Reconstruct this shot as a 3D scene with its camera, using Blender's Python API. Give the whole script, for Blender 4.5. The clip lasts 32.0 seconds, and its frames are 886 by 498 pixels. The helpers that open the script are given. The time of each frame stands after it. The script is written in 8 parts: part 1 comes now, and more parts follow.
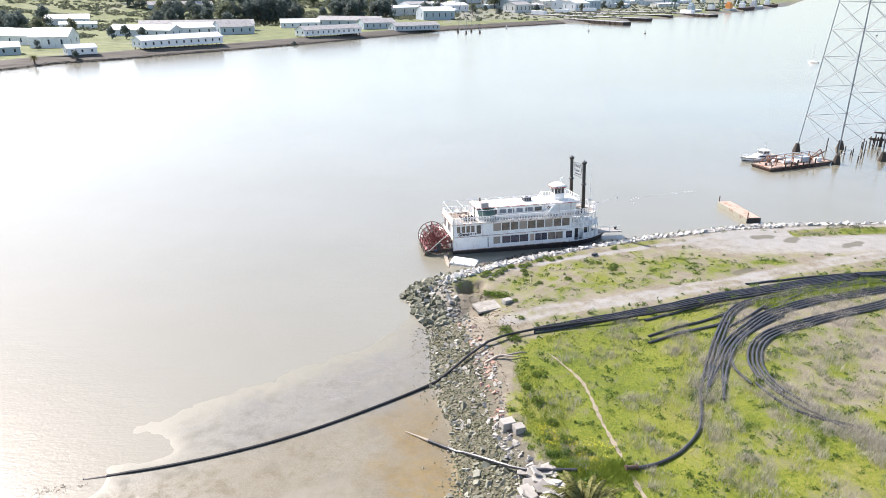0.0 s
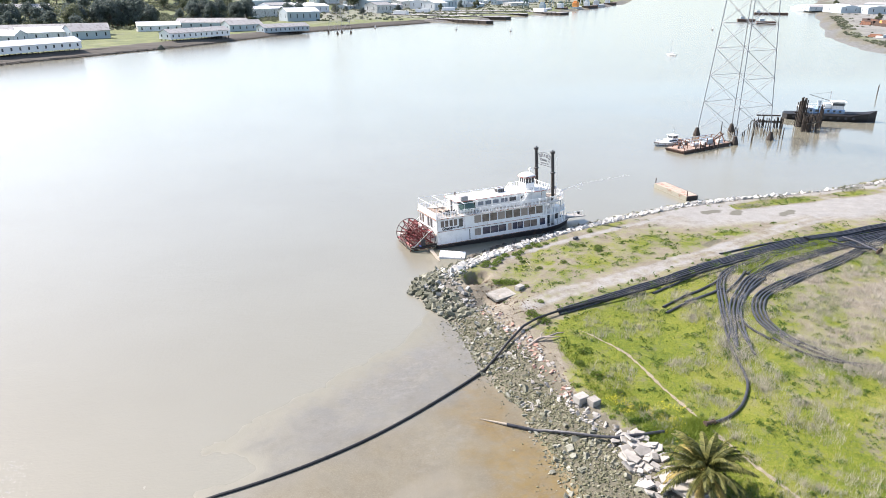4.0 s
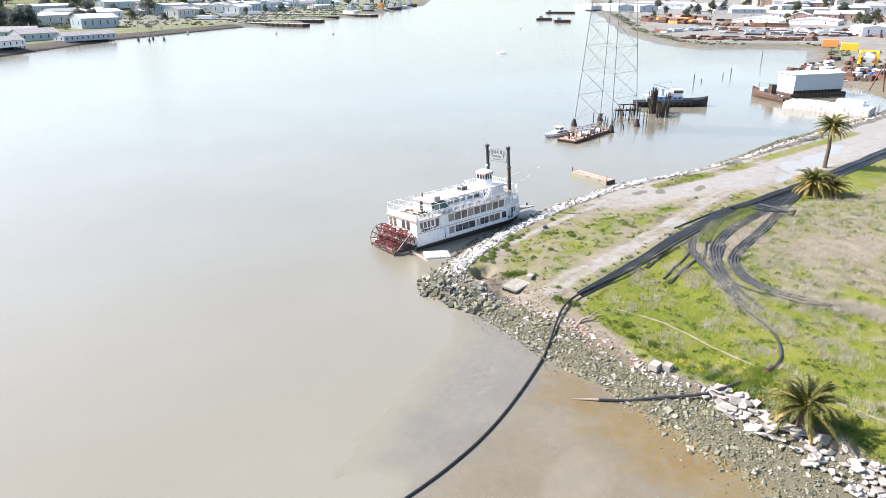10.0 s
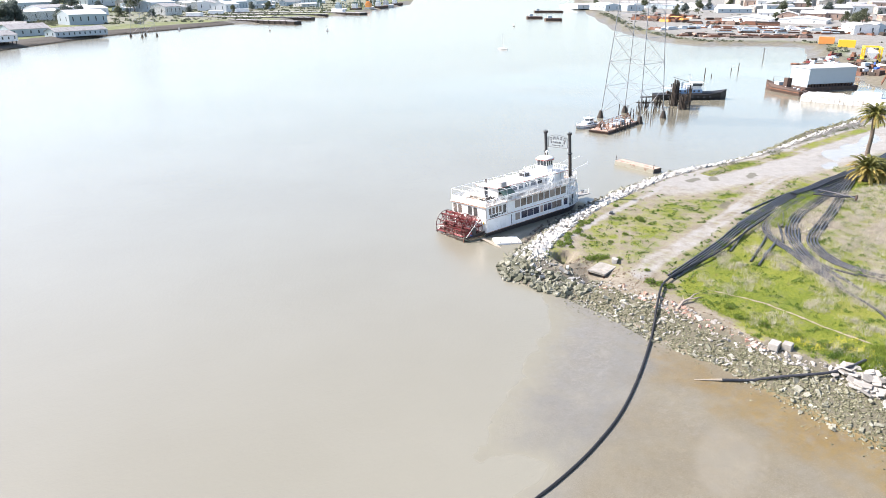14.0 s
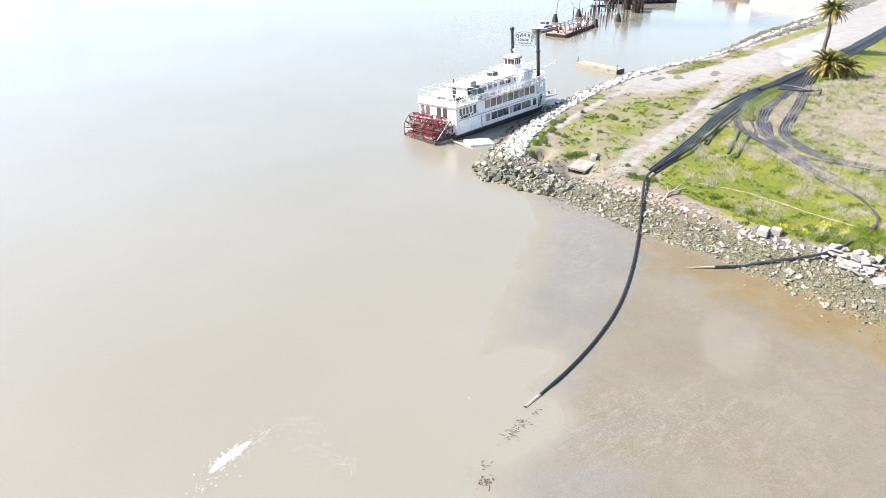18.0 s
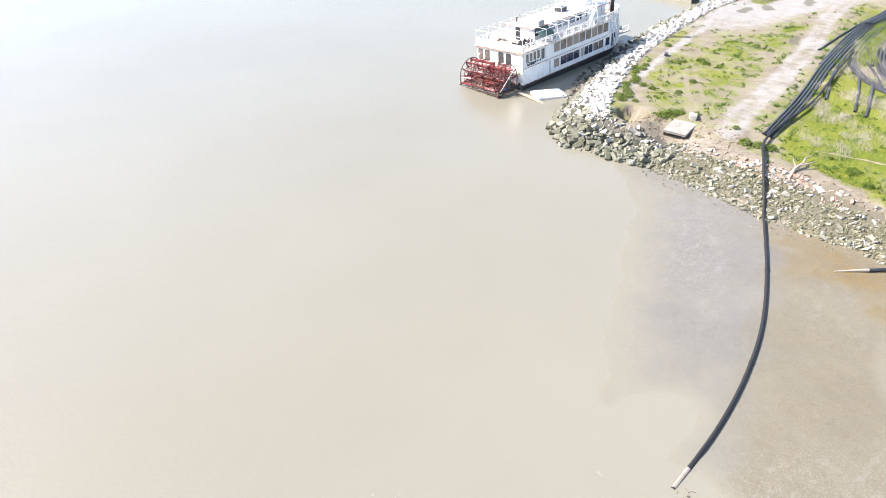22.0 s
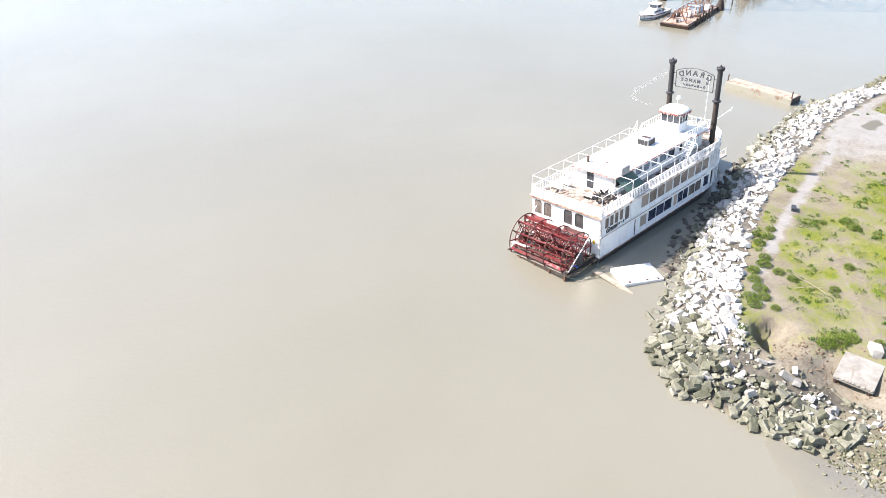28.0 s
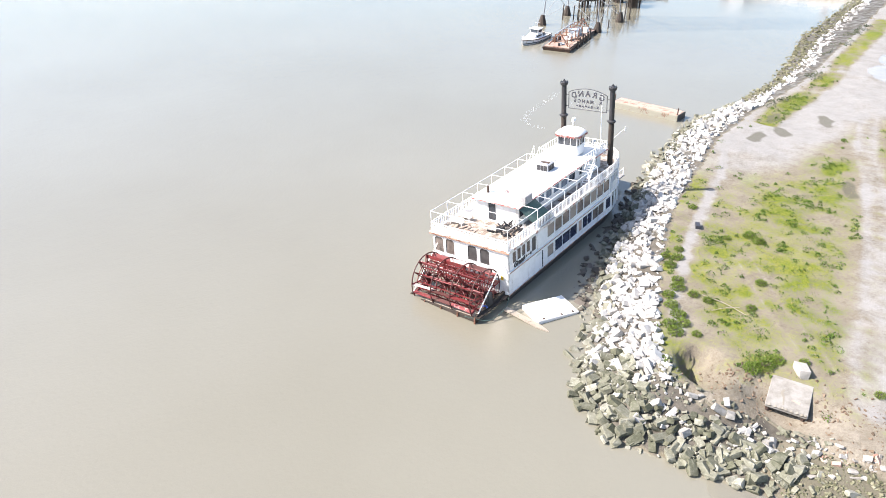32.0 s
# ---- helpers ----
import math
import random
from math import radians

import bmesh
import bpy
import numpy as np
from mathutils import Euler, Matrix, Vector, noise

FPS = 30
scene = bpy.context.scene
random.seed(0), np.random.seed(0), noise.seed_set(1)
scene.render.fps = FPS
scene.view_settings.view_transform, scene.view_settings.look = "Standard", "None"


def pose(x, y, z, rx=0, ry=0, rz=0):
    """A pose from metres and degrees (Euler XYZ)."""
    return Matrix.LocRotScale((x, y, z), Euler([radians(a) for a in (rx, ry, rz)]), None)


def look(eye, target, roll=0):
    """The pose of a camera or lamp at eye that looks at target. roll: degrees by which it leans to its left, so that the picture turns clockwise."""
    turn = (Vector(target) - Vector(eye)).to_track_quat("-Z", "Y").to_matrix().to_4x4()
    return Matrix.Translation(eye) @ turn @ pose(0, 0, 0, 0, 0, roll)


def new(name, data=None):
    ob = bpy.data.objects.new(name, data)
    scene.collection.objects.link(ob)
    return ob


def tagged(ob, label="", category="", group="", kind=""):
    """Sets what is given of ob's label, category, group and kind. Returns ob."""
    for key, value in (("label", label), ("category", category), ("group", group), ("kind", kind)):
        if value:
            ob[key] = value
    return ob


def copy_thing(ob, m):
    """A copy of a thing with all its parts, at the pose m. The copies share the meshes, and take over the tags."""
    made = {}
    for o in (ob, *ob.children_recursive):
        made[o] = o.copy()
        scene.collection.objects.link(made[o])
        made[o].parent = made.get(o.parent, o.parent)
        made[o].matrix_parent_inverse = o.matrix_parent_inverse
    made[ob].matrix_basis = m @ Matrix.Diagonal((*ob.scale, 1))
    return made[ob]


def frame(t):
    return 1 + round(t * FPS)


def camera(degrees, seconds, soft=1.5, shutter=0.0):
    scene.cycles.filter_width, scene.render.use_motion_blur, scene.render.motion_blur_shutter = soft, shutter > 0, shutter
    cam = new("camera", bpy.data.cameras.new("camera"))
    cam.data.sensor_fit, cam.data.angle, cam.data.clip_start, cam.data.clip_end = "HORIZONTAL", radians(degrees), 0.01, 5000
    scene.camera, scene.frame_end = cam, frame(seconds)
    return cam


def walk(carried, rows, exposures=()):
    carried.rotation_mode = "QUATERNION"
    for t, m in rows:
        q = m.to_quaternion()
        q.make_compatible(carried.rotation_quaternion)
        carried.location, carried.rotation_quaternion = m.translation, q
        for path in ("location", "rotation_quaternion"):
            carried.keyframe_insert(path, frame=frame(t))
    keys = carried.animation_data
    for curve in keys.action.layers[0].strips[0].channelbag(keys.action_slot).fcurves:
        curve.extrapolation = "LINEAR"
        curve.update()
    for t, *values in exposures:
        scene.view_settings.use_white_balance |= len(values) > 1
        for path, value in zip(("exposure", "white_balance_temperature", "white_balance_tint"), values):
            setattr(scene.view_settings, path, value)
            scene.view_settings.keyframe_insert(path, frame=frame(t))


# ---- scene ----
cam = camera(64.9, 32.0, soft=0.6)
METRES, EYE, TILT, LEAN, TURN = 135.0, 43.9, -21.0, -0.25, 0.0
ROWS = [
    (0.0, 0.0, 0.0, 0.0, -0.0, 0.0, -0.0),
    (0.5, -0.0188, -0.001, -0.0012, -1.36, -0.01, 0.59),
    (1.0, -0.0379, -0.0017, -0.0023, -3.49, -0.05, 1.45),
    (1.5, -0.0569, -0.002, -0.003, -5.66, -0.12, 2.31),
    (2.0, -0.0759, -0.0017, -0.0033, -7.77, -0.21, 3.15),
    (2.5, -0.095, -0.0009, -0.0037, -9.8, -0.34, 3.94),
    (3.0, -0.1144, 0.0007, -0.0034, -10.45, -0.37, 4.18),
    (3.5, -0.1335, 0.0025, -0.0029, -10.47, -0.35, 4.16),
    (5.5, -0.2075, 0.0106, 0.0031, -14.61, -0.67, 5.78),
    (6.0, -0.2253, 0.0136, 0.0047, -15.17, -0.72, 5.99),
    (6.5, -0.2431, 0.0172, 0.0065, -16.8, -0.88, 6.59),
    (7.0, -0.2607, 0.0216, 0.0085, -18.18, -1.03, 7.07),
    (7.5, -0.2777, 0.0263, 0.0107, -19.13, -1.13, 7.41),
    (8.0, -0.2943, 0.0312, 0.0131, -20.29, -1.27, 7.83),
    (8.5, -0.3105, 0.0363, 0.0154, -22.27, -1.53, 8.58),
    (9.0, -0.3267, 0.0423, 0.0177, -24.24, -1.82, 9.28),
    (9.5, -0.3425, 0.0487, 0.0202, -25.84, -2.06, 9.84),
    (10.0, -0.3579, 0.056, 0.023, -26.42, -2.16, 10.03),
    (10.5, -0.3724, 0.0632, 0.0252, -26.4, -2.13, 10.05),
    (11.0, -0.3862, 0.0712, 0.0264, -26.35, -2.07, 10.06),
    (11.5, -0.4001, 0.0794, 0.0282, -26.33, -2.07, 10.06),
    (12.0, -0.4131, 0.0881, 0.0293, -26.28, -2.06, 10.03),
    (12.5, -0.425, 0.097, 0.0295, -26.36, -2.06, 10.04),
    (13.0, -0.4357, 0.1063, 0.0286, -26.67, -2.12, 10.07),
    (13.5, -0.4455, 0.1153, 0.0274, -27.26, -2.28, 10.13),
    (14.0, -0.4528, 0.123, 0.0246, -28.07, -2.41, 10.31),
    (14.5, -0.4597, 0.1296, 0.0214, -29.15, -3.5, 10.53),
    (15.0, -0.4644, 0.1353, 0.0184, -30.26, -7.88, 10.8),
    (15.5, -0.4691, 0.1403, 0.017, -31.41, -9.88, 11.1),
    (17.5, -0.477, 0.1601, 0.0065, -33.36, -9.82, 11.73),
    (18.0, -0.477, 0.1667, 0.0084, -33.21, -9.75, 11.79),
    (18.5, -0.4762, 0.176, 0.0111, -33.04, -9.69, 11.84),
    (19.0, -0.4747, 0.1875, 0.0149, -32.9, -9.65, 11.89),
    (19.5, -0.4732, 0.2004, 0.0187, -32.77, -10.85, 11.98),
    (20.0, -0.4695, 0.2151, 0.0237, -32.39, -14.78, 12.14),
    (20.5, -0.4659, 0.2315, 0.0307, -32.24, -16.2, 12.16),
    (21.0, -0.4624, 0.2485, 0.0367, -32.15, -16.15, 12.13),
    (21.5, -0.4575, 0.265, 0.0443, -32.0, -16.1, 12.23),
    (22.0, -0.4507, 0.2833, 0.0519, -31.92, -16.03, 12.15),
    (22.5, -0.443, 0.3009, 0.0604, -31.83, -15.97, 12.1),
    (23.0, -0.4343, 0.3196, 0.0688, -31.84, -16.27, 12.0),
    (23.5, -0.4243, 0.3376, 0.0788, -31.8, -17.82, 11.98),
    (24.0, -0.4142, 0.3557, 0.0914, -31.87, -19.42, 12.02),
    (24.5, -0.403, 0.3748, 0.0996, -31.84, -19.9, 11.86),
    (26.5, -0.3574, 0.446, 0.1349, -31.32, -29.25, 11.33),
    (27.0, -0.3453, 0.4631, 0.1409, -31.14, -25.96, 11.26),
    (27.5, -0.3332, 0.481, 0.1476, -31.02, -21.0, 11.22),
    (28.0, -0.3219, 0.4984, 0.1529, -30.88, -14.21, 11.21),
    (28.5, -0.3106, 0.5144, 0.1566, -30.76, -11.65, 11.18),
    (29.0, -0.3011, 0.5275, 0.1615, -30.8, -11.63, 11.16),
    (29.5, -0.2954, 0.5335, 0.1632, -31.33, -11.73, 11.23),
    (30.0, -0.2933, 0.5351, 0.1622, -33.23, -12.1, 11.84),
    (30.5, -0.2928, 0.5357, 0.1597, -35.62, -12.64, 12.53),
    (31.0, -0.2927, 0.5367, 0.1567, -37.19, -13.01, 12.94),
    (31.5, -0.2927, 0.5375, 0.1537, -38.69, -13.36, 13.34),
    (32.0, -0.2931, 0.5383, 0.1508, -40.13, -13.74, 13.72),
]
walk(cam, [(t, pose(0, 0, EYE, TILT, LEAN, TURN) @ pose(METRES * x, METRES * y, METRES * z, 90 + pitch, roll, yaw)) for t, x, y, z, yaw, pitch, roll in ROWS],
     exposures=((0.0, 0.99), (7.0, 1.06), (13.0, 1.12), (15.5, 1.22), (18.0, 1.28), (20.0, 1.33), (22.0, 1.38), (24.5, 1.38), (26.0, 1.36), (28.0, 1.27), (32.0, 1.19)))

# ---- world and sun ----
SUN_AZ, SUN_EL = 50.0, 43.0            # degrees to the left of +y, and above the horizon
world = bpy.data.worlds.new("sky")
scene.world = world
world.use_nodes = True
wn = world.node_tree.nodes
sky = wn.new("ShaderNodeTexSky")
sky.sky_type, sky.sun_disc = "NISHITA", False
sky.sun_elevation, sky.sun_rotation = radians(SUN_EL), radians(-SUN_AZ)
sky.air_density, sky.dust_density, sky.ozone_density = 0.88, 1.25, 0.2
world.node_tree.links.new(sky.outputs[0], wn["Background"].inputs[0])
wn["Background"].inputs[1].default_value = 0.138
sun = new("sun", bpy.data.lights.new("sun", "SUN"))
sun.data.energy, sun.data.angle, sun.data.color = 5.0, radians(0.6), (1.0, 0.915, 0.86)
sd = Vector((-math.sin(radians(SUN_AZ)) * math.cos(radians(SUN_EL)), math.cos(radians(SUN_AZ)) * math.cos(radians(SUN_EL)), math.sin(radians(SUN_EL))))
sun.matrix_world = look(sd * 300, (0, 0, 0))


# ---- mesh helpers ----
class MB:
    """Collects vertices and faces of one mesh."""

    def __init__(self):
        self.v, self.f = [], []

    def add(self, verts, faces):
        o = len(self.v)
        self.v.extend(tuple(p) for p in verts)
        self.f.extend(tuple(o + i for i in q) for q in faces)
        return self

    def box(self, x0, x1, y0, y1, z0, z1):
        return self.add([(x, y, z) for z in (z0, z1) for y in (y0, y1) for x in (x0, x1)],
                        [(0, 2, 3, 1), (4, 5, 7, 6), (0, 1, 5, 4), (2, 6, 7, 3), (0, 4, 6, 2), (1, 3, 7, 5)])

    def chamfer(self, x0, x1, y0, y1, z0, z1, c):
        """A box with its upper and upright edges cut."""
        ring = lambda e, z: [(x0 + e, y0 + c, z), (x0 + c, y0 + e, z), (x1 - c, y0 + e, z), (x1 - e, y0 + c, z),
                             (x1 - e, y1 - c, z), (x1 - c, y1 - e, z), (x0 + c, y1 - e, z), (x0 + e, y1 - c, z)]
        return self.loft([ring(0, z0), ring(0, z1 - c), ring(c * 0.7, z1)])

    def loft(self, rings, cap=True):
        n = len(rings[0])
        verts = [p for r in rings for p in r]
        faces = [(k * n + i, k * n + (i + 1) % n, (k + 1) * n + (i + 1) % n, (k + 1) * n + i) for k in range(len(rings) - 1) for i in range(n)]
        if cap:
            faces += [tuple(range(n - 1, -1, -1)), tuple((len(rings) - 1) * n + i for i in range(n))]
        return self.add(verts, faces)

    def bar(self, p, q, w, h=None):
        p, q = Vector(p), Vector(q)
        d = (q - p).normalized()
        s = d.cross(Vector((0, 0, 1)))
        s = Vector((1, 0, 0)) if s.length < 1e-4 else s.normalized()
        u = s.cross(d)
        s, u = s * w / 2, u * (h or w) / 2
        return self.loft([[c - s - u, c + s - u, c + s + u, c - s + u] for c in (p, q)])

    def tube(self, pts, r, n=8, cap=True):
        pts = [Vector(p) for p in pts]
        rings = []
        for i, p in enumerate(pts):
            d = (pts[min(i + 1, len(pts) - 1)] - pts[max(i - 1, 0)]).normalized()
            s = d.cross(Vector((0, 0, 1)))
            s = Vector((1, 0, 0)) if s.length < 1e-3 else s.normalized()
            u = s.cross(d)
            rr = r[i] if isinstance(r, (list, tuple)) else r
            rings.append([p + (s * math.cos(a) + u * math.sin(a)) * rr for a in (2 * math.pi * k / n for k in range(n))])
        return self.loft(rings, cap)

    def prism(self, outline, z0, z1):
        return self.loft([[(x, y, z0) for x, y in outline], [(x, y, z1) for x, y in outline]])

    def mesh(self, name, smooth=False):
        me = bpy.data.meshes.new(name)
        me.from_pydata(self.v, [], self.f)
        if smooth:
            me.polygons.foreach_set("use_smooth", [True] * len(me.polygons))
            me.set_sharp_from_angle(angle=radians(40))
        me.update()
        return me


def thing(name, m, label, category, group="", kind=""):
    """An empty that stands for one thing; its parts hang under it."""
    ob = new(name)
    ob.matrix_world = m
    ob.empty_display_size = 0.3
    return tagged(ob, label, category, group, kind)


def part(name, mb, mat, parent=None, label="", smooth=False):
    """One mesh object under a thing or a part."""
    me = mb if isinstance(mb, bpy.types.Mesh) else mb.mesh(name, smooth)
    if mat and not me.materials:
        me.materials.append(mat)
    ob = new(name, me)
    ob.parent = parent
    return tagged(ob, label) if label else ob


def spline(pts, step=1.0):
    """A smooth line through the given points."""
    pts = [Vector(p) for p in pts]
    full = [2 * pts[0] - pts[1], *pts, 2 * pts[-1] - pts[-2]]
    out = []
    for a, b, c, d in zip(full, full[1:], full[2:], full[3:]):
        k = max(2, int((c - b).length / step))
        for i in range(k):
            t = i / k
            out.append(0.5 * (2 * b + (c - a) * t + (2 * a - 5 * b + 4 * c - d) * t * t + (3 * b - a - 3 * c + d) * t ** 3))
    return [*out, pts[-1]]


# ---- materials ----
class Mat:
    """A node material round one Principled shader."""

    def __init__(self, name):
        self.m = bpy.data.materials.new(name)
        self.m.use_nodes = True
        self.t = self.m.node_tree
        self.b = self.t.nodes["Principled BSDF"]

    def n(self, kind, **kw):
        node = self.t.nodes.new("ShaderNode" + kind)
        for k, v in kw.items():
            node.inputs[k.replace("_", " ")].default_value = v
        return node

    def l(self, a, b):
        self.t.links.new(a, b)

    def noise(self, scale, detail=4.0, rough=0.6, coord="Object", stretch=None):
        c = self.n("TexCoord")
        src = c.outputs[coord]
        if stretch:
            mp = self.n("Mapping")
            mp.inputs["Scale"].default_value = stretch
            self.l(src, mp.inputs[0])
            src = mp.outputs[0]
        x = self.n("TexNoise", Scale=scale, Detail=detail, Roughness=rough)
        self.l(src, x.inputs["Vector"])
        return x.outputs["Fac"]

    def ramp(self, fac, stops):
        r = self.n("ValToRGB")
        e = r.color_ramp.elements
        while len(e) < len(stops):
            e.new(0.5)
        for el, (p, c) in zip(e, stops):
            el.position, el.color = p, (*c, 1) if len(c) == 3 else c
        self.l(fac, r.inputs[0])
        return r.outputs[0]

    def step(self, fac, lo, hi):
        r = self.n("MapRange")
        r.inputs["From Min"].default_value, r.inputs["From Max"].default_value = lo, hi
        self.l(fac, r.inputs["Value"])
        return r.outputs[0]

    def mix(self, fac, a, b, kind="MIX"):
        x = self.t.nodes.new("ShaderNodeMix")
        x.data_type, x.blend_type = "RGBA", kind
        for val, i in ((fac, 0), (a, 6), (b, 7)):
            if hasattr(val, "is_linked"):
                self.l(val, x.inputs[i])
            else:
                x.inputs[i].default_value = val if i == 0 else (*val, 1)
        return x.outputs[2]

    def math(self, op, a, b):
        x = self.t.nodes.new("ShaderNodeMath")
        x.operation = op
        for val, i in ((a, 0), (b, 1)):
            if hasattr(val, "is_linked"):
                self.l(val, x.inputs[i])
            else:
                x.inputs[i].default_value = val
        return x.outputs[0]

    def bump(self, fac, strength=0.3, distance=0.05):
        x = self.n("Bump", Strength=strength, Distance=distance)
        self.l(fac, x.inputs["Height"])
        self.l(x.outputs[0], self.b.inputs["Normal"])

    def col(self, c):
        self.l(c, self.b.inputs["Base Color"])

    def done(self, rough=0.7, metal=0.0, spec=0.5):
        self.b.inputs["Roughness"].default_value = rough
        self.b.inputs["Metallic"].default_value = metal
        self.b.inputs["Specular IOR Level"].default_value = spec
        return self.m


def painted(name, c, wear, amount=0.62, rough=0.45, scale=1.3, metal=0.0):
    """Paint with large stains and small flaking."""
    k = Mat(name)
    big, small = k.noise(scale, 5, 0.65), k.noise(scale * 9, 4, 0.7)
    info = k.n("ObjectInfo")
    base = k.mix(k.math("MULTIPLY", info.outputs["Random"], 0.18), c, [x * 0.75 for x in c])
    f = k.step(k.math("ADD", k.math("MULTIPLY", big, 0.7), k.math("MULTIPLY", small, 0.3)), amount, amount + 0.08)
    k.col(k.mix(f, base, wear))
    k.bump(small, 0.15, 0.01)
    return k.done(rough, metal)


def rocky(name, stops, scale=2.5, rough=0.85, bump=0.5):
    k = Mat(name)
    f = k.noise(scale, 6, 0.7)
    info = k.n("ObjectInfo")
    geo = k.n("NewGeometry")
    f2 = k.math("ADD", k.math("MULTIPLY", f, 0.6), k.math("MULTIPLY", k.math("ADD", info.outputs["Random"], geo.outputs["Random Per Island"]), 0.22))
    k.col(k.ramp(f2, stops))
    k.bump(k.noise(scale * 5, 5, 0.7), bump, 0.04)
    return k.done(rough, 0, 0.3)


def streaked(name, c):
    """White paint with rust that has run down and grime."""
    k = Mat(name)
    big, small = k.noise(0.8, 5, 0.65), k.noise(11, 4, 0.7)
    run = k.noise(1.0, 5, 0.6, stretch=(3.6, 3.6, 0.22))
    base = k.mix(k.step(big, 0.44, 0.68), c, [x * 0.84 for x in c])
    f = k.step(k.math("ADD", k.math("MULTIPLY", run, 0.75), k.math("MULTIPLY", small, 0.25)), 0.585, 0.68)
    k.col(k.mix(f, base, k.ramp(big, [(0.35, (0.17, 0.075, 0.04)), (0.65, (0.32, 0.23, 0.16))])))
    k.bump(small, 0.15, 0.01)
    return k.done(0.45)


M = {}
M["white"] = streaked("white_paint", (0.78, 0.78, 0.775))
M["whitetrim"] = painted("white_trim_paint", (0.80, 0.80, 0.80), (0.5, 0.42, 0.34), 0.66)
M["roofwhite"] = painted("white_deck_paint", (0.80, 0.79, 0.77), (0.52, 0.49, 0.44), 0.63, 0.6)
M["deck"] = painted("grey_deck", (0.30, 0.29, 0.28), (0.16, 0.14, 0.12), 0.52, 0.7)
M["aftdeck"] = painted("dirty_deck_boards", (0.46, 0.40, 0.34), (0.20, 0.155, 0.12), 0.47, 0.8, 1.4)
M["promenade"] = painted("worn_white_deck", (0.62, 0.60, 0.57), (0.26, 0.24, 0.22), 0.53, 0.7, 0.9)
M["rustline"] = painted("rusty_deck_edge", (0.42, 0.26, 0.19), (0.13, 0.055, 0.035), 0.49, 0.7, 2.4)
M["black"] = painted("black_paint", (0.03, 0.03, 0.033), (0.10, 0.07, 0.05), 0.60, 0.5)
M["hull"] = painted("dark_hull", (0.035, 0.03, 0.03), (0.12, 0.07, 0.045), 0.55, 0.6)
M["red"] = painted("red_paint", (0.165, 0.018, 0.02), (0.12, 0.055, 0.045), 0.53, 0.5, 2.0)
M["boardpale"] = painted("bleached_paddle_board", (0.60, 0.47, 0.44), (0.30, 0.12, 0.11), 0.53, 0.7, 2.0)
M["rimrust"] = painted("dark_red_iron", (0.085, 0.022, 0.02), (0.10, 0.05, 0.04), 0.53, 0.7, 2.0)
M["redpale"] = painted("faded_red_board", (0.22, 0.045, 0.048), (0.46, 0.30, 0.28), 0.54, 0.7, 2.0)
M["redtrim"] = painted("red_trim", (0.42, 0.10, 0.09), (0.66, 0.58, 0.54), 0.47, 0.5, 2.2)
M["cornice"] = painted("flaking_cornice", (0.72, 0.68, 0.64), (0.34, 0.16, 0.11), 0.50, 0.6, 1.6)
M["rust"] = painted("rusty_steel", (0.20, 0.09, 0.055), (0.09, 0.05, 0.035), 0.50, 0.8, 0.8)
M["rustpale"] = painted("rusty_barge_deck", (0.42, 0.31, 0.25), (0.26, 0.14, 0.10), 0.51, 0.8, 0.9)
M["rustdark"] = painted("dark_rusty_steel", (0.07, 0.045, 0.035), (0.16, 0.08, 0.05), 0.55, 0.8)
M["bargeside"] = painted("weathered_barge_side", (0.26, 0.25, 0.20), (0.16, 0.085, 0.055), 0.54, 0.8, 0.9)
M["timber"] = painted("dark_timber", (0.045, 0.035, 0.028), (0.12, 0.09, 0.07), 0.55, 0.85, 2.0)
M["driftwood"] = painted("bleached_wood", (0.36, 0.31, 0.25), (0.22, 0.18, 0.14), 0.55, 0.85, 3.0)
M["steel"] = painted("galvanised_steel", (0.46, 0.47, 0.49), (0.33, 0.34, 0.36), 0.55, 0.5, 1.0, 0.3)
M["towersteel"] = painted("weathered_tower_steel", (0.30, 0.31, 0.33), (0.20, 0.20, 0.21), 0.55, 0.55, 1.0, 0.3)
M["tan"] = painted("boarded_window_tan", (0.30, 0.25, 0.21), (0.20, 0.17, 0.15), 0.55, 0.6)
M["tarp"] = painted("green_tarp", (0.07, 0.12, 0.10), (0.12, 0.16, 0.13), 0.55, 0.6)
M["blue"] = painted("blue_plastic", (0.03, 0.10, 0.45), (0.05, 0.15, 0.5), 0.6, 0.5)
M["yellow"] = painted("yellow_paint", (0.85, 0.52, 0.04), (0.6, 0.35, 0.05), 0.6, 0.5, 0.5)
M["orange"] = painted("orange_paint", (0.75, 0.30, 0.08), (0.5, 0.2, 0.08), 0.6, 0.6, 0.5)
M["tughull"] = painted("black_tug_hull", (0.014, 0.013, 0.014), (0.05, 0.03, 0.022), 0.6, 0.6)
M["paleblue"] = painted("faded_blue_paint", (0.22, 0.34, 0.52), (0.5, 0.52, 0.54), 0.52, 0.6, 0.8)
M["bluegrey"] = painted("blue_grey_cladding", (0.40, 0.46, 0.50), (0.33, 0.37, 0.40), 0.6, 0.6, 0.3)
M["roofgrey"] = painted("grey_roofing", (0.34, 0.33, 0.33), (0.24, 0.23, 0.22), 0.5, 0.85, 0.4)
M["metalroof"] = painted("pale_metal_roof", (0.66, 0.67, 0.69), (0.45, 0.43, 0.42), 0.58, 0.5, 0.4)
M["foam"] = painted("foam", (0.85, 0.85, 0.83), (0.7, 0.68, 0.62), 0.6, 0.7, 3.0)
M["dockwhite"] = painted("white_float_panel", (0.80, 0.79, 0.77), (0.45, 0.42, 0.38), 0.62, 0.6)


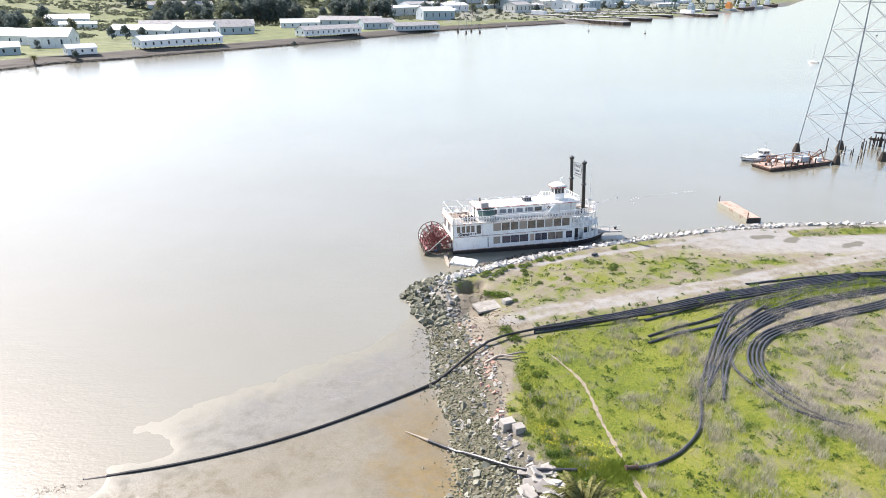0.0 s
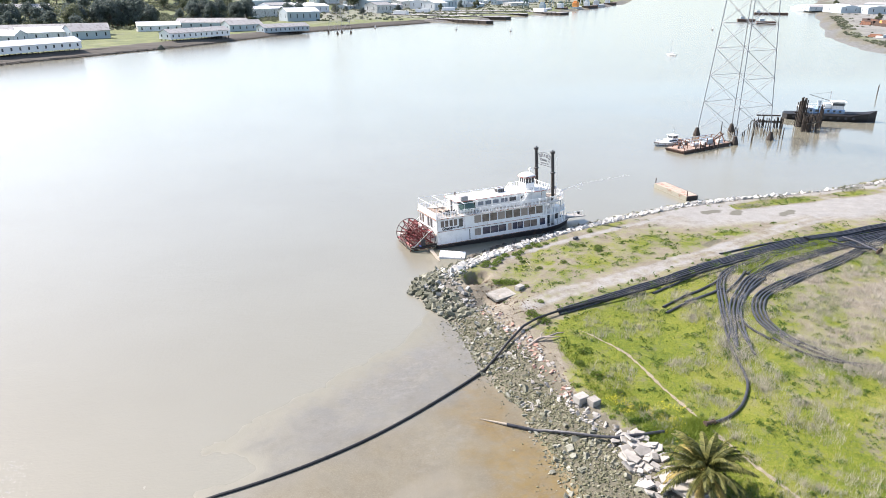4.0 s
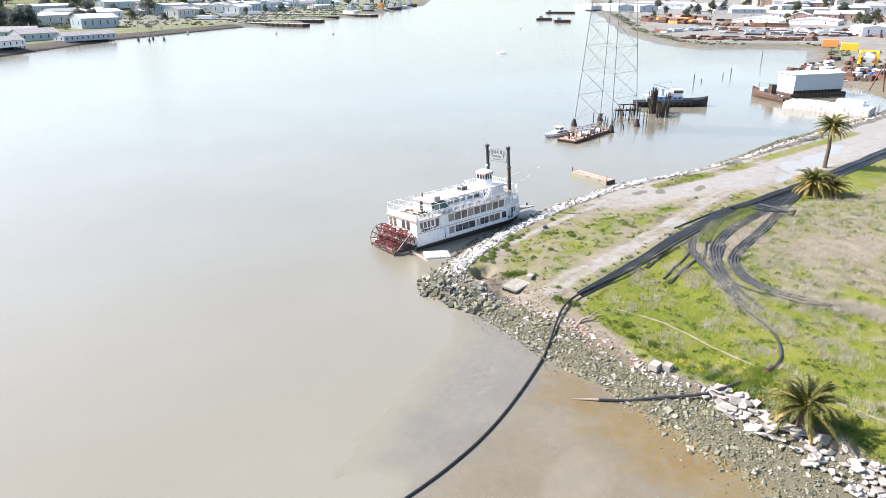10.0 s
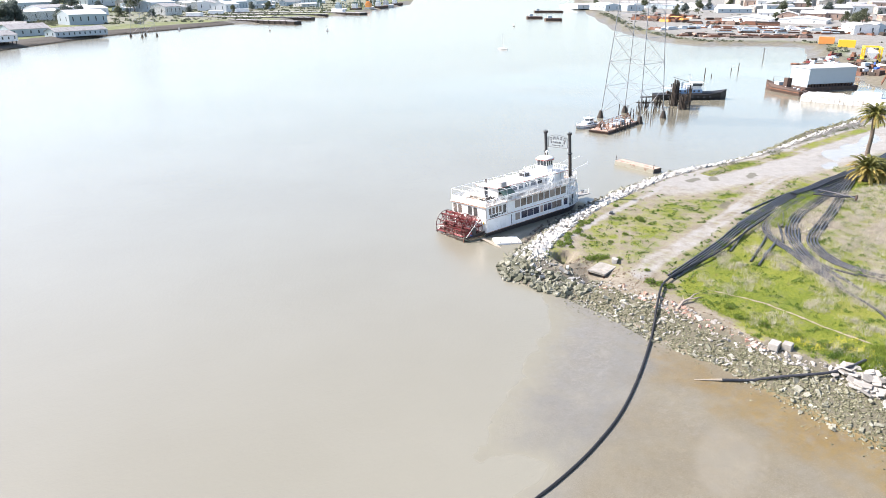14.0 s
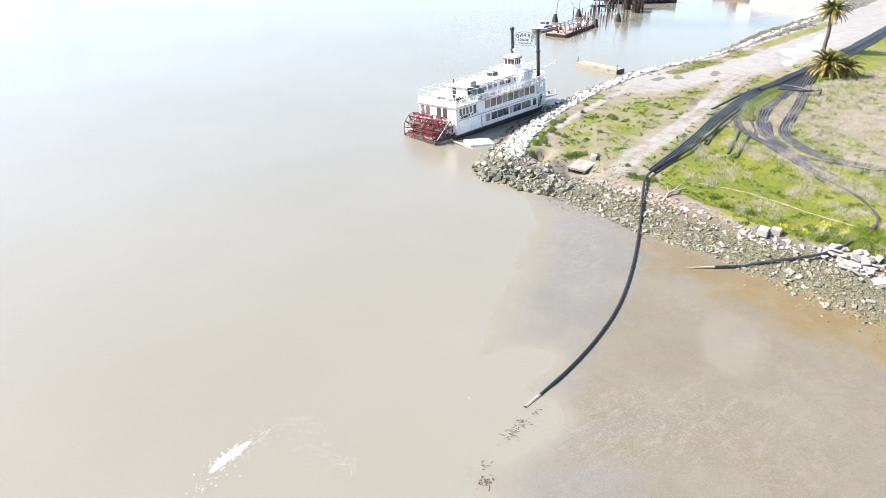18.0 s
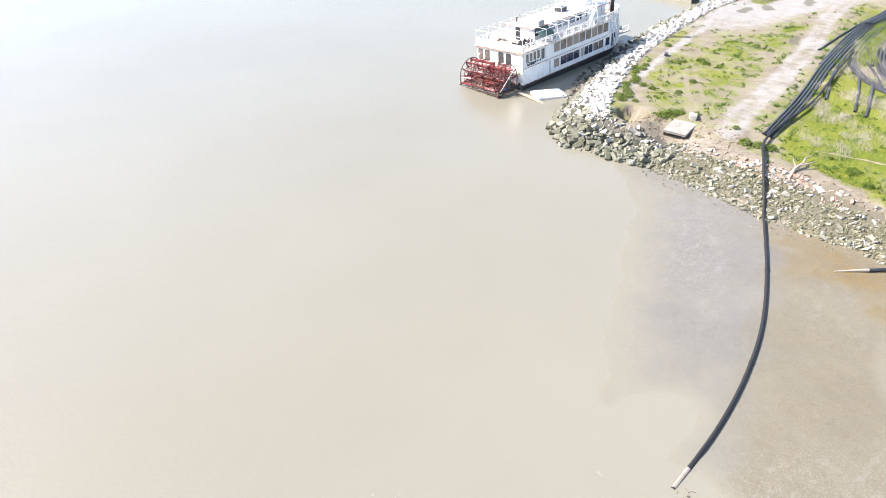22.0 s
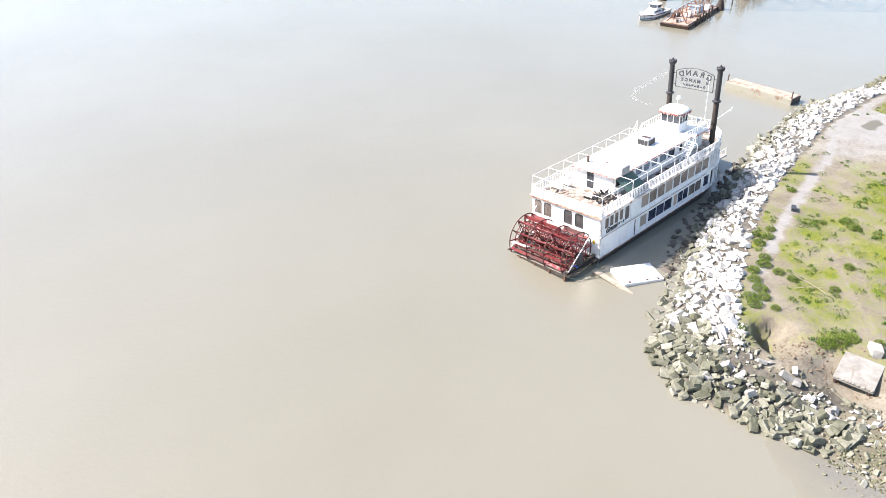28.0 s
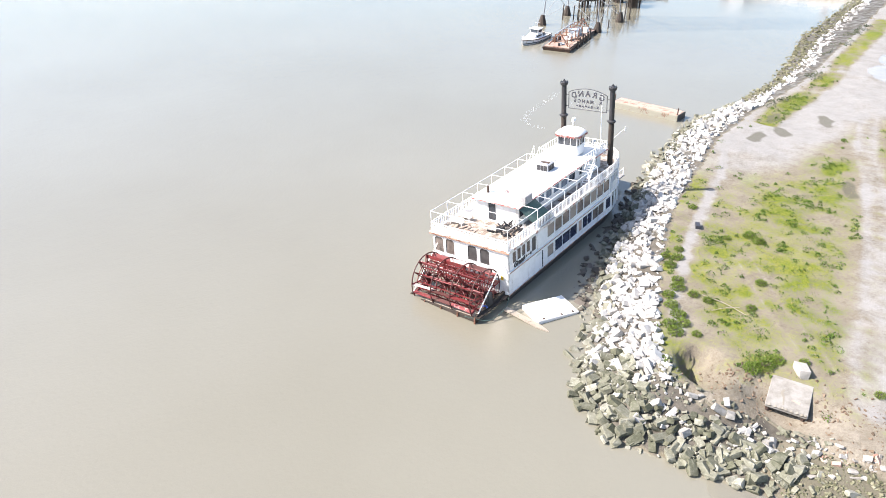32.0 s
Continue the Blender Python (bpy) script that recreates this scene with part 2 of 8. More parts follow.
def glass(name, c, rough=0.08):
    k = Mat(name)
    f = k.noise(1.1, 3, 0.6)
    k.col(k.ramp(f, [(0.3, c), (0.75, [min(1, x * 2.2 + 0.02) for x in c])]))
    return k.done(rough, 0, 0.6)


M["glass"] = glass("dark_window_glass", (0.022, 0.026, 0.032))
M["glassnavy"] = glass("navy_window_glass", (0.012, 0.016, 0.035))
M["glassgrey"] = glass("dusty_grey_window_glass", (0.092, 0.074, 0.064), 0.2)
M["glassdark"] = glass("grimy_dark_window_glass", (0.035, 0.034, 0.034), 0.3)
M["glassblue"] = glass("blue_grey_window_glass", (0.10, 0.12, 0.15), 0.15)


def pipe_mat():
    k = Mat("black_pipe_plastic")
    f = k.noise(2.0, 5, 0.65)
    info = k.n("ObjectInfo")
    a = k.ramp(f, [(0.3, (0.018, 0.018, 0.023)), (0.62, (0.045, 0.046, 0.056)), (0.8, (0.12, 0.112, 0.105))])
    k.col(k.mix(k.math("MULTIPLY", info.outputs["Random"], 0.22), a, (0.10, 0.10, 0.115)))
    k.bump(k.noise(12, 3, 0.6), 0.15, 0.01)
    return k.done(0.38, 0, 0.5)


M["pipe"] = pipe_mat()
M["pipewet"] = painted("damp_black_pipe", (0.014, 0.014, 0.016), (0.055, 0.050, 0.045), 0.62, 0.55, 1.2)
M["rockwhite"] = rocky("pale_concrete_rubble", [(0.2, (0.18, 0.17, 0.15)), (0.40, (0.33, 0.32, 0.30)), (0.62, (0.49, 0.48, 0.46)), (0.85, (0.62, 0.615, 0.60))], 1.6)
M["rockmoss"] = rocky("mossy_rock", [(0.2, (0.035, 0.036, 0.024)), (0.42, (0.092, 0.094, 0.062)), (0.62, (0.200, 0.197, 0.152)), (0.85, (0.42, 0.41, 0.36))], 1.6)
M["rockgrey"] = rocky("grey_green_cobble", [(0.2, (0.026, 0.026, 0.016)), (0.42, (0.098, 0.098, 0.056)), (0.62, (0.212, 0.205, 0.138)), (0.85, (0.42, 0.40, 0.33))], 1.2)
M["slab"] = rocky("broken_concrete_slab", [(0.2, (0.15, 0.14, 0.12)), (0.45, (0.29, 0.27, 0.245)), (0.7, (0.40, 0.38, 0.35)), (0.9, (0.50, 0.48, 0.45))], 1.5, 0.9, 0.35)
M["slabdirty"] = rocky("stained_concrete_top", [(0.25, (0.10, 0.09, 0.075)), (0.42, (0.20, 0.185, 0.16)), (0.55, (0.30, 0.285, 0.26)), (0.9, (0.40, 0.385, 0.36))], 0.9, 0.9, 0.35)
M["clod"] = rocky("crumbly_reddish_soil", [(0.2, (0.10, 0.068, 0.045)), (0.5, (0.19, 0.14, 0.10)), (0.85, (0.30, 0.24, 0.18))], 2.5, 0.95, 0.5)
M["dark_dirt"] = rocky("damp_dark_dirt", [(0.2, (0.20, 0.175, 0.14)), (0.5, (0.25, 0.225, 0.185)), (0.85, (0.30, 0.275, 0.23))], 0.9, 0.6, 0.2)
M["bargewhite"] = painted("weathered_white_barge_paint", (0.66, 0.65, 0.62), (0.40, 0.36, 0.31), 0.50, 0.7, 0.7)
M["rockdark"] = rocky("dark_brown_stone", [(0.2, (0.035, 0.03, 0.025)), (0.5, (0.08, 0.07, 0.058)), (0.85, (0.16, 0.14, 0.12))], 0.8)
M["rockred"] = rocky("brick_rubble", [(0.2, (0.30, 0.14, 0.10)), (0.55, (0.45, 0.30, 0.24)), (0.85, (0.58, 0.50, 0.44))], 1.5)


def leaf(name, a, b, trans=0.25):
    k = Mat(name)
    geo, info = k.n("NewGeometry"), k.n("ObjectInfo")
    f = k.math("ADD", k.math("MULTIPLY", geo.outputs["Random Per Island"], 0.75), k.math("MULTIPLY", info.outputs["Random"], 0.25))
    k.col(k.ramp(f, [(0.1, a), (0.9, b)]))
    k.b.inputs["Subsurface Weight"].default_value = 0.0
    k.b.inputs["Transmission Weight"].default_value = 0.0
    if trans:
        tl, sh = k.n("BsdfTranslucent"), k.n("MixShader")
        k.l(k.b.inputs["Base Color"].links[0].from_socket, tl.inputs[0])
        sh.inputs[0].default_value = trans
        k.l(k.b.outputs[0], sh.inputs[1])
        k.l(tl.outputs[0], sh.inputs[2])
        k.l(sh.outputs[0], k.t.nodes["Material Output"].inputs[0])
    return k.done(0.6, 0, 0.25)


M["grass"] = leaf("green_grass_blades", (0.030, 0.068, 0.006), (0.185, 0.225, 0.030), 0.0)
M["lush"] = leaf("lush_green_grass", (0.12, 0.185, 0.014), (0.26, 0.31, 0.055), 0.3)
M["weed"] = leaf("dark_green_weeds", (0.045, 0.092, 0.012), (0.145, 0.215, 0.04))
M["dry"] = leaf("dry_grey_stalks", (0.28, 0.25, 0.20), (0.56, 0.52, 0.44), 0.0)
M["straw"] = leaf("straw_grass", (0.20, 0.17, 0.08), (0.34, 0.29, 0.16), 0.0)
M["flower"] = leaf("yellow_wildflowers", (0.60, 0.52, 0.03), (0.75, 0.68, 0.08), 0.0)
M["frond"] = leaf("palm_frond_green", (0.028, 0.036, 0.008), (0.195, 0.188, 0.052))
M["frondold"] = leaf("palm_frond_yellowed", (0.17, 0.13, 0.04), (0.37, 0.29, 0.085))
# far trees: distance haze is mixed into the leaf colour, paler and bluer
M["tree"] = leaf("haze_blued_tree_leaves", (0.088, 0.110, 0.102), (0.17, 0.20, 0.18), 0.45)
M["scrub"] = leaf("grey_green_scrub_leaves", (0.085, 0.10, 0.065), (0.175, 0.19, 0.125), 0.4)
M["shrubleaf"] = leaf("bright_green_shrub_leaves", (0.075, 0.13, 0.015), (0.20, 0.26, 0.05))
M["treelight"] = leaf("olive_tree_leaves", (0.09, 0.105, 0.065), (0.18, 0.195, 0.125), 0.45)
M["bark"] = rocky("bark", [(0.2, (0.06, 0.045, 0.035)), (0.6, (0.14, 0.11, 0.085)), (0.9, (0.24, 0.2, 0.16))], 3.0)
M["signtext"] = painted("sign_letters", (0.045, 0.045, 0.055), (0.09, 0.085, 0.085), 0.6, 0.6)


def ground_mat():
    """Grass, dirt, gravel and mud, shared out by the masks of the ground sheet and broken up by noise."""
    k = Mat("ground_surface")
    att = k.n("Attribute")
    att.attribute_name = "cover"
    sep = k.t.nodes.new("ShaderNodeSeparateColor")
    k.l(att.outputs["Color"], sep.inputs[0])
    grass, track, mud = sep.outputs[0], sep.outputs[1], sep.outputs[2]
    far = att.outputs["Alpha"]
    n1, n2, n3, n4 = k.noise(0.09, 5, 0.6), k.noise(0.45, 5, 0.65), k.noise(2.6, 4, 0.7), k.noise(9.0, 3, 0.7)
    fine = k.math("ADD", k.math("MULTIPLY", n2, 0.5), k.math("ADD", k.math("MULTIPLY", n3, 0.35), k.math("MULTIPLY", n4, 0.25)))
    soil = k.ramp(fine, [(0.36, (0.115, 0.095, 0.066)), (0.52, (0.190, 0.164, 0.124)), (0.68, (0.28, 0.252, 0.205))])
    track_c = k.ramp(fine, [(0.36, (0.203, 0.194, 0.179)), (0.52, (0.248, 0.239, 0.224)), (0.7, (0.303, 0.294, 0.278))])
    green = k.ramp(k.math("ADD", k.math("MULTIPLY", n1, 0.3), k.math("ADD", k.math("MULTIPLY", n3, 0.35), k.math("MULTIPLY", n4, 0.35))),
                   [(0.36, (0.026, 0.046, 0.004)), (0.44, (0.082, 0.115, 0.006)), (0.53, (0.152, 0.170, 0.013)), (0.63, (0.235, 0.205, 0.070))])
    mixed = k.math("ADD", k.math("MULTIPLY", n1, 0.45), k.math("ADD", k.math("MULTIPLY", n2, 0.35), k.math("MULTIPLY", n3, 0.2)))
    grey_mud = k.ramp(mixed, [(0.38, (0.132, 0.127, 0.112)), (0.5, (0.150, 0.144, 0.128)), (0.62, (0.170, 0.163, 0.147))])
    tan_mud = k.ramp(mixed, [(0.38, (0.140, 0.121, 0.082)), (0.5, (0.150, 0.131, 0.092)), (0.62, (0.162, 0.143, 0.105))])
    brown_mud = k.ramp(mixed, [(0.38, (0.132, 0.076, 0.020)), (0.5, (0.145, 0.100, 0.037)), (0.62, (0.160, 0.129, 0.065))])
    flat = k.n("Attribute")
    flat.attribute_name = "flat"
    fs = k.t.nodes.new("ShaderNodeSeparateColor")
    k.l(flat.outputs["Color"], fs.inputs[0])
    stain = k.math("ADD", far, k.math("MULTIPLY", k.math("SUBTRACT", n2, 0.5), 0.5))
    mudc = k.mix(k.math("MULTIPLY", fs.outputs[2], k.step(n2, 0.3, 0.62)), k.mix(k.step(stain, 0.1, 0.5), grey_mud, tan_mud), brown_mud)
    # a film of pale silt where the mud lies level with the water
    level = k.t.nodes.new("ShaderNodeSeparateXYZ")
    k.l(k.n("NewGeometry").outputs["Position"], level.inputs[0])
    silt = k.step(k.math("ADD", level.outputs[2], k.math("MULTIPLY", k.math("SUBTRACT", mixed, 0.5), 0.016)), 0.064, 0.0)
    mudc = k.mix(silt, mudc, (0.201, 0.189, 0.145))
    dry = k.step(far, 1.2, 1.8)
    # darkest mud: far water edges, and painted shade in the riprap gaps
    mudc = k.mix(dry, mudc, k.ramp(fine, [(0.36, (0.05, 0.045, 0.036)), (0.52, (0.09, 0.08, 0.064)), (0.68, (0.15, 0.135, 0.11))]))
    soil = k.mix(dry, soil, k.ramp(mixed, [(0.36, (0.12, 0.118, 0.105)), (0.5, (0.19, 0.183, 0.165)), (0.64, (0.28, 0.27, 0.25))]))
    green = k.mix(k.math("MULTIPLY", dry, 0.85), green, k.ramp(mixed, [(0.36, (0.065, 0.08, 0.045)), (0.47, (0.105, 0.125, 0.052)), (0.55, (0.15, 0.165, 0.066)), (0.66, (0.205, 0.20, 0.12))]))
    c = k.mix(k.step(k.math("ADD", grass, k.math("MULTIPLY", k.math("SUBTRACT", fine, 0.55), 2.6)), 0.28, 0.74), soil, green)
    c = k.mix(k.step(k.math("ADD", track, k.math("MULTIPLY", k.math("SUBTRACT", fine, 0.55), 0.9)), 0.30, 0.68), c, track_c)
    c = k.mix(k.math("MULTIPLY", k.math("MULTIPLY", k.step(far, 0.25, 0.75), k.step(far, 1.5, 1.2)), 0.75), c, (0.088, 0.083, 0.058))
    c = k.mix(k.step(mud, 0.3, 0.7), c, mudc)
    # worked, crumbly mud: pale crests over dark hollows, with drainage marks
    vein = k.noise(0.55, 8, 0.72, stretch=(1.0, 2.2, 1.0))
    speck = k.math("MAXIMUM", k.step(k.noise(5.5, 5, 0.8), 0.53, 0.62), k.math("MULTIPLY", k.step(vein, 0.53, 0.6), 0.7))
    grain = k.noise(5.0, 6, 0.8, stretch=(1.0, 2.3, 1.0))
    bare = k.math("MULTIPLY", k.math("MULTIPLY", k.step(mud, 0.3, 0.7), flat.outputs["Alpha"]), k.math("SUBTRACT", 1.0, silt))
    bare = k.math("MULTIPLY", bare, k.math("SUBTRACT", 1.0, fs.outputs[1]))
    c = k.mix(k.math("MULTIPLY", bare, k.math("MULTIPLY", k.step(grain, 0.52, 0.64), 0.4)), c, (0.26, 0.245, 0.21))
    c = k.mix(k.math("MULTIPLY", bare, k.math("MULTIPLY", k.step(grain, 0.45, 0.35), 0.35)), c, (0.075, 0.068, 0.052))
    pit = k.step(k.noise(3.4, 6, 0.8, stretch=(1.4, 1.0, 1.0)), 0.46, 0.38)
    c = k.mix(k.math("MULTIPLY", fs.outputs[0], k.math("MULTIPLY", k.math("MULTIPLY", speck, 0.42), k.math("SUBTRACT", 1.0, silt))), c, (0.30, 0.29, 0.265))
    c = k.mix(k.math("MULTIPLY", fs.outputs[0], k.math("MULTIPLY", pit, 0.35)), c, (0.075, 0.07, 0.062))
    c = k.mix(k.math("MULTIPLY", fs.outputs[1], 0.4), c, (0.235, 0.217, 0.180))
    c = k.mix(k.math("MULTIPLY", fs.outputs[2], k.math("MULTIPLY", k.step(k.noise(0.75, 6, 0.75, stretch=(1.0, 1.8, 1.0)), 0.40, 0.60), 0.7)), c, (0.178, 0.124, 0.040))
    k.col(c)
    rr = k.n("MapRange")
    rr.inputs["To Min"].default_value, rr.inputs["To Max"].default_value = 0.9, 0.36
    k.l(k.math("MAXIMUM", k.math("MULTIPLY", mud, k.step(n2, 0.35, 0.6)), k.math("MULTIPLY", k.math("MULTIPLY", silt, flat.outputs["Alpha"]), 0.9)), rr.inputs["Value"])
    k.l(rr.outputs[0], k.b.inputs["Roughness"])
    k.bump(k.math("MULTIPLY", k.math("ADD", k.math("MULTIPLY", n2, 0.8), k.math("ADD", n3, k.math("MULTIPLY", n4, 0.5))), k.math("SUBTRACT", 1.0, k.math("MULTIPLY", k.step(mud, 0.3, 0.7), 0.8))), 0.6, 0.14)
    gloss = k.n("MapRange")
    gloss.inputs["To Min"].default_value, gloss.inputs["To Max"].default_value = 1.42, 1.52
    k.l(k.math("MULTIPLY", silt, flat.outputs["Alpha"]), gloss.inputs["Value"])
    k.l(gloss.outputs[0], k.b.inputs["IOR"])
    return k.m


M["ground"] = ground_mat()
M["dirt"] = rocky("trodden_dirt", [(0.2, (0.19, 0.16, 0.115)), (0.5, (0.27, 0.23, 0.175)), (0.85, (0.35, 0.31, 0.25))], 1.2, 0.95, 0.3)


def puddle_mat():
    k = Mat("rain_puddle")
    k.col(k.ramp(k.noise(0.6, 4, 0.6), [(0.35, (0.29, 0.27, 0.235)), (0.65, (0.33, 0.31, 0.275))]))
    k.bump(k.noise(6, 3, 0.5), 0.04, 0.02)
    return k.done(0.12, 0, 0.7)


M["puddle"] = puddle_mat()


def water_mat():
    """Cloudy, silty river water with low ripples."""
    k = Mat("silty_water")
    big = k.noise(0.02, 4, 0.55)
    rip = k.noise(0.35, 6, 0.62, stretch=(1.0, 1.9, 1.0))
    fine = k.noise(2.2, 4, 0.6, stretch=(1.0, 1.6, 1.0))
    k.col(k.ramp(big, [(0.35, (0.205, 0.193, 0.147)), (0.65, (0.225, 0.214, 0.168))]))
    lee = k.n("Attribute")
    lee.attribute_name = "lee"
    chop = k.math("SUBTRACT", 1.0, k.math("MULTIPLY", lee.outputs["Fac"], 0.85))
    k.bump(k.math("MULTIPLY", k.math("ADD", rip, k.math("MULTIPLY", fine, 0.6)), chop), 0.27, 0.16)
    k.l(k.step(chop, -0.4, 7.8), k.b.inputs["Roughness"])
    k.b.inputs["IOR"].default_value = 1.75
    k.b.inputs["Specular Tint"].default_value = (1.0, 0.928, 0.925, 1)
    return k.m


M["water"] = water_mat()

# ---- the lie of the land ----
SHORE = [(4, -200), (3, 10), (2.3, 41), (1.6, 47), (1.2, 55), (1.3, 61.6), (0.1, 65.6), (-0.8, 69.8), (-1, 79.2), (-1.6, 83.9), (-4.4, 90.9), (-5.7, 94.8),
         (-3.5, 99), (3.6, 103.5), (10.5, 107.8), (18.8, 111.8), (27.1, 115.4), (41.9, 122), (51, 124.4), (60.5, 127.4), (74, 127.6), (95, 130), (112, 135),
         (136, 143), (150, 145), (170, 149), (204, 155), (240, 168), (265, 200), (312, 242), (350, 288), (423, 336), (414, 352), (362, 382), (367, 426),
         (435, 546), (828, 1058), (1500, 1900), (3400, 4300), (4400, 4300), (4400, -600), (4, -600)]
BANK = [(13, -200), (13, 10), (12.3, 35), (12.3, 43.5), (10.4, 48.8), (9.4, 53), (7.6, 57.6), (6.9, 61), (7.1, 68.4), (6.4, 73.2), (5.2, 77), (3.6, 83), (3.9, 88),
        (0.3, 94.2), (2.6, 97.0), (7.0, 99.0), (16.2, 104.5), (26.7, 109.7), (36.6, 113.2), (52.3, 118.3), (65, 120.4), (87, 122.6), (100, 124.8), (115, 128),
        (137, 132), (166, 138), (204, 146), (250, 160), (275, 195), (322, 237), (360, 282), (440, 336), (424, 360), (375, 388), (380, 426), (450, 546), (845, 1058),
        (1520, 1900), (3420, 4290), (4390, 4290), (4390, -590), (13, -590)]
WEST = [(-4400, -1500), (-900, -500), (-430, 90), (-300, 270), (-228.8, 369), (-216, 400), (-193, 421), (-171, 452), (-145, 484), (-115, 520), (-81, 568), (-41, 632),
        (-2, 692), (34, 728), (139, 832), (205, 842), (262, 935), (390, 1060), (700, 1500), (1300, 2600), (2500, 4300), (-4400, 4300)]
MUD = [(-3, 87), (-6.5, 81.5), (-12, 76.5), (-18, 72), (-23.5, 67.5), (-30, 62), (-36.5, 57), (-40, 53), (-42, 47), (-42, 33), (-30, 18), (-12, 6), (6, 0), (8, 41), (6, 60), (4, 79)]
FIELD = [(11, 77), (24, 82), (40, 88), (30, 66), (26, 56), (17, 51), (18, 43), (22, 36), (18, 20), (13, 20), (12.5, 44), (10.6, 49), (8, 58), (8, 68)]


def seg_dist(px, py, line, closed=True):
    best = np.full(px.shape, 1e9)
    pts = line + line[:1] if closed else line
    for (ax, ay), (bx, by) in zip(pts, pts[1:]):
        dx, dy = bx - ax, by - ay
        t = np.clip(((px - ax) * dx + (py - ay) * dy) / (dx * dx + dy * dy + 1e-9), 0, 1)
        best = np.minimum(best, (px - ax - t * dx) ** 2 + (py - ay - t * dy) ** 2)
    return np.sqrt(best)


def inside(px, py, line):
    r = np.zeros(px.shape, bool)
    for (ax, ay), (bx, by) in zip(line, line[1:] + line[:1]):
        if ay != by:
            r ^= ((ay > py) != (by > py)) & (px < (bx - ax) * (py - ay) / (by - ay) + ax)
    return r


def wave(px, py, s, seed=0):
    """Cheap smooth noise, about -1 to 1, with features s metres wide."""
    r = np.random.RandomState(seed)
    out = np.zeros(px.shape)
    for i in range(7):
        a, f, p = r.uniform(0, 6.283), r.uniform(0.6, 1.7) * 6.283 / s, r.uniform(0, 6.283)
        out += np.sin((px * math.cos(a) + py * math.sin(a)) * f + p)
    return out / 4.2


PUDDLES = [(110, 114.2, 21, 3.9, 17), (92, 107.4, 5, 1.3, 20), (134, 122, 8, 2.4, 18)]
DAMP = [(60.5, 113.2, 2.4, 1.1, 40), (56.2, 114.8, 2.8, 1.0, 10), (66.0, 117.0, 3.2, 0.9, 12), (46.5, 98.6, 2.8, 0.8, 25), (70, 111, 3.0, 1.0, 30)]


def oval(px, py, q):
    x, y, a, b, rot = q
    c, s = math.cos(radians(rot)), math.sin(radians(rot))
    return np.sqrt((((px - x) * c + (py - y) * s) / a) ** 2 + ((-(px - x) * s + (py - y) * c) / b) ** 2)


def height(px, py):
    """The ground's height."""
    px, py = np.asarray(px, float), np.asarray(py, float)
    d_sh, in_sh = seg_dist(px, py, SHORE), inside(px, py, SHORE)
    d_bk, in_bk = seg_dist(px, py, BANK), inside(px, py, BANK)
    top = 2.3 + 0.1 * wave(px, py, 14, 1) + 0.05 * wave(px, py, 3.5, 2) + np.clip((d_bk - 6) * 0.03, 0, 0.55)
    h = -0.08 * d_sh - 0.1
    m_in, m_d = inside(px, py, MUD), seg_dist(px, py, MUD)
    sd = np.where(m_in, m_d, -m_d) + 3.5 + 0.6 * wave(px, py, 14, 60) + 0.12 * wave(px, py, 3.1, 61)
    mud = np.clip(sd * 0.012 - 0.03, -2.5, 0.06) + np.clip(sd / 3, 0, 1) * (0.009 * wave(px, py, 8, 3) + 0.006 * wave(px, py, 2.5, 4))
    mud = np.where(sd < 0, np.minimum(mud, 0.03 * sd - 0.03), mud)
    h = np.maximum(np.maximum(h, -3.0), mud)
    h = np.where(in_sh, np.maximum(h, 0.0) + (top - np.maximum(h, 0)) * np.clip(d_sh / (d_sh + d_bk + 0.01), 0, 1) ** 0.9, h)
    h = np.where(in_bk, top, h)
    for q in PUDDLES:
        h = h - 0.22 * np.exp(-oval(px, py, q) ** 4) * in_bk
    h = h - 1.3 * np.exp(-((px - 4.0) ** 2 + (py - 86.6) ** 2) / 8.0) * (px > -1)
    # the hollow in the bank
    u, v = (px - 4.3) * 0.77 - (py - 93.1) * 0.64, (px - 4.3) * 0.64 + (py - 93.1) * 0.77
    rho = np.sqrt((u / 1.7) ** 2 + (v / 2.1) ** 2) + 0.12 * wave(px, py, 2.0, 8)
    h = h - 2.1 / (1 + np.exp(np.clip((rho - 1) / 0.07, -30, 30))) * (1 - 0.8 * np.clip((u + 0.6) / 2.2, 0, 1))
    h = h + 0.13 * wave(px, py, 1.7, 55) * np.exp(-((px - 4.5) / 2.4) ** 2 - ((py - 90.5) / 4.0) ** 2)
    # the scour pool at the end of the long pipe
    h = h - 0.22 * np.exp(-(((px + 35.5) / 3.6) ** 2 + ((py - 52.4) / 2.4) ** 2))
    h = h - 0.11 * np.exp(-(((px + 30.0) / 4.2) ** 2 + ((py - 57.8) / 2.6) ** 2))
    # far shore, with hills behind it
    d_w, in_w = seg_dist(px, py, WEST), inside(px, py, WEST)
    hills = np.clip(d_w - 190, 0, None) * 0.16
    hills = np.minimum(hills, 70) * (1 + 0.25 * wave(px, py, 320, 6)) * np.clip((760 - py + 0.25 * px) / 350, 0.03, 1)
    far_hills = np.minimum(np.clip(d_w - 330, 0, None) * 0.11, 62) * (1 + 0.2 * wave(px, py, 400, 9))
    hills = np.maximum(hills, far_hills)
    land_w = 2.6 * np.clip(d_w / 14, 0, 1) + 0.2 * wave(px, py, 40, 5) + hills
    return np.where(in_w, np.maximum(land_w, 0.25), h)


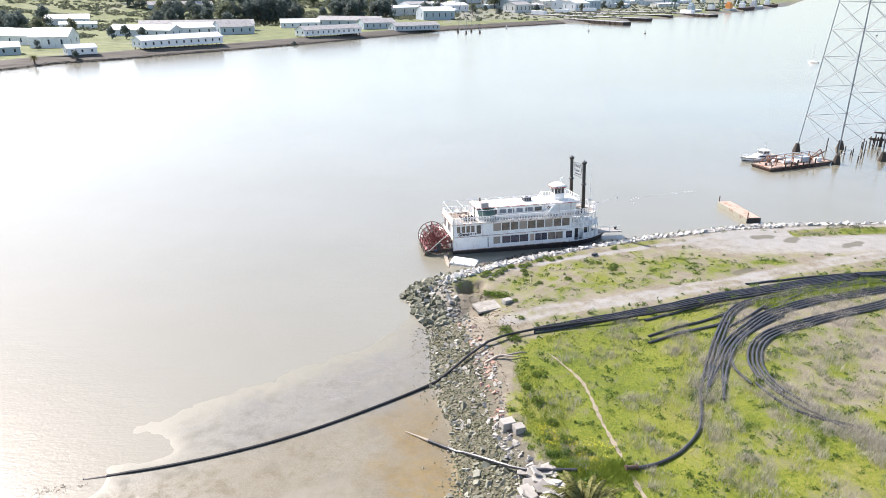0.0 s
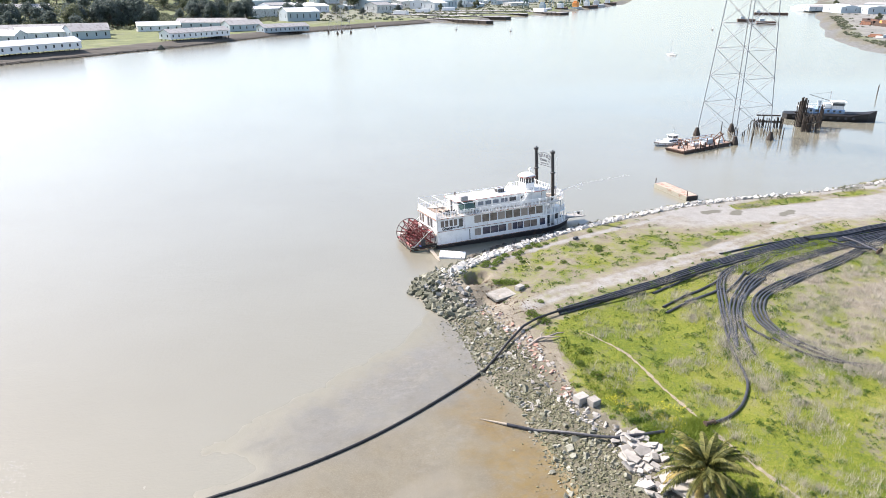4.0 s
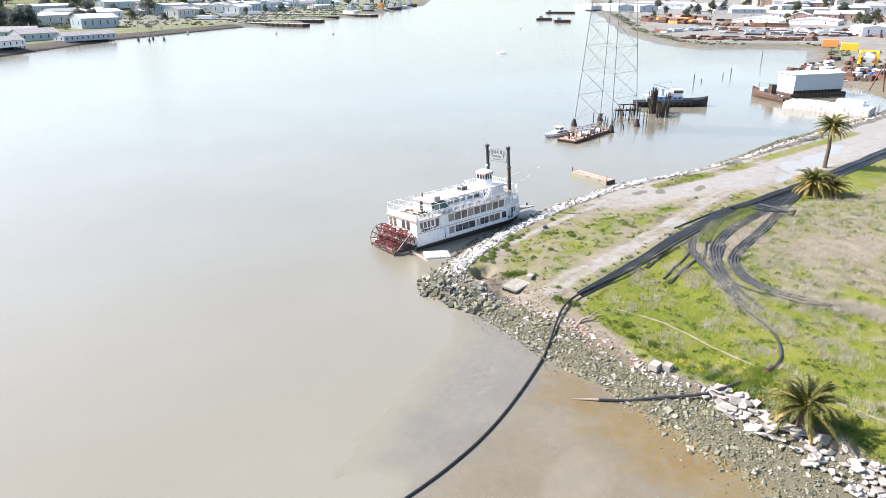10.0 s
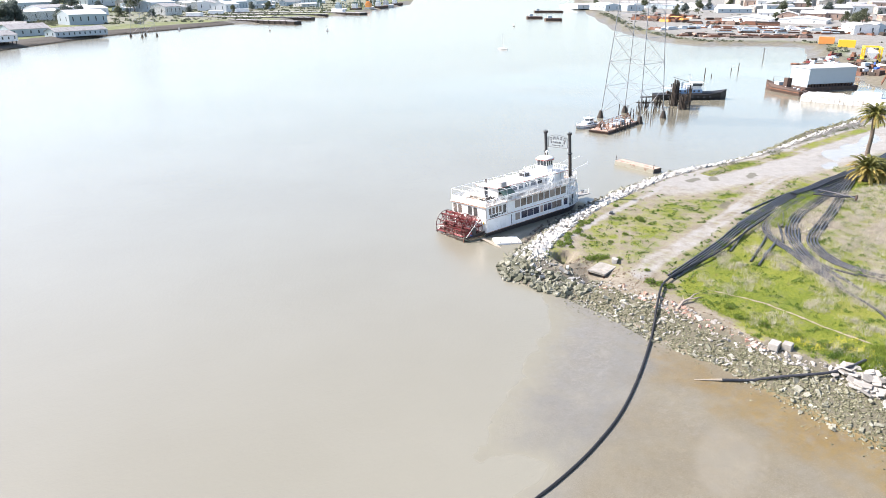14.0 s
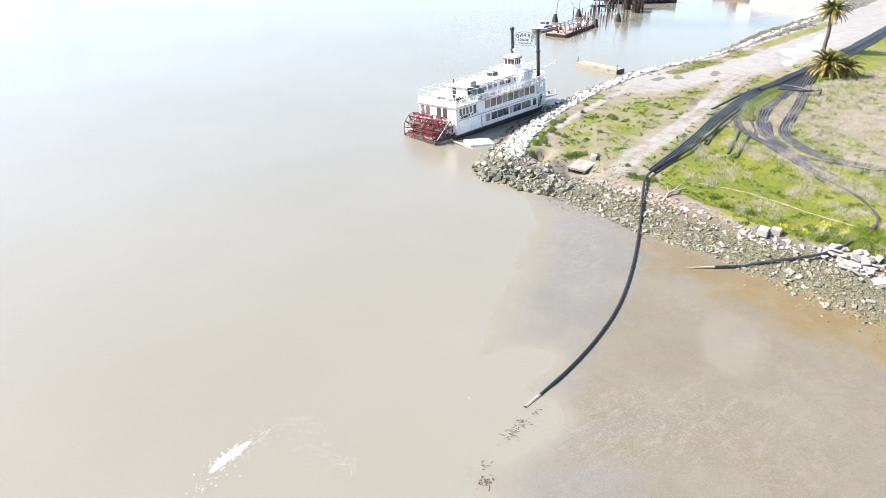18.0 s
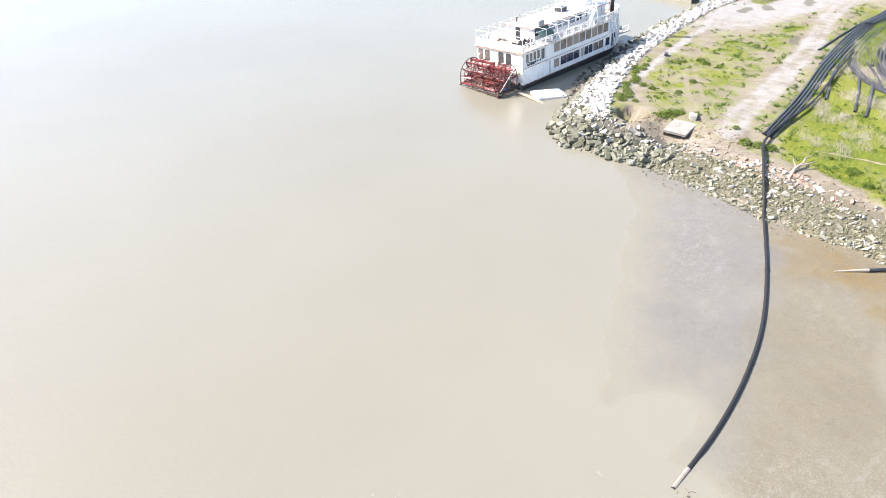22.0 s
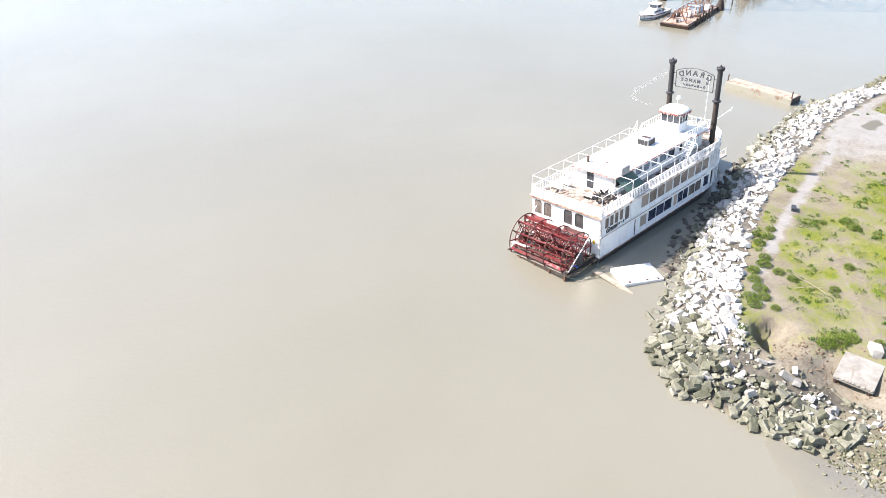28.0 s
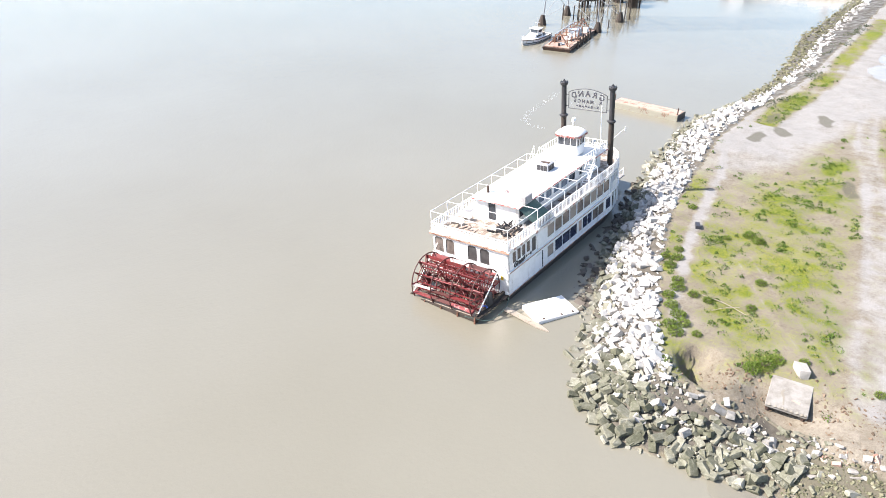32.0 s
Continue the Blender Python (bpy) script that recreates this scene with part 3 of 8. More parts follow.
def axis(lo, a, b, hi, step, grow):
    """Even steps from a to b, growing steps on towards lo and hi."""
    mid = list(np.arange(a, b, step))
    up, s, x = [], step, mid[-1]
    while x < hi:
        s *= grow
        x += s
        up.append(min(x, hi))
    dn, s, x = [], step, a
    while x > lo:
        s *= grow
        x -= s
        dn.append(max(x, lo))
    return np.array(dn[::-1] + mid + up)


def sheet(name, xs, ys, z, mat):
    X, Y = np.meshgrid(xs, ys)
    nx, ny = len(xs), len(ys)
    co = np.stack([X, Y, z(X, Y)], -1).reshape(-1, 3)
    i = (np.arange(ny - 1)[:, None] * nx + np.arange(nx - 1)[None]).ravel()
    quads = np.stack([i, i + 1, i + nx + 1, i + nx], 1)
    me = bpy.data.meshes.new(name)
    me.vertices.add(len(co))
    me.vertices.foreach_set("co", co.ravel())
    me.loops.add(quads.size)
    me.loops.foreach_set("vertex_index", quads.ravel().astype(np.int32))
    me.polygons.add(len(quads))
    me.polygons.foreach_set("loop_start", np.arange(0, quads.size, 4, dtype=np.int32))
    me.polygons.foreach_set("use_smooth", np.ones(len(quads), bool))
    me.update(calc_edges=True)
    me.validate()
    me.materials.append(mat)
    return new(name, me), X.ravel(), Y.ravel(), co[:, 2]


WAKE = [(41.0, 141.2, 0), (41.0, 144.6, 0), (44.5, 147.2, 0), (49.5, 149.0, 0), (57.0, 151.5, 0)]
TRACK = [(9, 82.5), (14, 84.5), (24, 87.5), (45, 95), (58, 101), (71, 105.5), (88, 111), (105, 116), (150, 128), (210, 140)]
TRACK3 = [(8.6, 84.6), (11.5, 87.6), (15.5, 92.6), (22, 99.0)]
TRACK2 = [(6.5, 97), (10, 99.3), (15.1, 102), (23.6, 105.5), (33, 109), (39, 111), (50, 116)]
PATH = [(12.6, 73.8), (13.9, 71.2), (15.7, 66.6), (16.2, 60.2), (16.8, 55), (17.4, 50), (18.6, 43.5), (19.8, 38), (22, 28)]


def cover(px, py):
    """Shares of grass, bare track and mud at each place."""
    d_bk, in_bk = seg_dist(px, py, BANK), inside(px, py, BANK)
    z = height(px, py)
    g = np.where(in_bk, np.where(py < 60 + 0.45 * px, 0.78, np.where(px < 48, 0.52, 0.50)) + 0.2 * wave(px, py, 11, 11) + 0.16 * wave(px, py, 3.4, 12), 0.0)
    g = np.where(in_bk & inside(px, py, FIELD), 0.84 + 0.14 * wave(px, py, 6, 67) + 0.1 * wave(px, py, 2.2, 68), g)
    g = np.where(in_bk & (d_bk < 1.6) & (py < 90), g - 0.3, g)
    g = g - 0.6 * np.exp(-(((px - 4.5) / 3.2) ** 2 + ((py - 87) / 6.5) ** 2))
    # greyer, drier ground inside the loops of pipe
    dry = np.exp(-(((px - 62) / 22) ** 2 + ((py - 72) / 13) ** 2))
    g = g - 0.55 * dry
    d_t = seg_dist(px, py, TRACK, False)
    t1 = np.exp(-(d_t / (2.7 + 0.7 * wave(px, py, 15, 13) + 0.4 * wave(px, py, 3.3, 57))) ** 2) * (0.44 + 0.16 * wave(px, py, 12, 14) + 0.16 * wave(px, py, 2.7, 58) + 0.3 * np.exp(-((d_t - 1.1) / 0.5) ** 2))
    t2 = np.exp(-(seg_dist(px, py, TRACK2, False) / (0.75 + 0.4 * wave(px, py, 4, 52))) ** 2) * (0.8 + 0.3 * wave(px, py, 2.5, 53))
    d_3 = seg_dist(px, py, TRACK3, False)
    t2 = np.maximum(t2, 0.42 * np.exp(-((d_3 - 0.8) / 0.32) ** 2) * (0.75 + 0.4 * wave(px, py, 2.3, 96)))
    flat = np.exp(-(((px - 72) / 34) ** 4 + ((py - 114) / 8.5) ** 4))
    flat2 = np.clip((px - 58) / 25, 0, 1) * np.clip((py - 98 - (px - 60) * 0.13) / 6, 0, 1) * in_bk
    strip = np.exp(-((d_bk - 3.2) / 1.9) ** 4) * (px > 62) * (px < 160) * np.clip(0.72 + 0.4 * wave(px, py, 13, 66) + 0.2 * wave(px, py, 3, 69), 0, 1)
    t = np.clip(np.maximum.reduce([t1, t2, 0.8 * flat + 0.12 * flat * wave(px, py, 9, 19), 0.72 * flat2 + 0.15 * flat2 * wave(px, py, 10, 20)]) - 1.2 * strip, 0, 1) * in_bk
    g = np.where(in_bk, np.maximum(g * (1 - t), 0.9 * strip), 0)
    isle = np.exp(-(((px - 52) / 5) ** 2 + ((py - 102.5) / 1.6) ** 2))
    t, g = t * (1 - isle), np.maximum(g, isle)
    m = np.where(in_bk, 0, np.clip((0.32 - z) / 0.15, 0, 1))
    west = inside(px, py, WEST)
    d_w = seg_dist(px, py, WEST)
    g = np.where(west, np.clip(0.9 + 0.3 * wave(px, py, 60, 15) + 0.2 * wave(px, py, 20, 17), 0, 1) * np.clip((d_w - 12) / 6, 0, 1) * np.where((px > 0) & (py > 800) & (d_w > 70) & (d_w < 330), 0.55, 1), g)
    m = np.where(west, np.clip(2.2 - d_w / 9, 0, 1), m)
    east = in_bk & (px > 235)
    g = np.where(east, np.clip(1.0 - d_bk / 20, 0, 0.7) + 0.1 * wave(px, py, 30, 16), g)
    t = np.where(east, np.clip(d_bk / 80, 0, 0.42), t)
    # the brown film on the mud east of the long pipe
    film = 0.55 * np.clip((70.7 + 0.51 * px - py) / 5, 0, 1) * np.clip((px + 40) / 12, 0, 1) + 0.55 * np.exp(-((px - 1) / 8) ** 2 - ((py - 47) / 12) ** 4) + 0.12 * wave(px, py, 8, 18)
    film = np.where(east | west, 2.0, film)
    # ground under the riprap goes dark, so gaps between stones look shaded
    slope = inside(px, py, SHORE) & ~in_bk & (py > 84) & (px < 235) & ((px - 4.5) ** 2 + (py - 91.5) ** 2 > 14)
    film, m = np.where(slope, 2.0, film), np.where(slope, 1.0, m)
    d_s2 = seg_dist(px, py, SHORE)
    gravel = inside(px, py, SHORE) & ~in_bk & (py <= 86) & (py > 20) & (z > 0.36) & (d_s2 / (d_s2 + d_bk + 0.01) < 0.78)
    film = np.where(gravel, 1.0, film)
    dark_dirt = np.max([np.exp(-(oval(px, py, q) * (1 + 0.25 * wave(px, py, 2.2, 51))) ** 6) for q in DAMP], 0)
    # soil darkened round the hollow, the scarp's shade put into its colour
    dark_dirt = np.maximum(dark_dirt, 0.55 * np.exp(-((px - 4.3) / 2.6) ** 2 - ((py - 91.5) / 4.0) ** 2) * (1 + 0.5 * wave(px, py, 1.8, 54)))
    film = np.where(in_bk & (px < 235), dark_dirt, film)
    edge = inside(px, py, SHORE) & ~in_bk & (px >= 235)
    near_e = (px >= 235) & inside(px, py, SHORE) & (d_bk < 9)
    g, m = np.where(edge, 0.4, g), np.where(edge | near_e, 0.62, m)
    return np.stack([np.clip(g, 0, 1), t, m, np.clip(film, 0, 2)], -1)


gx = axis(-4400, -46, 128, 4400, 0.52, 1.055)
gy = axis(-600, 30, 134, 4300, 0.52, 1.045)
ground, GX, GY, GZ = sheet("ground", gx, gy, height, M["ground"])
tagged(ground, "grassy river spit with dirt tracks, mudflat and far shores", "ground", kind="structure")
lay = ground.data.attributes.new("cover", "FLOAT_COLOR", "POINT")
lay.data.foreach_set("color", cover(GX, GY).ravel())
# the mudflat: worked patches, standing water, rusty bloom below the bank
POOL = (-12.2, 49.6, 5.6, 3.0, 35)


def mudflat(px, py):
    patch = lambda x, y, a, b, rot, s: np.exp(-(oval(px, py, (x, y, a, b, rot)) * (1 + 0.25 * wave(px, py, 5, s))) ** 4)
    worked = np.max([0.95 * patch(-10.5, 70.5, 11.5, 5.2, 50, 81), 0.8 * patch(-28, 47.5, 11, 5.5, -28, 82), 0.55 * patch(-8, 59, 7, 3.0, 40, 83), 0.5 * patch(-18, 40, 14, 6, 10, 84), 0.6 * patch(0.2, 73, 5, 10, 12, 85)], 0)
    ring = oval(px, py, POOL) * (1 + 0.1 * wave(px, py, 6, 86))
    pool = np.clip((1.05 - ring) / 0.25, 0, 1) * 0.8
    pool = np.maximum(pool, 0.9 * np.exp(-((ring - 1.05) / 0.05) ** 2) * (py < 50.5 + 0.3 * wave(px, py, 4, 87)) * (px > -14))
    gutter = seg_dist(px, py, [(-1.5, 72.6), (-8.6, 66.9), (-15.6, 62.3), (-22, 59.2), (-28, 57)], False)
    worked = worked * np.clip((gutter - 0.6) / 1.0, 0, 1)
    bloom = np.exp(-(oval(px, py, (-0.1, 48.0, 5.4, 12.0, 8)) * (1 + 0.3 * wave(px, py, 6, 88))) ** 4) + 0.45 * patch(-2.5, 64.5, 3.2, 5.5, -20, 89)
    inland = np.clip((height(px, py) - 0.3) / 0.2, 0, 1)
    keep = (1 - inland) * (px < 12) * (px > -60) * (py < 100) * (py > 5)
    return np.stack([worked * keep * (1 - pool), pool * keep, np.clip(bloom, 0, 1) * keep, keep], -1)


lay = ground.data.attributes.new("flat", "FLOAT_COLOR", "POINT")
lay.data.foreach_set("color", mudflat(GX, GY).ravel())
water, WX, WY, WZ = sheet("water", axis(-4400, -60, 40, 4400, 1.0, 1.12), axis(-600, 20, 125, 4300, 1.0, 1.12), lambda x, y: np.zeros_like(x), M["water"])
lee = np.exp(-(((WX - 190) / 120) ** 4 + ((WY - 215) / 90) ** 4)) * np.clip(0.8 + 0.5 * wave(WX, WY, 60, 91), 0, 1)
water.data.attributes.new("lee", "FLOAT", "POINT").data.foreach_set("value", lee)
tagged(water, "pale brown silty river water with small ripples", "water", kind="structure")


def on_ground(x, y):
    return float(height(np.array([x]), np.array([y]))[0])

# ---- the paddle steamer ----
steamer = thing("paddle_steamer", pose(1.21, 115.83, -0.1, 0, 0, 10.7) @ pose(0, 0, 0, -4.6, -1.2, 0) @ Matrix.Scale(1.01, 4),
                "derelict white three-deck stern-wheel paddle steamer aground beside rocks", "steamboat")


def plan(x):
    """Half the boat's beam at x metres from the transom."""
    if x < 20:
        return 4.35
    t = min((x - 20) / 9.0, 1)
    return max(0.12, 4.35 * (1 - t ** 2.2))


def deck_plan(x, end=27.3):
    """Half the beam of the upper decks, which end in a round bow."""
    if x < 20:
        return 4.4
    t = min((x - 20) / (end - 20), 1)
    return 4.4 * math.sqrt(max(0.0, 1 - t ** 2.6)) + 0.02


def outline(f, x0, x1, n=14):
    xs = [x0 + (x1 - x0) * (1 - (1 - i / n) ** 1.7) if x1 > 20 else x0 + (x1 - x0) * i / n for i in range(n + 1)]
    xs = sorted({x0, min(20.0, x1), *(20 + (x1 - 20) * (1 - (1 - i / n) ** 2) for i in range(n + 1))} if x1 > 20 else {x0, x1})
    return [(x, -f(x)) for x in xs] + [(x, f(x)) for x in reversed(xs)]


hull_rings = [[(x * (0.985 if z < 0 else 1) if x > 20 else x, y * s, z) for x, y in outline(plan, 0, 28.9)] for z, s in ((-1.2, 0.86), (-0.2, 0.96), (0.25, 1.0), (0.42, 1.0))]
part("hull", MB().loft(hull_rings), M["hull"], steamer, "black lower hull streaked with rust")
part("rubbing_strake", MB().loft([[(x + 0.02, y * 1.015, z) for x, y in outline(plan, -0.05, 28.95)] for z in (0.42, 0.56)]), M["white"], steamer)
part("main_deck", MB().prism([(x, y * 0.985) for x, y in outline(plan, 0.02, 28.6)], 0.56, 0.62), M["deck"], steamer)


def holed(us, ws, holes, put):
    """One closed board with rectangular openings: us and ws are its edges, put(u, w, side) gives a corner."""
    us = sorted({*us, *(h[0] for h in holes), *(h[1] for h in holes)})
    ws = sorted({*ws, *(h[2] for h in holes), *(h[3] for h in holes)})
    nu, nw = len(us), len(ws)
    solid = lambda i, j: 0 <= i < nu - 1 and 0 <= j < nw - 1 and not any(h[0] < (us[i] + us[i + 1]) / 2 < h[1] and h[2] < (ws[j] + ws[j + 1]) / 2 < h[3] for h in holes)
    mb = MB()
    mb.v = [tuple(put(u, w, s)) for s in (0, 1) for w in ws for u in us]
    at = lambda i, j, s: s * nu * nw + j * nu + i
    for i in range(nu - 1):
        for j in range(nw - 1):
            if not solid(i, j):
                continue
            mb.f.append((at(i, j, 0), at(i + 1, j, 0), at(i + 1, j + 1, 0), at(i, j + 1, 0)))
            mb.f.append((at(i, j + 1, 1), at(i + 1, j + 1, 1), at(i + 1, j, 1), at(i, j, 1)))
            for di, dj, a, b in ((-1, 0, (i, j + 1), (i, j)), (1, 0, (i + 1, j), (i + 1, j + 1)), (0, -1, (i, j), (i + 1, j)), (0, 1, (i + 1, j + 1), (i, j + 1))):
                if not solid(i + di, j + dj):
                    mb.f.append((at(*b, 0), at(*a, 0), at(*a, 1), at(*b, 1)))
    used = sorted({k for f in mb.f for k in f})
    new_index = {k: n for n, k in enumerate(used)}
    mb.v, mb.f = [mb.v[k] for k in used], [tuple(new_index[k] for k in f) for f in mb.f]
    return mb


def wall_with_holes(x0, x1, z0, z1, holes, y, thick=0.12):
    """An upright wall in the x direction with rectangular openings (x0, x1, z0, z1)."""
    return holed((x0, x1), (z0, z1), holes, lambda u, w, s: (u, y + s * thick, w))


def window(parent, x0, x1, z0, z1, y, side, mat, frame_mat=None, bar=0.05, panes=1):
    """A framed window in a wall along x; side is -1 or 1, the way it faces."""
    fr = MB()
    yo = sorted((y, y + side * 0.035))
    fr.box(x0, x1, *yo, z0, z0 + bar).box(x0, x1, *yo, z1 - bar, z1)
    for i in range(panes + 1):
        xc = x0 + (x1 - x0) * i / panes
        fr.box(max(x0, xc - bar / 2), min(x1, xc + bar / 2) + (bar / 2 if i == 0 else 0), *yo, z0 + bar, z1 - bar)
    w = part("window", fr, frame_mat or M["whitetrim"], parent)
    for i in range(panes):
        a, b = x0 + (x1 - x0) * i / panes, x0 + (x1 - x0) * (i + 1) / panes
        part("pane", MB().box(a, b, *sorted((y - side * 0.06, y - side * 0.03)), z0, z1), mat, w)
    return w


Z2, Z3, ZR = 2.78, 5.05, 7.2
low_wins = [(6.95, 8.25, "tan", 1), (8.5, 13.2, "glassnavy", 3), (13.5, 14.3, "rustpale", 1), (14.4, 16.6, "glassnavy", 2), (16.7, 19.45, "glassgrey", 2), (19.95, 21.15, "glassnavy", 1)]
up_wins = [(6.95 + i * 1.535, 6.95 + i * 1.535 + 1.43, "glassgrey" if i % 3 else "tan", 1) for i in range(9)]
aft_wins = [(0.62 + i * 0.82, 1.3 + i * 0.82, "glassgrey", 1) for i in range(4)] + [(4.02, 4.85, "glassdark", 1)]
for side, nm in ((-1, "starboard"), (1, "port")):
    y = side * 4.35
    holes = [(a, b, 1.1, 2.45) for a, b, *_ in low_wins]
    part("lower_side", wall_with_holes(0, 21.6, 0.56, Z2, holes, y, -side * 0.12), M["white"], steamer, "white painted side wall stained with rust")
    for a, b, mt, n in low_wins:
        window(steamer, a, b, 1.1, 2.45, y, side, M[mt], panes=n)
    holes = [(a, b, 3.34, 4.8) for a, b, *_ in up_wins] + [(a, b, 3.45 if b < 4 else 3.1, 4.68) for a, b, *_ in aft_wins]
    part("upper_side", wall_with_holes(0, 21.0, Z2 + 0.1, Z3 - 0.12, holes, y * 1.0, -side * 0.12), M["white"], steamer)
    for a, b, mt, n in up_wins:
        window(steamer, a, b, 3.34, 4.8, y, side, M[mt], panes=n)
    for a, b, mt, n in aft_wins:
        window(steamer, a, b, 3.45 if b < 4 else 3.1, 4.68, y, side, M[mt], panes=n)
    # pale blue name scroll under the aft windows, plain bars
    sc = MB()
    for i in range(0 if side > 0 else 5, 9):
        sc.box(0.7 + i * 0.38, 0.7 + i * 0.38 + 0.27, *sorted((y + side * 0.012, y + side * 0.02)), 3.08 + 0.06 * math.sin(i * 2.1), 3.3 + 0.05 * math.cos(i * 3.0))
    part("name_scroll", sc, M["signtext"], steamer, "dark scrolled lettering too worn to read")
    d = MB().box(4.6, 5.9, *sorted((y + side * 0.01, y + side * 0.04)), 0.7, 2.3)
    part("side_door", d, M["whitetrim"], steamer)
    part("door_gap", MB().box(5.98, 6.12, *sorted((y + side * 0.01, y + side * 0.03)), 0.62, 2.45), M["black"], steamer)

# stern wall with four windows; it runs across the boat
sw = [(3.02, 4.12), (1.72, 2.82), (-0.92, 0.22), (-2.32, -1.18)]
stern = holed((-4.35, 4.35), (0.56, Z3 - 0.12), [(a, b, 3.02, 4.68) for a, b in sw], lambda u, w, s: (s * 0.12, u, w))
part("stern_wall", stern, M["white"], steamer, "white stern wall with rust streaks")
for a, b in sw:
    fr = MB()
    fr.box(-0.03, 0.0, a, a + 0.05, 3.02, 4.68).box(-0.03, 0.0, b - 0.05, b, 3.02, 4.68).box(-0.03, 0.0, a + 0.05, b - 0.05, 3.02, 3.07)
    fr.add([(-0.03, a + 0.05, 4.43), (-0.03, a + 0.25, 4.62), (-0.03, b - 0.25, 4.62), (-0.03, b - 0.05, 4.43), (-0.03, b - 0.05, 4.68), (-0.03, a + 0.05, 4.68)], [(0, 1, 5), (1, 2, 4, 5), (2, 3, 4)])
    w = part("stern_window", fr, M["whitetrim"], steamer)
    part("pane", MB().box(0.03, 0.05, a, b, 3.02, 4.68), M["glassdark"] if a < 1 else M["glassgrey"], w)

# decks
part("second_deck", MB().prism(outline(lambda x: deck_plan(x, 27.4) * 1.01, -0.05, 27.4), Z2 - 0.02, Z2 + 0.1), M["whitetrim"], steamer)
part("third_deck", MB().prism(outline(lambda x: deck_plan(x, 27.0) * 1.025, -0.12, 27.05), Z3 - 0.12, Z3), M["promenade"], steamer, "pale weathered promenade deck")
corn = MB()
for side in (-1, 1):
    corn.box(-0.14, 20, *sorted((side * 4.515, side * 4.56)), Z3 - 0.2, Z3 + 0.05)
corn.box(-0.2, -0.13, -4.56, 4.56, Z3 - 0.2, Z3 + 0.05)
edge = MB()
for side in (-1, 1):
    edge.box(0, 20, *sorted((side * 4.445, side * 4.475)), Z2 - 0.05, Z2 + 0.04)
    edge.box(0, 20, *sorted((side * 4.42, side * 4.45)), 0.44, 0.53)
part("deck_edge", edge, M["rustline"], steamer, "rust-stained deck edges")
part("stern_band", MB().box(-0.24, -0.2, -4.56, 4.56, Z3 - 0.2, Z3 - 0.06), M["rustline"], steamer, "band of rust across the stern")
part("cornice", corn, M["cornice"], steamer, "flaking red and white cornice")

# closed forward bulkheads under and behind the bow decks
part("forward_bulkhead", MB().box(21.0, 21.12, -4.2, 4.2, Z2 + 0.1, Z3 - 0.12), M["white"], steamer)
fb = part("forward_house", MB().chamfer(21.6, 25.2, -2.9, 2.9, 0.62, Z2 - 0.02, 0.05), M["white"], steamer)
for side in (-1, 1):
    for x in (22.1, 23.9):
        part("door", MB().box(x, x + 0.85, *sorted((side * 2.9, side * 2.94)), 0.7, 2.55), M["glass"], fb)
for i in range(7):
    x = 21.4 + i * 0.95
    for side in (-1, 1):
        for f, za, zb in ((27.3, 0.5, Z2), (27.0, Z2, Z3 - 0.1)):
            y = side * deck_plan(x, f) * 0.98
            part("bow_post", MB().bar((x, y, za), (x, y, zb), 0.09), M["whitetrim"], steamer)
for i in range(4):
    x = 23.3 + i * 0.95
    for side in (-1, 1):
        if plan(x + 0.9) > 0.3:
            ring = [(x, side * plan(x) * 0.99), (x + 0.9, side * plan(x + 0.9) * 0.99), (x + 0.9, side * plan(x + 0.9) * 0.99 - side * 0.05), (x, side * plan(x) * 0.99 - side * 0.05)]
            part("bow_bulwark", MB().prism(ring if side > 0 else ring[::-1], 0.6, 1.6), M["white"], steamer)


UNIT = MB().box(-0.5, 0.5, -0.5, 0.5, 0, 1).mesh("baluster")
UNIT.materials.append(M["whitetrim"])


def railing(pts, z, h, name, gap=0.26):
    """A white railing along a line: each post, rail and baluster is a part of its own."""
    for (xa, ya), (xb, yb) in zip(pts, pts[1:]):
        ln, rot = math.hypot(xb - xa, yb - ya), math.degrees(math.atan2(yb - ya, xb - xa))
        part("rail_post", MB().bar((xa, ya, z), (xa, ya, z + h + 0.03), 0.08), M["whitetrim"], steamer)
        part("handrail", MB().bar((xa, ya, z + h), (xb, yb, z + h), 0.08, 0.07), M["whitetrim"], steamer)
        part("lower_rail", MB().bar((xa, ya, z + 0.14), (xb, yb, z + 0.14), 0.05), M["whitetrim"], steamer)
        if gap < 0.4:
            part("middle_rail", MB().bar((xa, ya, z + h * 0.78), (xb, yb, z + h * 0.78), 0.04), M["whitetrim"], steamer)
        k = max(1, int(ln / gap))
        for i in range(1, k):
            t = i / k
            ob = new("baluster", UNIT)
            ob.parent = steamer
            ob.matrix_basis = pose(xa + (xb - xa) * t, ya + (yb - ya) * t, z + 0.14, 0, 0, rot) @ Matrix.Diagonal((0.11 if i % 2 else 0.05, 0.04, h - 0.14, 1))


def rail_line(f, x0, x1, step, side):
    n = max(1, round((x1 - x0) / step))
    return [(x0 + (x1 - x0) * i / n, side * f(x0 + (x1 - x0) * i / n)) for i in range(n + 1)]


up_plan = lambda x: deck_plan(x, 27.0) * 0.995
for side in (-1, 1):
    line = rail_line(up_plan, 0, 20, 1.67, side) + [(x, side * up_plan(x)) for x in (21.5, 23, 24.3, 25.4, 26.2, 26.8)]
    railing(line, Z3, 1.02, "rail_bay")
    low = [(x, side * deck_plan(x, 27.3) * 0.985) for x in (21.2, 22.6, 24, 25.2, 26.2, 27.0)]
    railing(low, Z2 + 0.1, 0.95, "rail_bay")
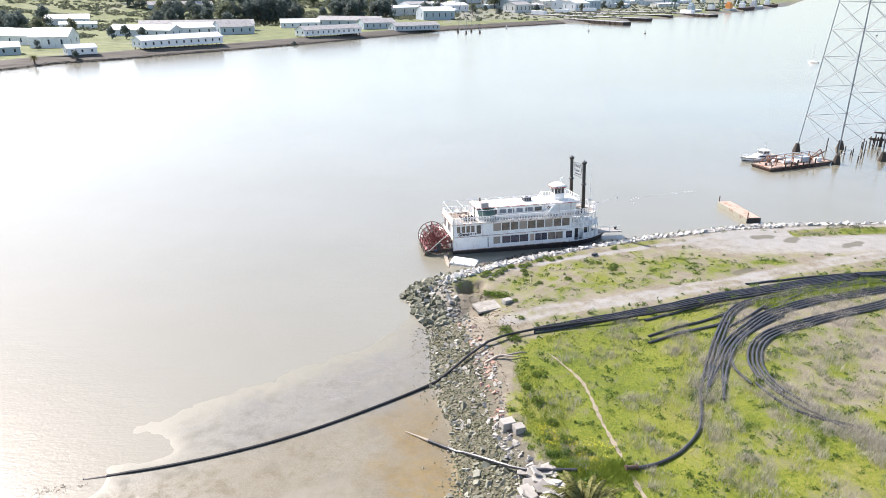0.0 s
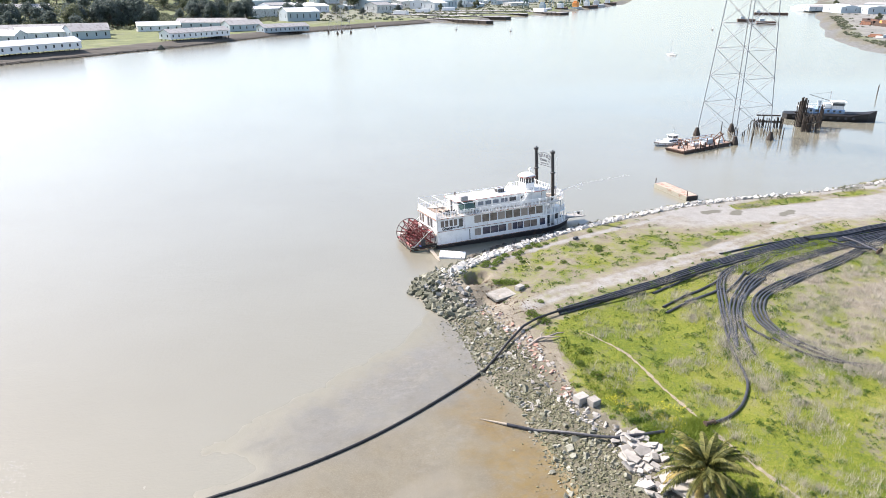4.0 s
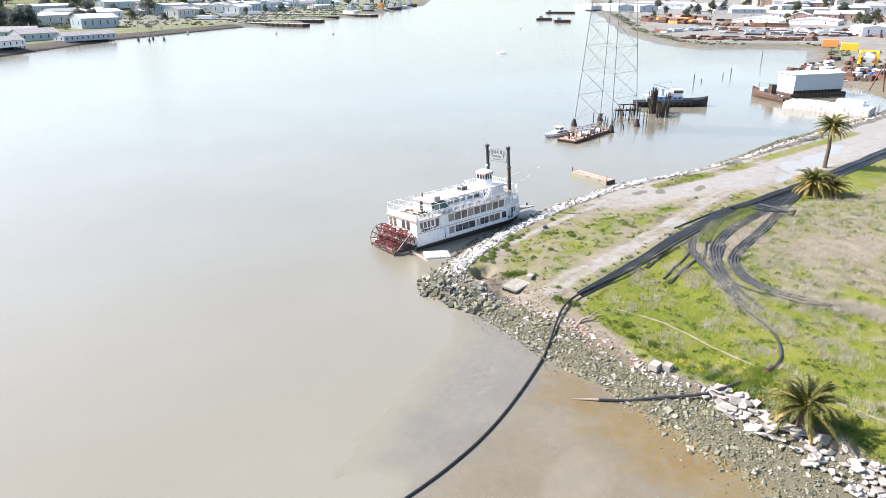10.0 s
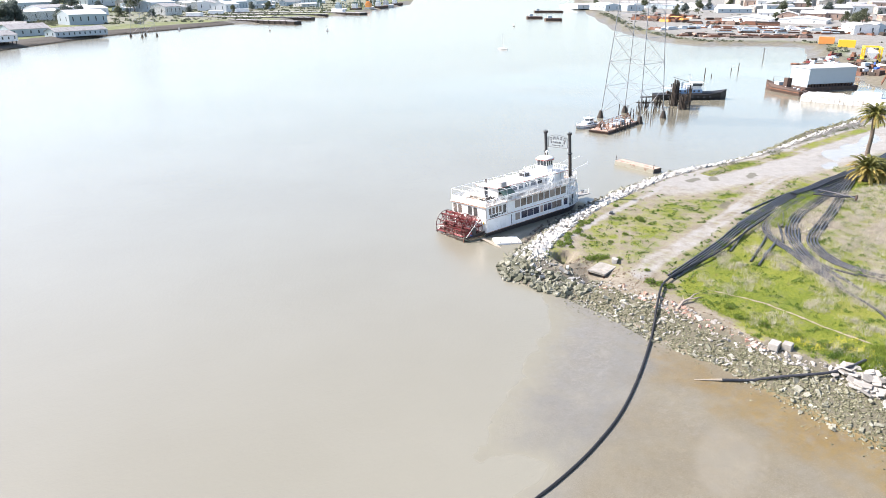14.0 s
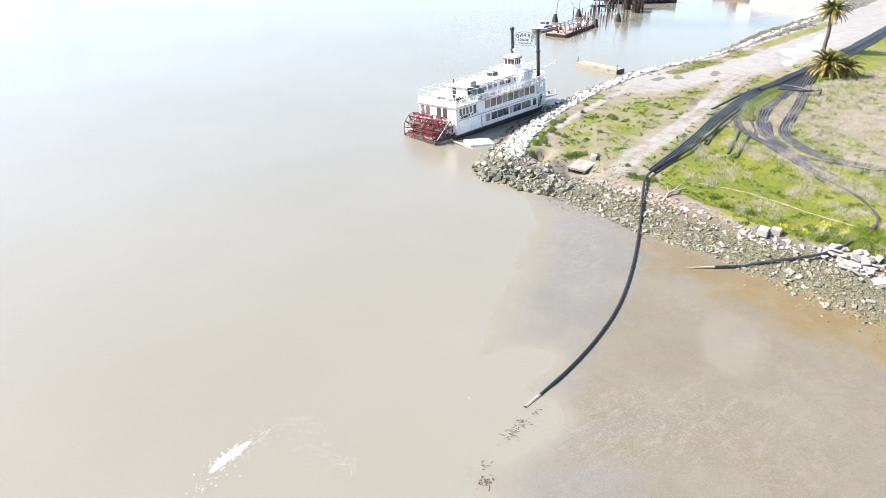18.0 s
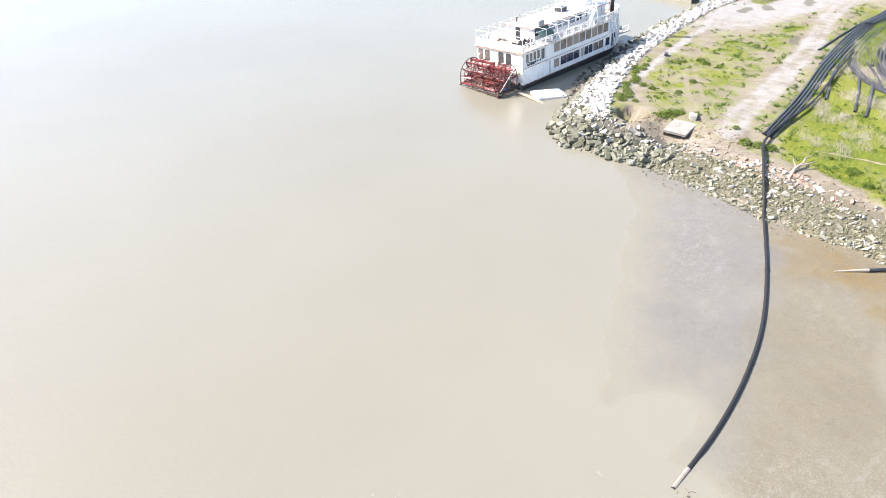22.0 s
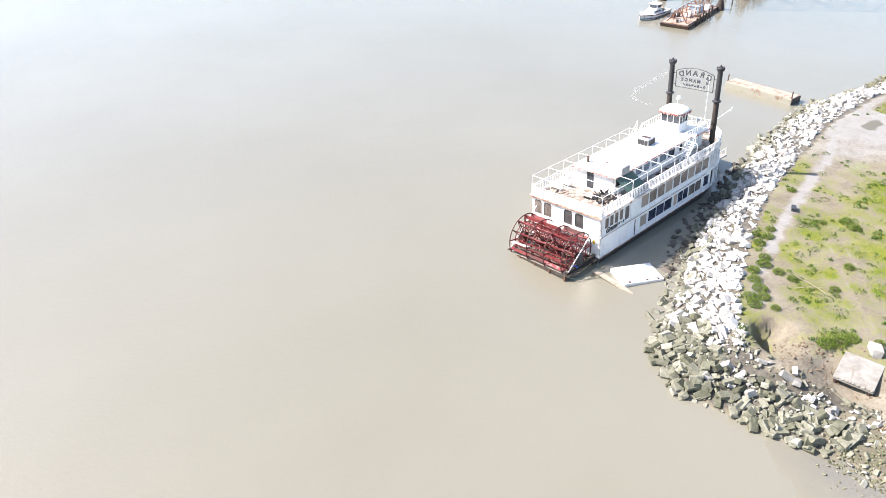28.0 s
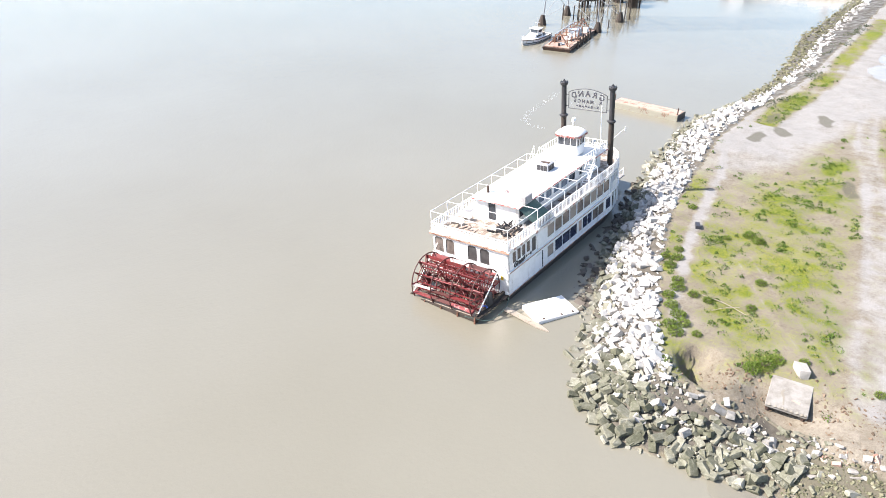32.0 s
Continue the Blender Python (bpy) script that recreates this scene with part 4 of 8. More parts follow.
railing([(26.8, -up_plan(26.8)), (27.0, 0), (26.8, up_plan(26.8))], Z3, 1.02, "rail_bay")
railing([(-0.02, -4.38 + i * 1.46) for i in range(7)], Z3, 0.95, "rail_bay")
part("stern_board", MB().box(-0.1, -0.04, -4.4, 4.4, Z3 - 0.1, Z3 + 0.62), M["white"], steamer, "white boarded stern parapet with rust along its foot")

# awning frame
for side in (-1, 1):
    xs = [0, 2.6, 5.2, 7.8, 10.4, 13.0, 15.6, 17.6]
    for i, x in enumerate(xs):
        part("awning_post", MB().tube([(x, side * 4.36, Z3), (x, side * 4.36, 7.15)], 0.035, 6), M["whitetrim"], steamer)
        if 4 < x < 18:
            part("awning_crosspipe", MB().tube([(x, side * 4.36, 7.15), (x, side * 2.7, 7.2)], 0.035, 6), M["whitetrim"], steamer)
    part("awning_pipe", MB().tube([(0, side * 4.36, 7.15), (17.6, side * 4.36, 7.15)], 0.04, 6), M["whitetrim"], steamer)
for x in (0, 2.6):
    part("awning_crosspipe", MB().tube([(x, -4.36, 7.15), (x, 4.36, 7.15)], 0.035, 6), M["whitetrim"], steamer)

# third-deck cabin with its long white roof
CX0, CX1, CY = 4.9, 19.2, 2.4
cab_w = [(5.0, 6.1, "glass"), (6.5, 8.2, "glass"), (8.6, 9.8, "glassblue"), (10.1, 11.3, "glassblue"), (11.6, 12.8, "glassblue"), (13.2, 14.6, "glassblue"), (14.9, 16.3, "glass"), (17.2, 17.9, "glass")]
for side in (-1, 1):
    part("cabin_side", wall_with_holes(CX0, CX1, Z3, ZR - 0.1, [(a, b, 5.85, 6.75) for a, b, _ in cab_w], side * CY, -side * 0.1), M["white"], steamer)
    for a, b, mt in cab_w:
        window(steamer, a, b, 5.85, 6.75, side * CY, side, M[mt])
part("cabin_end", MB().box(CX0, CX0 + 0.1, -CY + 0.1, CY - 0.1, Z3, ZR - 0.1), M["white"], steamer)
part("cabin_end", MB().box(CX1 - 0.1, CX1, -CY + 0.1, CY - 0.1, Z3, ZR - 0.1), M["white"], steamer)
part("cabin_door", MB().box(CX0 - 0.05, CX0 - 0.002, 0.2, 1.0, Z3 + 0.05, 6.9), M["glass"], steamer)
rings = [[(a, -b, z), (c, -b, z), (c, b, z), (a, b, z)] for a, c, b, z in ((4.5, 19.6, 2.75, ZR - 0.1), (4.5, 19.6, 2.75, ZR), (4.6, 19.5, 2.2, ZR + 0.05), (4.6, 19.5, 0.2, ZR + 0.08))]
part("cabin_roof", MB().loft(rings), M["roofwhite"], steamer, "long sun-bleached white roof")
rt = MB()
for side in (-1, 1):
    rt.box(4.48, 19.62, *sorted((side * 2.755, side * 2.785)), ZR - 0.13, ZR - 0.01)
rt.box(4.45, 4.48, -2.78, 2.78, ZR - 0.13, ZR - 0.01)
part("roof_trim", rt, M["redtrim"], steamer, "faded red roof edge")
vent = part("roof_vent", MB().chamfer(13.5, 14.9, -0.7, 0.7, ZR + 0.06, ZR + 0.8, 0.05), M["steel"], steamer, "grey louvred roof vent box")
for k in range(3):
    part("louvre", MB().box(13.46, 13.5, -0.6 + k * 0.42, -0.25 + k * 0.42, ZR + 0.14, ZR + 0.7), M["black"], vent)
    part("louvre", MB().box(13.6 + k * 0.42, 13.95 + k * 0.42, -0.74, -0.7, ZR + 0.14, ZR + 0.7), M["black"], vent)
    part("lid", MB().box(13.58 + k * 0.44, 13.94 + k * 0.44, -0.5, 0.5, ZR + 0.8, ZR + 0.84), M["rustdark"] if k == 1 else M["steel"], vent)
for i in range(2):
    part("skylight", MB().loft([[(15.9 + i * 0.55, 0.1, ZR + 0.1), (16.3 + i * 0.55, 0.1, ZR + 0.1), (16.3 + i * 0.55, 0.95, ZR + 0.1), (15.9 + i * 0.55, 0.95, ZR + 0.1)],
                                [(15.95 + i * 0.55, 0.15, ZR + 0.2), (16.25 + i * 0.55, 0.15, ZR + 0.2), (16.25 + i * 0.55, 0.9, ZR + 0.2), (15.95 + i * 0.55, 0.9, ZR + 0.2)]]), M["steel"], steamer)
part("roof_pipe", MB().tube([(6.2, 1.9, ZR), (6.2, 1.9, ZR + 0.75)], 0.14, 8), M["rustdark"], steamer)
part("roof_cap", MB().tube([(7.0, 0.2, ZR + 0.1), (7.0, 0.2, ZR + 0.3)], [0.22, 0.12], 8), M["redtrim"], steamer)
part("deck_box", MB().chamfer(5.3, 6.6, -3.0, -1.9, ZR + 0.05, ZR + 0.85, 0.06), M["roofgrey"], steamer, "dark grey machinery box on the roof edge")
tp = MB()
R = random.Random(3)
nx, ny = 8, 6
g = [[(4.6 + 2.9 * i / nx, -4.2 + 1.7 * j / ny, 6.0 + 1.15 * (j / ny) - 0.25 * math.sin(math.pi * i / nx) * (1 - j / ny) + R.uniform(-0.06, 0.06)) for i in range(nx + 1)] for j in range(ny + 1)]
vs = [p for r in g for p in r]
tp.add(vs + [(x, y, z - 0.03) for x, y, z in vs], [f for j in range(ny) for i in range(nx) for f in ((j * (nx + 1) + i, j * (nx + 1) + i + 1, (j + 1) * (nx + 1) + i + 1, (j + 1) * (nx + 1) + i), tuple(63 + k for k in ((j + 1) * (nx + 1) + i, (j + 1) * (nx + 1) + i + 1, j * (nx + 1) + i + 1, j * (nx + 1) + i)))])
part("tarpaulin", tp, M["tarp"], steamer, "sagging dark green tarpaulin", True)

# texas house and pilot house
part("texas_house", MB().chamfer(19.2, 22.6, -2.3, 2.3, Z3, 7.0, 0.04), M["white"], steamer)
part("texas_roof", MB().chamfer(19.1, 23.1, -2.9, 2.9, 7.0, 7.16, 0.05), M["roofwhite"], steamer)
tt = MB()
for side in (-1, 1):
    tt.box(19.7, 23.12, *sorted((side * 2.905, side * 2.94)), 6.98, 7.12)
tt.box(23.1, 23.14, -2.9, 2.9, 6.98, 7.12)
part("texas_trim", tt, M["redtrim"], steamer)
for side in (-1, 1):
    for x in (19.8, 21.3):
        window(steamer, x, x + 0.8, 5.9, 6.6, side * 2.3, side, M["glass"])
ph = part("pilot_house", MB().chamfer(18.95, 20.75, -1.2, 1.2, ZR + 0.08, 8.35, 0.03), M["white"], steamer)
for x in (18.95, 19.52, 20.1, 20.67):
    for y in (-1.2, 1.12):
        part("post", MB().box(x, x + 0.08, y, y + 0.08, 8.35, 9.45), M["whitetrim"], ph)
for y in (-0.42, 0.34):
    for x in (18.95, 20.67):
        part("post", MB().box(x, x + 0.08, y, y + 0.08, 8.35, 9.45), M["whitetrim"], ph)
part("glazing", MB().box(19.0, 20.7, -1.16, -1.13, 8.4, 9.4).box(19.0, 20.7, 1.13, 1.16, 8.4, 9.4).box(19.0, 19.03, -1.12, 1.12, 8.4, 9.4).box(20.68, 20.71, -1.12, 1.12, 8.4, 9.4), M["glass"], ph)
rr = []
for e, z in ((0.0, 9.45), (0.0, 9.62), (0.2, 9.86), (0.55, 10.08), (1.0, 10.16)):
    a, b, c = 18.6 + e, 21.15 - e, 1.5 - e
    k = min(0.4, c * 0.4)
    rr.append([(a, -c + k, z), (a + k, -c, z), (b - k, -c, z), (b, -c + k, z), (b, c - k, z), (b - k, c, z), (a + k, c, z), (a, c - k, z)])
part("pilot_house_roof", MB().loft(rr), M["roofwhite"], steamer, "domed white pilot house roof", True)
sc = MB()
ring = rr[0]
for (xa, ya, z), (xb, yb, _) in zip(ring, ring[1:] + ring[:1]):
    k = max(1, round(math.hypot(xb - xa, yb - ya) / 0.3))
    for i in range(k):
        p, q = Vector((xa + (xb - xa) * i / k, ya + (yb - ya) * i / k, 0)), Vector((xa + (xb - xa) * (i + 1) / k, ya + (yb - ya) * (i + 1) / k, 0))
        m = (p + q) / 2
        o = Vector((m.x - 19.85, m.y, 0)).normalized() * 0.03
        sc.add([(p.x + o.x, p.y + o.y, 9.6), (q.x + o.x, q.y + o.y, 9.6), (q.x + o.x, q.y + o.y, 9.45), (m.x + o.x, m.y + o.y, 9.3), (p.x + o.x, p.y + o.y, 9.45)], [(0, 1, 2, 3, 4), (4, 3, 2, 1, 0)])
part("scalloped_edge", sc, M["redtrim"], steamer, "red scalloped edge of the pilot house roof")
part("roof_lamp", MB().tube([(20.6, 0.2, 10.15), (20.6, 0.2, 10.6)], 0.05, 6).tube([(20.45, 0.2, 10.7), (20.9, 0.2, 10.78)], [0.18, 0.24], 8), M["whitetrim"], steamer)
for side in (-1, 1):
    railing([(17.6, side * 2.7), (19.2, side * 2.8), (21.2, side * 2.8), (23.0, side * 2.8)], 7.18, 0.85, "roof_rail", 0.5)
railing([(17.6, 1.5), (17.6, 2.7)], 7.18, 0.85, "roof_rail", 0.5)
railing([(23.0, -2.8), (23.0, -0.5), (23.0, 2.8)], 7.18, 0.85, "roof_rail", 0.5)


def stairs(xa, za, xb, zb, y, w=0.7):
    mb = MB()
    for s in (0, w):
        mb.bar((xa, y + s, za), (xb, y + s, zb), 0.06, 0.2)
        mb.bar((xa, y + s, za + 0.9), (xb, y + s, zb + 0.9), 0.05)
        for i in range(5):
            t = i / 4
            mb.bar((xa + (xb - xa) * t, y + s, za + (zb - za) * t), (xa + (xb - xa) * t, y + s, za + (zb - za) * t + 0.9), 0.04)
    n = 9
    for i in range(n):
        t = (i + 0.5) / n
        mb.box(xa + (xb - xa) * t - 0.12, xa + (xb - xa) * t + 0.12, y, y + w, za + (zb - za) * t, za + (zb - za) * t + 0.03)
    part("stair", mb, M["whitetrim"], steamer, "white steep ship's stair")


stairs(16.4, Z3, 18.2, 7.1, -3.75)
stairs(16.4, Z3, 18.2, 7.1, 3.05)
stairs(21.8, Z2 + 0.1, 24.0, Z3, -3.6)
stairs(21.8, Z2 + 0.1, 24.0, Z3, 2.9)
for i, x in enumerate((2.0, 3.3)):
    part("bench", MB().box(x, x + 0.4, 2.2, 3.8, Z3 + 0.38, Z3 + 0.44).box(x + 0.04, x + 0.1, 2.3, 2.4, Z3, Z3 + 0.38).box(x + 0.04, x + 0.1, 3.6, 3.7, Z3, Z3 + 0.38).box(x + 0.36, x + 0.4, 2.2, 3.8, Z3 + 0.44, Z3 + 0.85), M["bargewhite"], steamer)
hp = MB()
R = random.Random(8)
for i in range(46):
    x, y = R.uniform(2.2, 4.3), R.uniform(-3.4, -1.2)
    hp.bar((x, y, Z3 + R.uniform(0.05, 0.4)), (x + R.uniform(-0.7, 0.7), y + R.uniform(-0.6, 0.6), Z3 + R.uniform(0.1, 0.8)), R.uniform(0.05, 0.2))
part("scrap_part", hp, M["black"], steamer, "heap of dark scrap on the aft deck")
RA = random.Random(18)
for i in range(12):
    x, y, r = RA.uniform(0.6, 4.0), RA.uniform(0.2, 4.0), RA.uniform(-0.5, 0.5)
    ln = RA.uniform(0.6, 1.7)
    part("loose_board", MB().bar((x - ln / 2 * math.cos(r), y - ln / 2 * math.sin(r), Z3 + 0.05 + 0.05 * (i % 3)), (x + ln / 2 * math.cos(r), y + ln / 2 * math.sin(r), Z3 + 0.05 + 0.05 * (i % 3)), RA.uniform(0.12, 0.3), 0.04), M[RA.choice(("driftwood", "tan", "rustpale"))], steamer)
for i in range(14):
    x = 5.2 + i * 0.95
    part("deck_litter", MB().chamfer(x, x + RA.uniform(0.15, 0.6), -3.9 + RA.uniform(0, 0.9), -2.75 - RA.uniform(0, 0.1), Z3 + 0.003, Z3 + RA.uniform(0.04, 0.16), 0.02), M[RA.choice(("deck", "rustdark", "tan", "deck"))], steamer)
part("aft_deck_grime", MB().box(0.1, 4.6, -4.2, 4.2, Z3 + 0.002, Z3 + 0.006), M["aftdeck"], steamer, "dirty weathered aft deck boards")
part("side_deck_grime", MB().box(4.9, 19, -4.2, -2.5, Z3 + 0.002, Z3 + 0.006), M["deck"], steamer, "dark worn side deck")
part("bow_deck_grime", MB().prism([(x, y * 0.93) for x, y in outline(lambda x: deck_plan(x, 26.6), 23.2, 26.5)], Z3 + 0.002, Z3 + 0.006), M["aftdeck"], steamer)
part("deck_mat", MB().box(0.4, 1.7, -3.6, -1.3, Z3 + 0.004, Z3 + 0.05), M["deck"], steamer)

# chimneys with the name board between them
for side in (-1, 1):
    y = side * 2.97
    st = part("chimney", MB().tube([(23.6, y, Z3), (23.6, y, 8.6), (23.6, y, 10.15), (23.6, y, 13.75)], 0.29, 16), M["black"], steamer, "tall black chimney rusting below its collar", True)
    if side:
        part("lower_sleeve", MB().tube([(23.6, y, Z3), (23.6, y, 10.0)], 0.305, 16), M["timber"], st, "", True)
    part("collar", MB().tube([(23.6, y, 9.95), (23.6, y, 10.12), (23.6, y, 10.2), (23.6, y, 10.32)], [0.32, 0.5, 0.5, 0.3], 16), M["black"], st)
    part("crown", MB().tube([(23.6, y, 13.55), (23.6, y, 13.7), (23.6, y, 13.95), (23.6, y, 14.02)], [0.3, 0.42, 0.48, 0.4], 16), M["black"], st)
    pk = MB()
    for i in range(8):
        a = i * math.pi / 4
        pk.tube([(23.6 + 0.36 * math.cos(a), y + 0.36 * math.sin(a), 14.0), (23.6 + 0.42 * math.cos(a), y + 0.40 * math.sin(a), 14.12)], [0.07, 0.015], 5)
    pk.tube([(23.6, y, 14.0), (23.6, y, 14.1), (23.6, y, 14.32)], [0.3, 0.12, 0.05], 8)
    part("finial_ring", pk, M["black"], st)
sign = part("name_board", MB(), M["steel"], steamer, "see-through lattice name board seen from behind")
fr, la = MB(), MB()
W0, ZB, ZS, ZT = 2.35, 11.05, 12.9, 13.45
arch = [(W0 - 2 * W0 * i / 16, ZS + (ZT - ZS) * math.sin(math.pi * i / 16) ** 0.8) for i in range(17)]
fr.tube([(23.6, W0, ZB), (23.6, -W0, ZB)], 0.045, 6)
fr.tube([(23.6, W0, ZB), (23.6, W0, ZS)], 0.045, 6).tube([(23.6, -W0, ZB), (23.6, -W0, ZS)], 0.045, 6)
fr.tube([(23.6, y, z) for y, z in arch], 0.045, 6)
for y0 in (W0, -W0):
    for z in (11.3, 12.6):
        fr.tube([(23.6, y0, z), (23.6, math.copysign(2.7, y0), z)], 0.04, 6)
part("frame", fr, M["black"], sign)
top = lambda y: ZS + (ZT - ZS) * math.sin(math.pi * (W0 - y) / (2 * W0)) ** 0.8 if abs(y) < W0 else ZS
for i in range(-12, 13, 2):
    for s in (-1, 1):
        a, b = None, None
        for j in range(41):
            z = ZB + (ZT - ZB) * j / 40
            y = i * 0.4 + s * (z - ZB) * 0.75
            if abs(y) <= W0 and z <= top(y):
                a = a or (23.6, y, z)
                b = (23.6, y, z)
        if a and b and a != b:
            la.bar(a, b, 0.009)
part("lattice", la, M["steel"], sign)


def lettering(txt, size, m, mat, parent, name="letters"):
    cu = bpy.data.curves.new(name, "FONT")
    cu.body, cu.size, cu.align_x, cu.align_y, cu.extrude, cu.offset = txt, size, "CENTER", "CENTER", 0.02, 0.03 if name == "side_name" else 0.028
    cu.shear = 0.35 if name == "side_name" else 0.0
    tmp = bpy.data.objects.new(name, cu)
    scene.collection.objects.link(tmp)
    bpy.context.view_layer.update()
    me = bpy.data.meshes.new_from_object(tmp.evaluated_get(bpy.context.evaluated_depsgraph_get()))
    bpy.data.objects.remove(tmp)
    me.materials.append(mat)
    ob = new(name, me)
    ob.parent = parent
    ob.matrix_basis = m
    return ob


nm = lettering("Grand", 0.72, pose(1.75, -4.372, 3.19, 90, 0, 0), M["black"], steamer, "side_name")
tagged(nm, "dark painted side name, slanted letters")
part("yellow_notice", MB().box(-0.04, -0.01, -3.75, -3.5, 1.9, 2.3), M["yellow"], steamer, "small yellow notice on the stern wall")
for i, ch in enumerate("GRAND"):
    y = (i - 2) * 0.86
    lettering(ch, 0.9, pose(23.63, y, 12.86 - 0.07 * (i - 2) ** 2, 90, 0, 90) @ pose(0, 0, 0, 0, 0, -(i - 2) * 6.0), M["signtext"], sign)
for i, ch in enumerate("R MANCE"):
    if ch != " ":
        lettering(ch, 0.52, pose(23.63, (i - 3) * 0.52, 11.98, 90, 0, 90), M["signtext"], sign)
sb = MB()
for i in range(8):
    y = -1.35 + i * 0.36
    sb.box(23.6, 23.64, y, y + 0.24, 11.32 + 0.05 * math.sin(i * 2), 11.52 + 0.09 * math.sin(i * 3 + 1))
part("script_line", sb, M["signtext"], sign, "script line too faint to read")
part("whip_aerial", MB().tube([(25.8, -0.7, Z3), (25.8, -0.7, 9.0), (25.8, -0.7, 12.4)], [0.06, 0.05, 0.03], 6), M["whitetrim"], steamer)
part("boom", MB().tube([(26.6, -0.9, 6.05), (30.6, -1.6, 7.1)], 0.045, 6).tube([(30.6, -1.6, 6.75), (30.6, -1.6, 7.25)], 0.08, 6), M["whitetrim"], steamer)
part("search_light", MB().tube([(26.2, 0.4, Z3), (26.2, 0.4, 6.4)], 0.05, 6).tube([(26.0, 0.4, 6.5), (26.45, 0.4, 6.5)], 0.22, 10), M["steel"], steamer)

part("landing_stage", MB().loft([[(26.9, y0, z) for y0, z in ((-1.5, 0.7), (1.2, 0.7), (1.2, 0.92), (-1.5, 0.92))], [(31.8, y0, z) for y0, z in ((-1.3, 0.45), (0.9, 0.45), (0.9, 0.6), (-1.3, 0.6))]]), M["deck"], steamer, "grey landing stage lowered at the bow")
for x in (27.6, 29.4, 31.2):
    part("stage_post", MB().bar((x, -1.35, 0.7), (x, -1.35, 1.75), 0.07), M["whitetrim"], steamer)
part("stage_rail", MB().bar((27.6, -1.35, 1.75), (31.2, -1.35, 1.6), 0.06), M["whitetrim"], steamer)
part("capstan", MB().tube([(31.2, 0.2, 0.55), (31.2, 0.2, 0.8), (31.2, 0.2, 1.15)], [0.34, 0.2, 0.3], 10), M["black"], steamer)
part("deck_winch", MB().tube([(26.0, -1.6, 1.0), (26.0, -0.4, 1.0)], 0.35, 10), M["black"], steamer)

# the stern wheel on its outrigger frame
WX0, WZ0, WR = -2.45, 1.5, 2.4
wheel = part("stern_wheel", MB().tube([(WX0, -3.6, WZ0), (WX0, 3.6, WZ0)], 0.16, 10), M["red"], steamer, "red paddle wheel with open rims and flaking boards")
RIMS = (-3.3, -1.1, 1.1, 3.3)
RW = random.Random(61)
for y in RIMS:
    pts = [(WX0 + WR * math.cos(a), y, WZ0 + WR * math.sin(a)) for a in (i * math.pi / 18 for i in range(37))]
    part("rim", MB().tube(pts, 0.06, 6, False), M["rimrust"], wheel)
    pts = [(WX0 + 1.55 * math.cos(a), y, WZ0 + 1.55 * math.sin(a)) for a in (i * math.pi / 12 for i in range(25))]
    part("inner_rim", MB().tube(pts, 0.05, 6, False), M["red"], wheel)
    sp = MB()
    for i in range(13):
        a = i * 2 * math.pi / 13 + 0.1
        sp.bar((WX0 + 0.15 * math.cos(a), y - 0.05, WZ0 + 0.15 * math.sin(a)), (WX0 + WR * math.cos(a), y - 0.05, WZ0 + WR * math.sin(a)), 0.06, 0.1)
        b = a + 2 * math.pi / 13
        sp.bar((WX0 + 0.6 * math.cos(b), y + 0.05, WZ0 + 0.6 * math.sin(b)), (WX0 + 2.3 * math.cos(a), y + 0.05, WZ0 + 2.3 * math.sin(a)), 0.05, 0.07)
    part("spoke_wheel", sp, M["red"], wheel)
    part("hub", MB().tube([(WX0, y - 0.12, WZ0), (WX0, y + 0.12, WZ0)], 0.42, 12), M["rimrust"], wheel)
c = Vector((WX0, 0, WZ0))
for i in range(13):
    a = i * 2 * math.pi / 13 + 0.1
    for ya, yb in zip(RIMS, RIMS[1:]):
        if RW.random() < 0.12:
            continue
        tw0, tw1 = RW.uniform(-0.05, 0.05), RW.uniform(-0.05, 0.05)
        rings = []
        for y, tw in ((ya - 0.12, tw0), (yb + 0.12, tw1)):
            u, v = Vector((math.cos(a + tw), 0, math.sin(a + tw))), Vector((-math.sin(a + tw), 0, math.cos(a + tw)))
            rings.append([c + u * r + v * q + Vector((0, y, 0)) for r, q in ((1.98, -0.03), (2.34, -0.03), (2.34, 0.03), (1.98, 0.03))])
        part("paddle_board", MB().loft(rings), M[RW.choice(("redpale", "red", "red", "redpale", "rimrust", "boardpale"))], wheel)
    p = c + Vector((1.55 * math.cos(a), 0, 1.55 * math.sin(a)))
    part("cross_bar", MB().bar(p + Vector((0, -3.35, 0)), p + Vector((0, 3.35, 0)), 0.07, 0.1), M["red"], wheel)
    for ya, yb in zip(RIMS, RIMS[1:]):
        if i % 2:
            q = [c + Vector((r * math.cos(a + e), y, r * math.sin(a + e))) for r, e, y in ((2.2, 0, ya), (0.9, 0.2, yb))]
            part("tie_rod", MB().bar(q[0], q[1], 0.05), M["rimrust"], wheel)
for y in (-3.75, 3.75):
    part("wheel_beam", MB().bar((0, y, 0.55), (-4.6, y, 0.35), 0.22, 0.45), M["timber"], steamer)
    part("wheel_strut", MB().bar((-0.05, y, 3.9), (-4.3, y, 0.5), 0.09), M["bargewhite"], steamer)
    part("bearing_block", MB().chamfer(WX0 - 0.35, WX0 + 0.35, y - 0.2, y + 0.2, 0.6, WZ0 + 0.3, 0.06), M["black"], steamer)
part("wheel_beam", MB().bar((-4.7, -3.95, 0.22), (-4.7, 3.95, 0.22), 0.22, 0.35), M["timber"], steamer)
part("wheel_beam", MB().bar((-4.95, -3.9, -0.2), (-4.95, 3.9, -0.2), 0.14, 0.16), M["rust"], steamer)
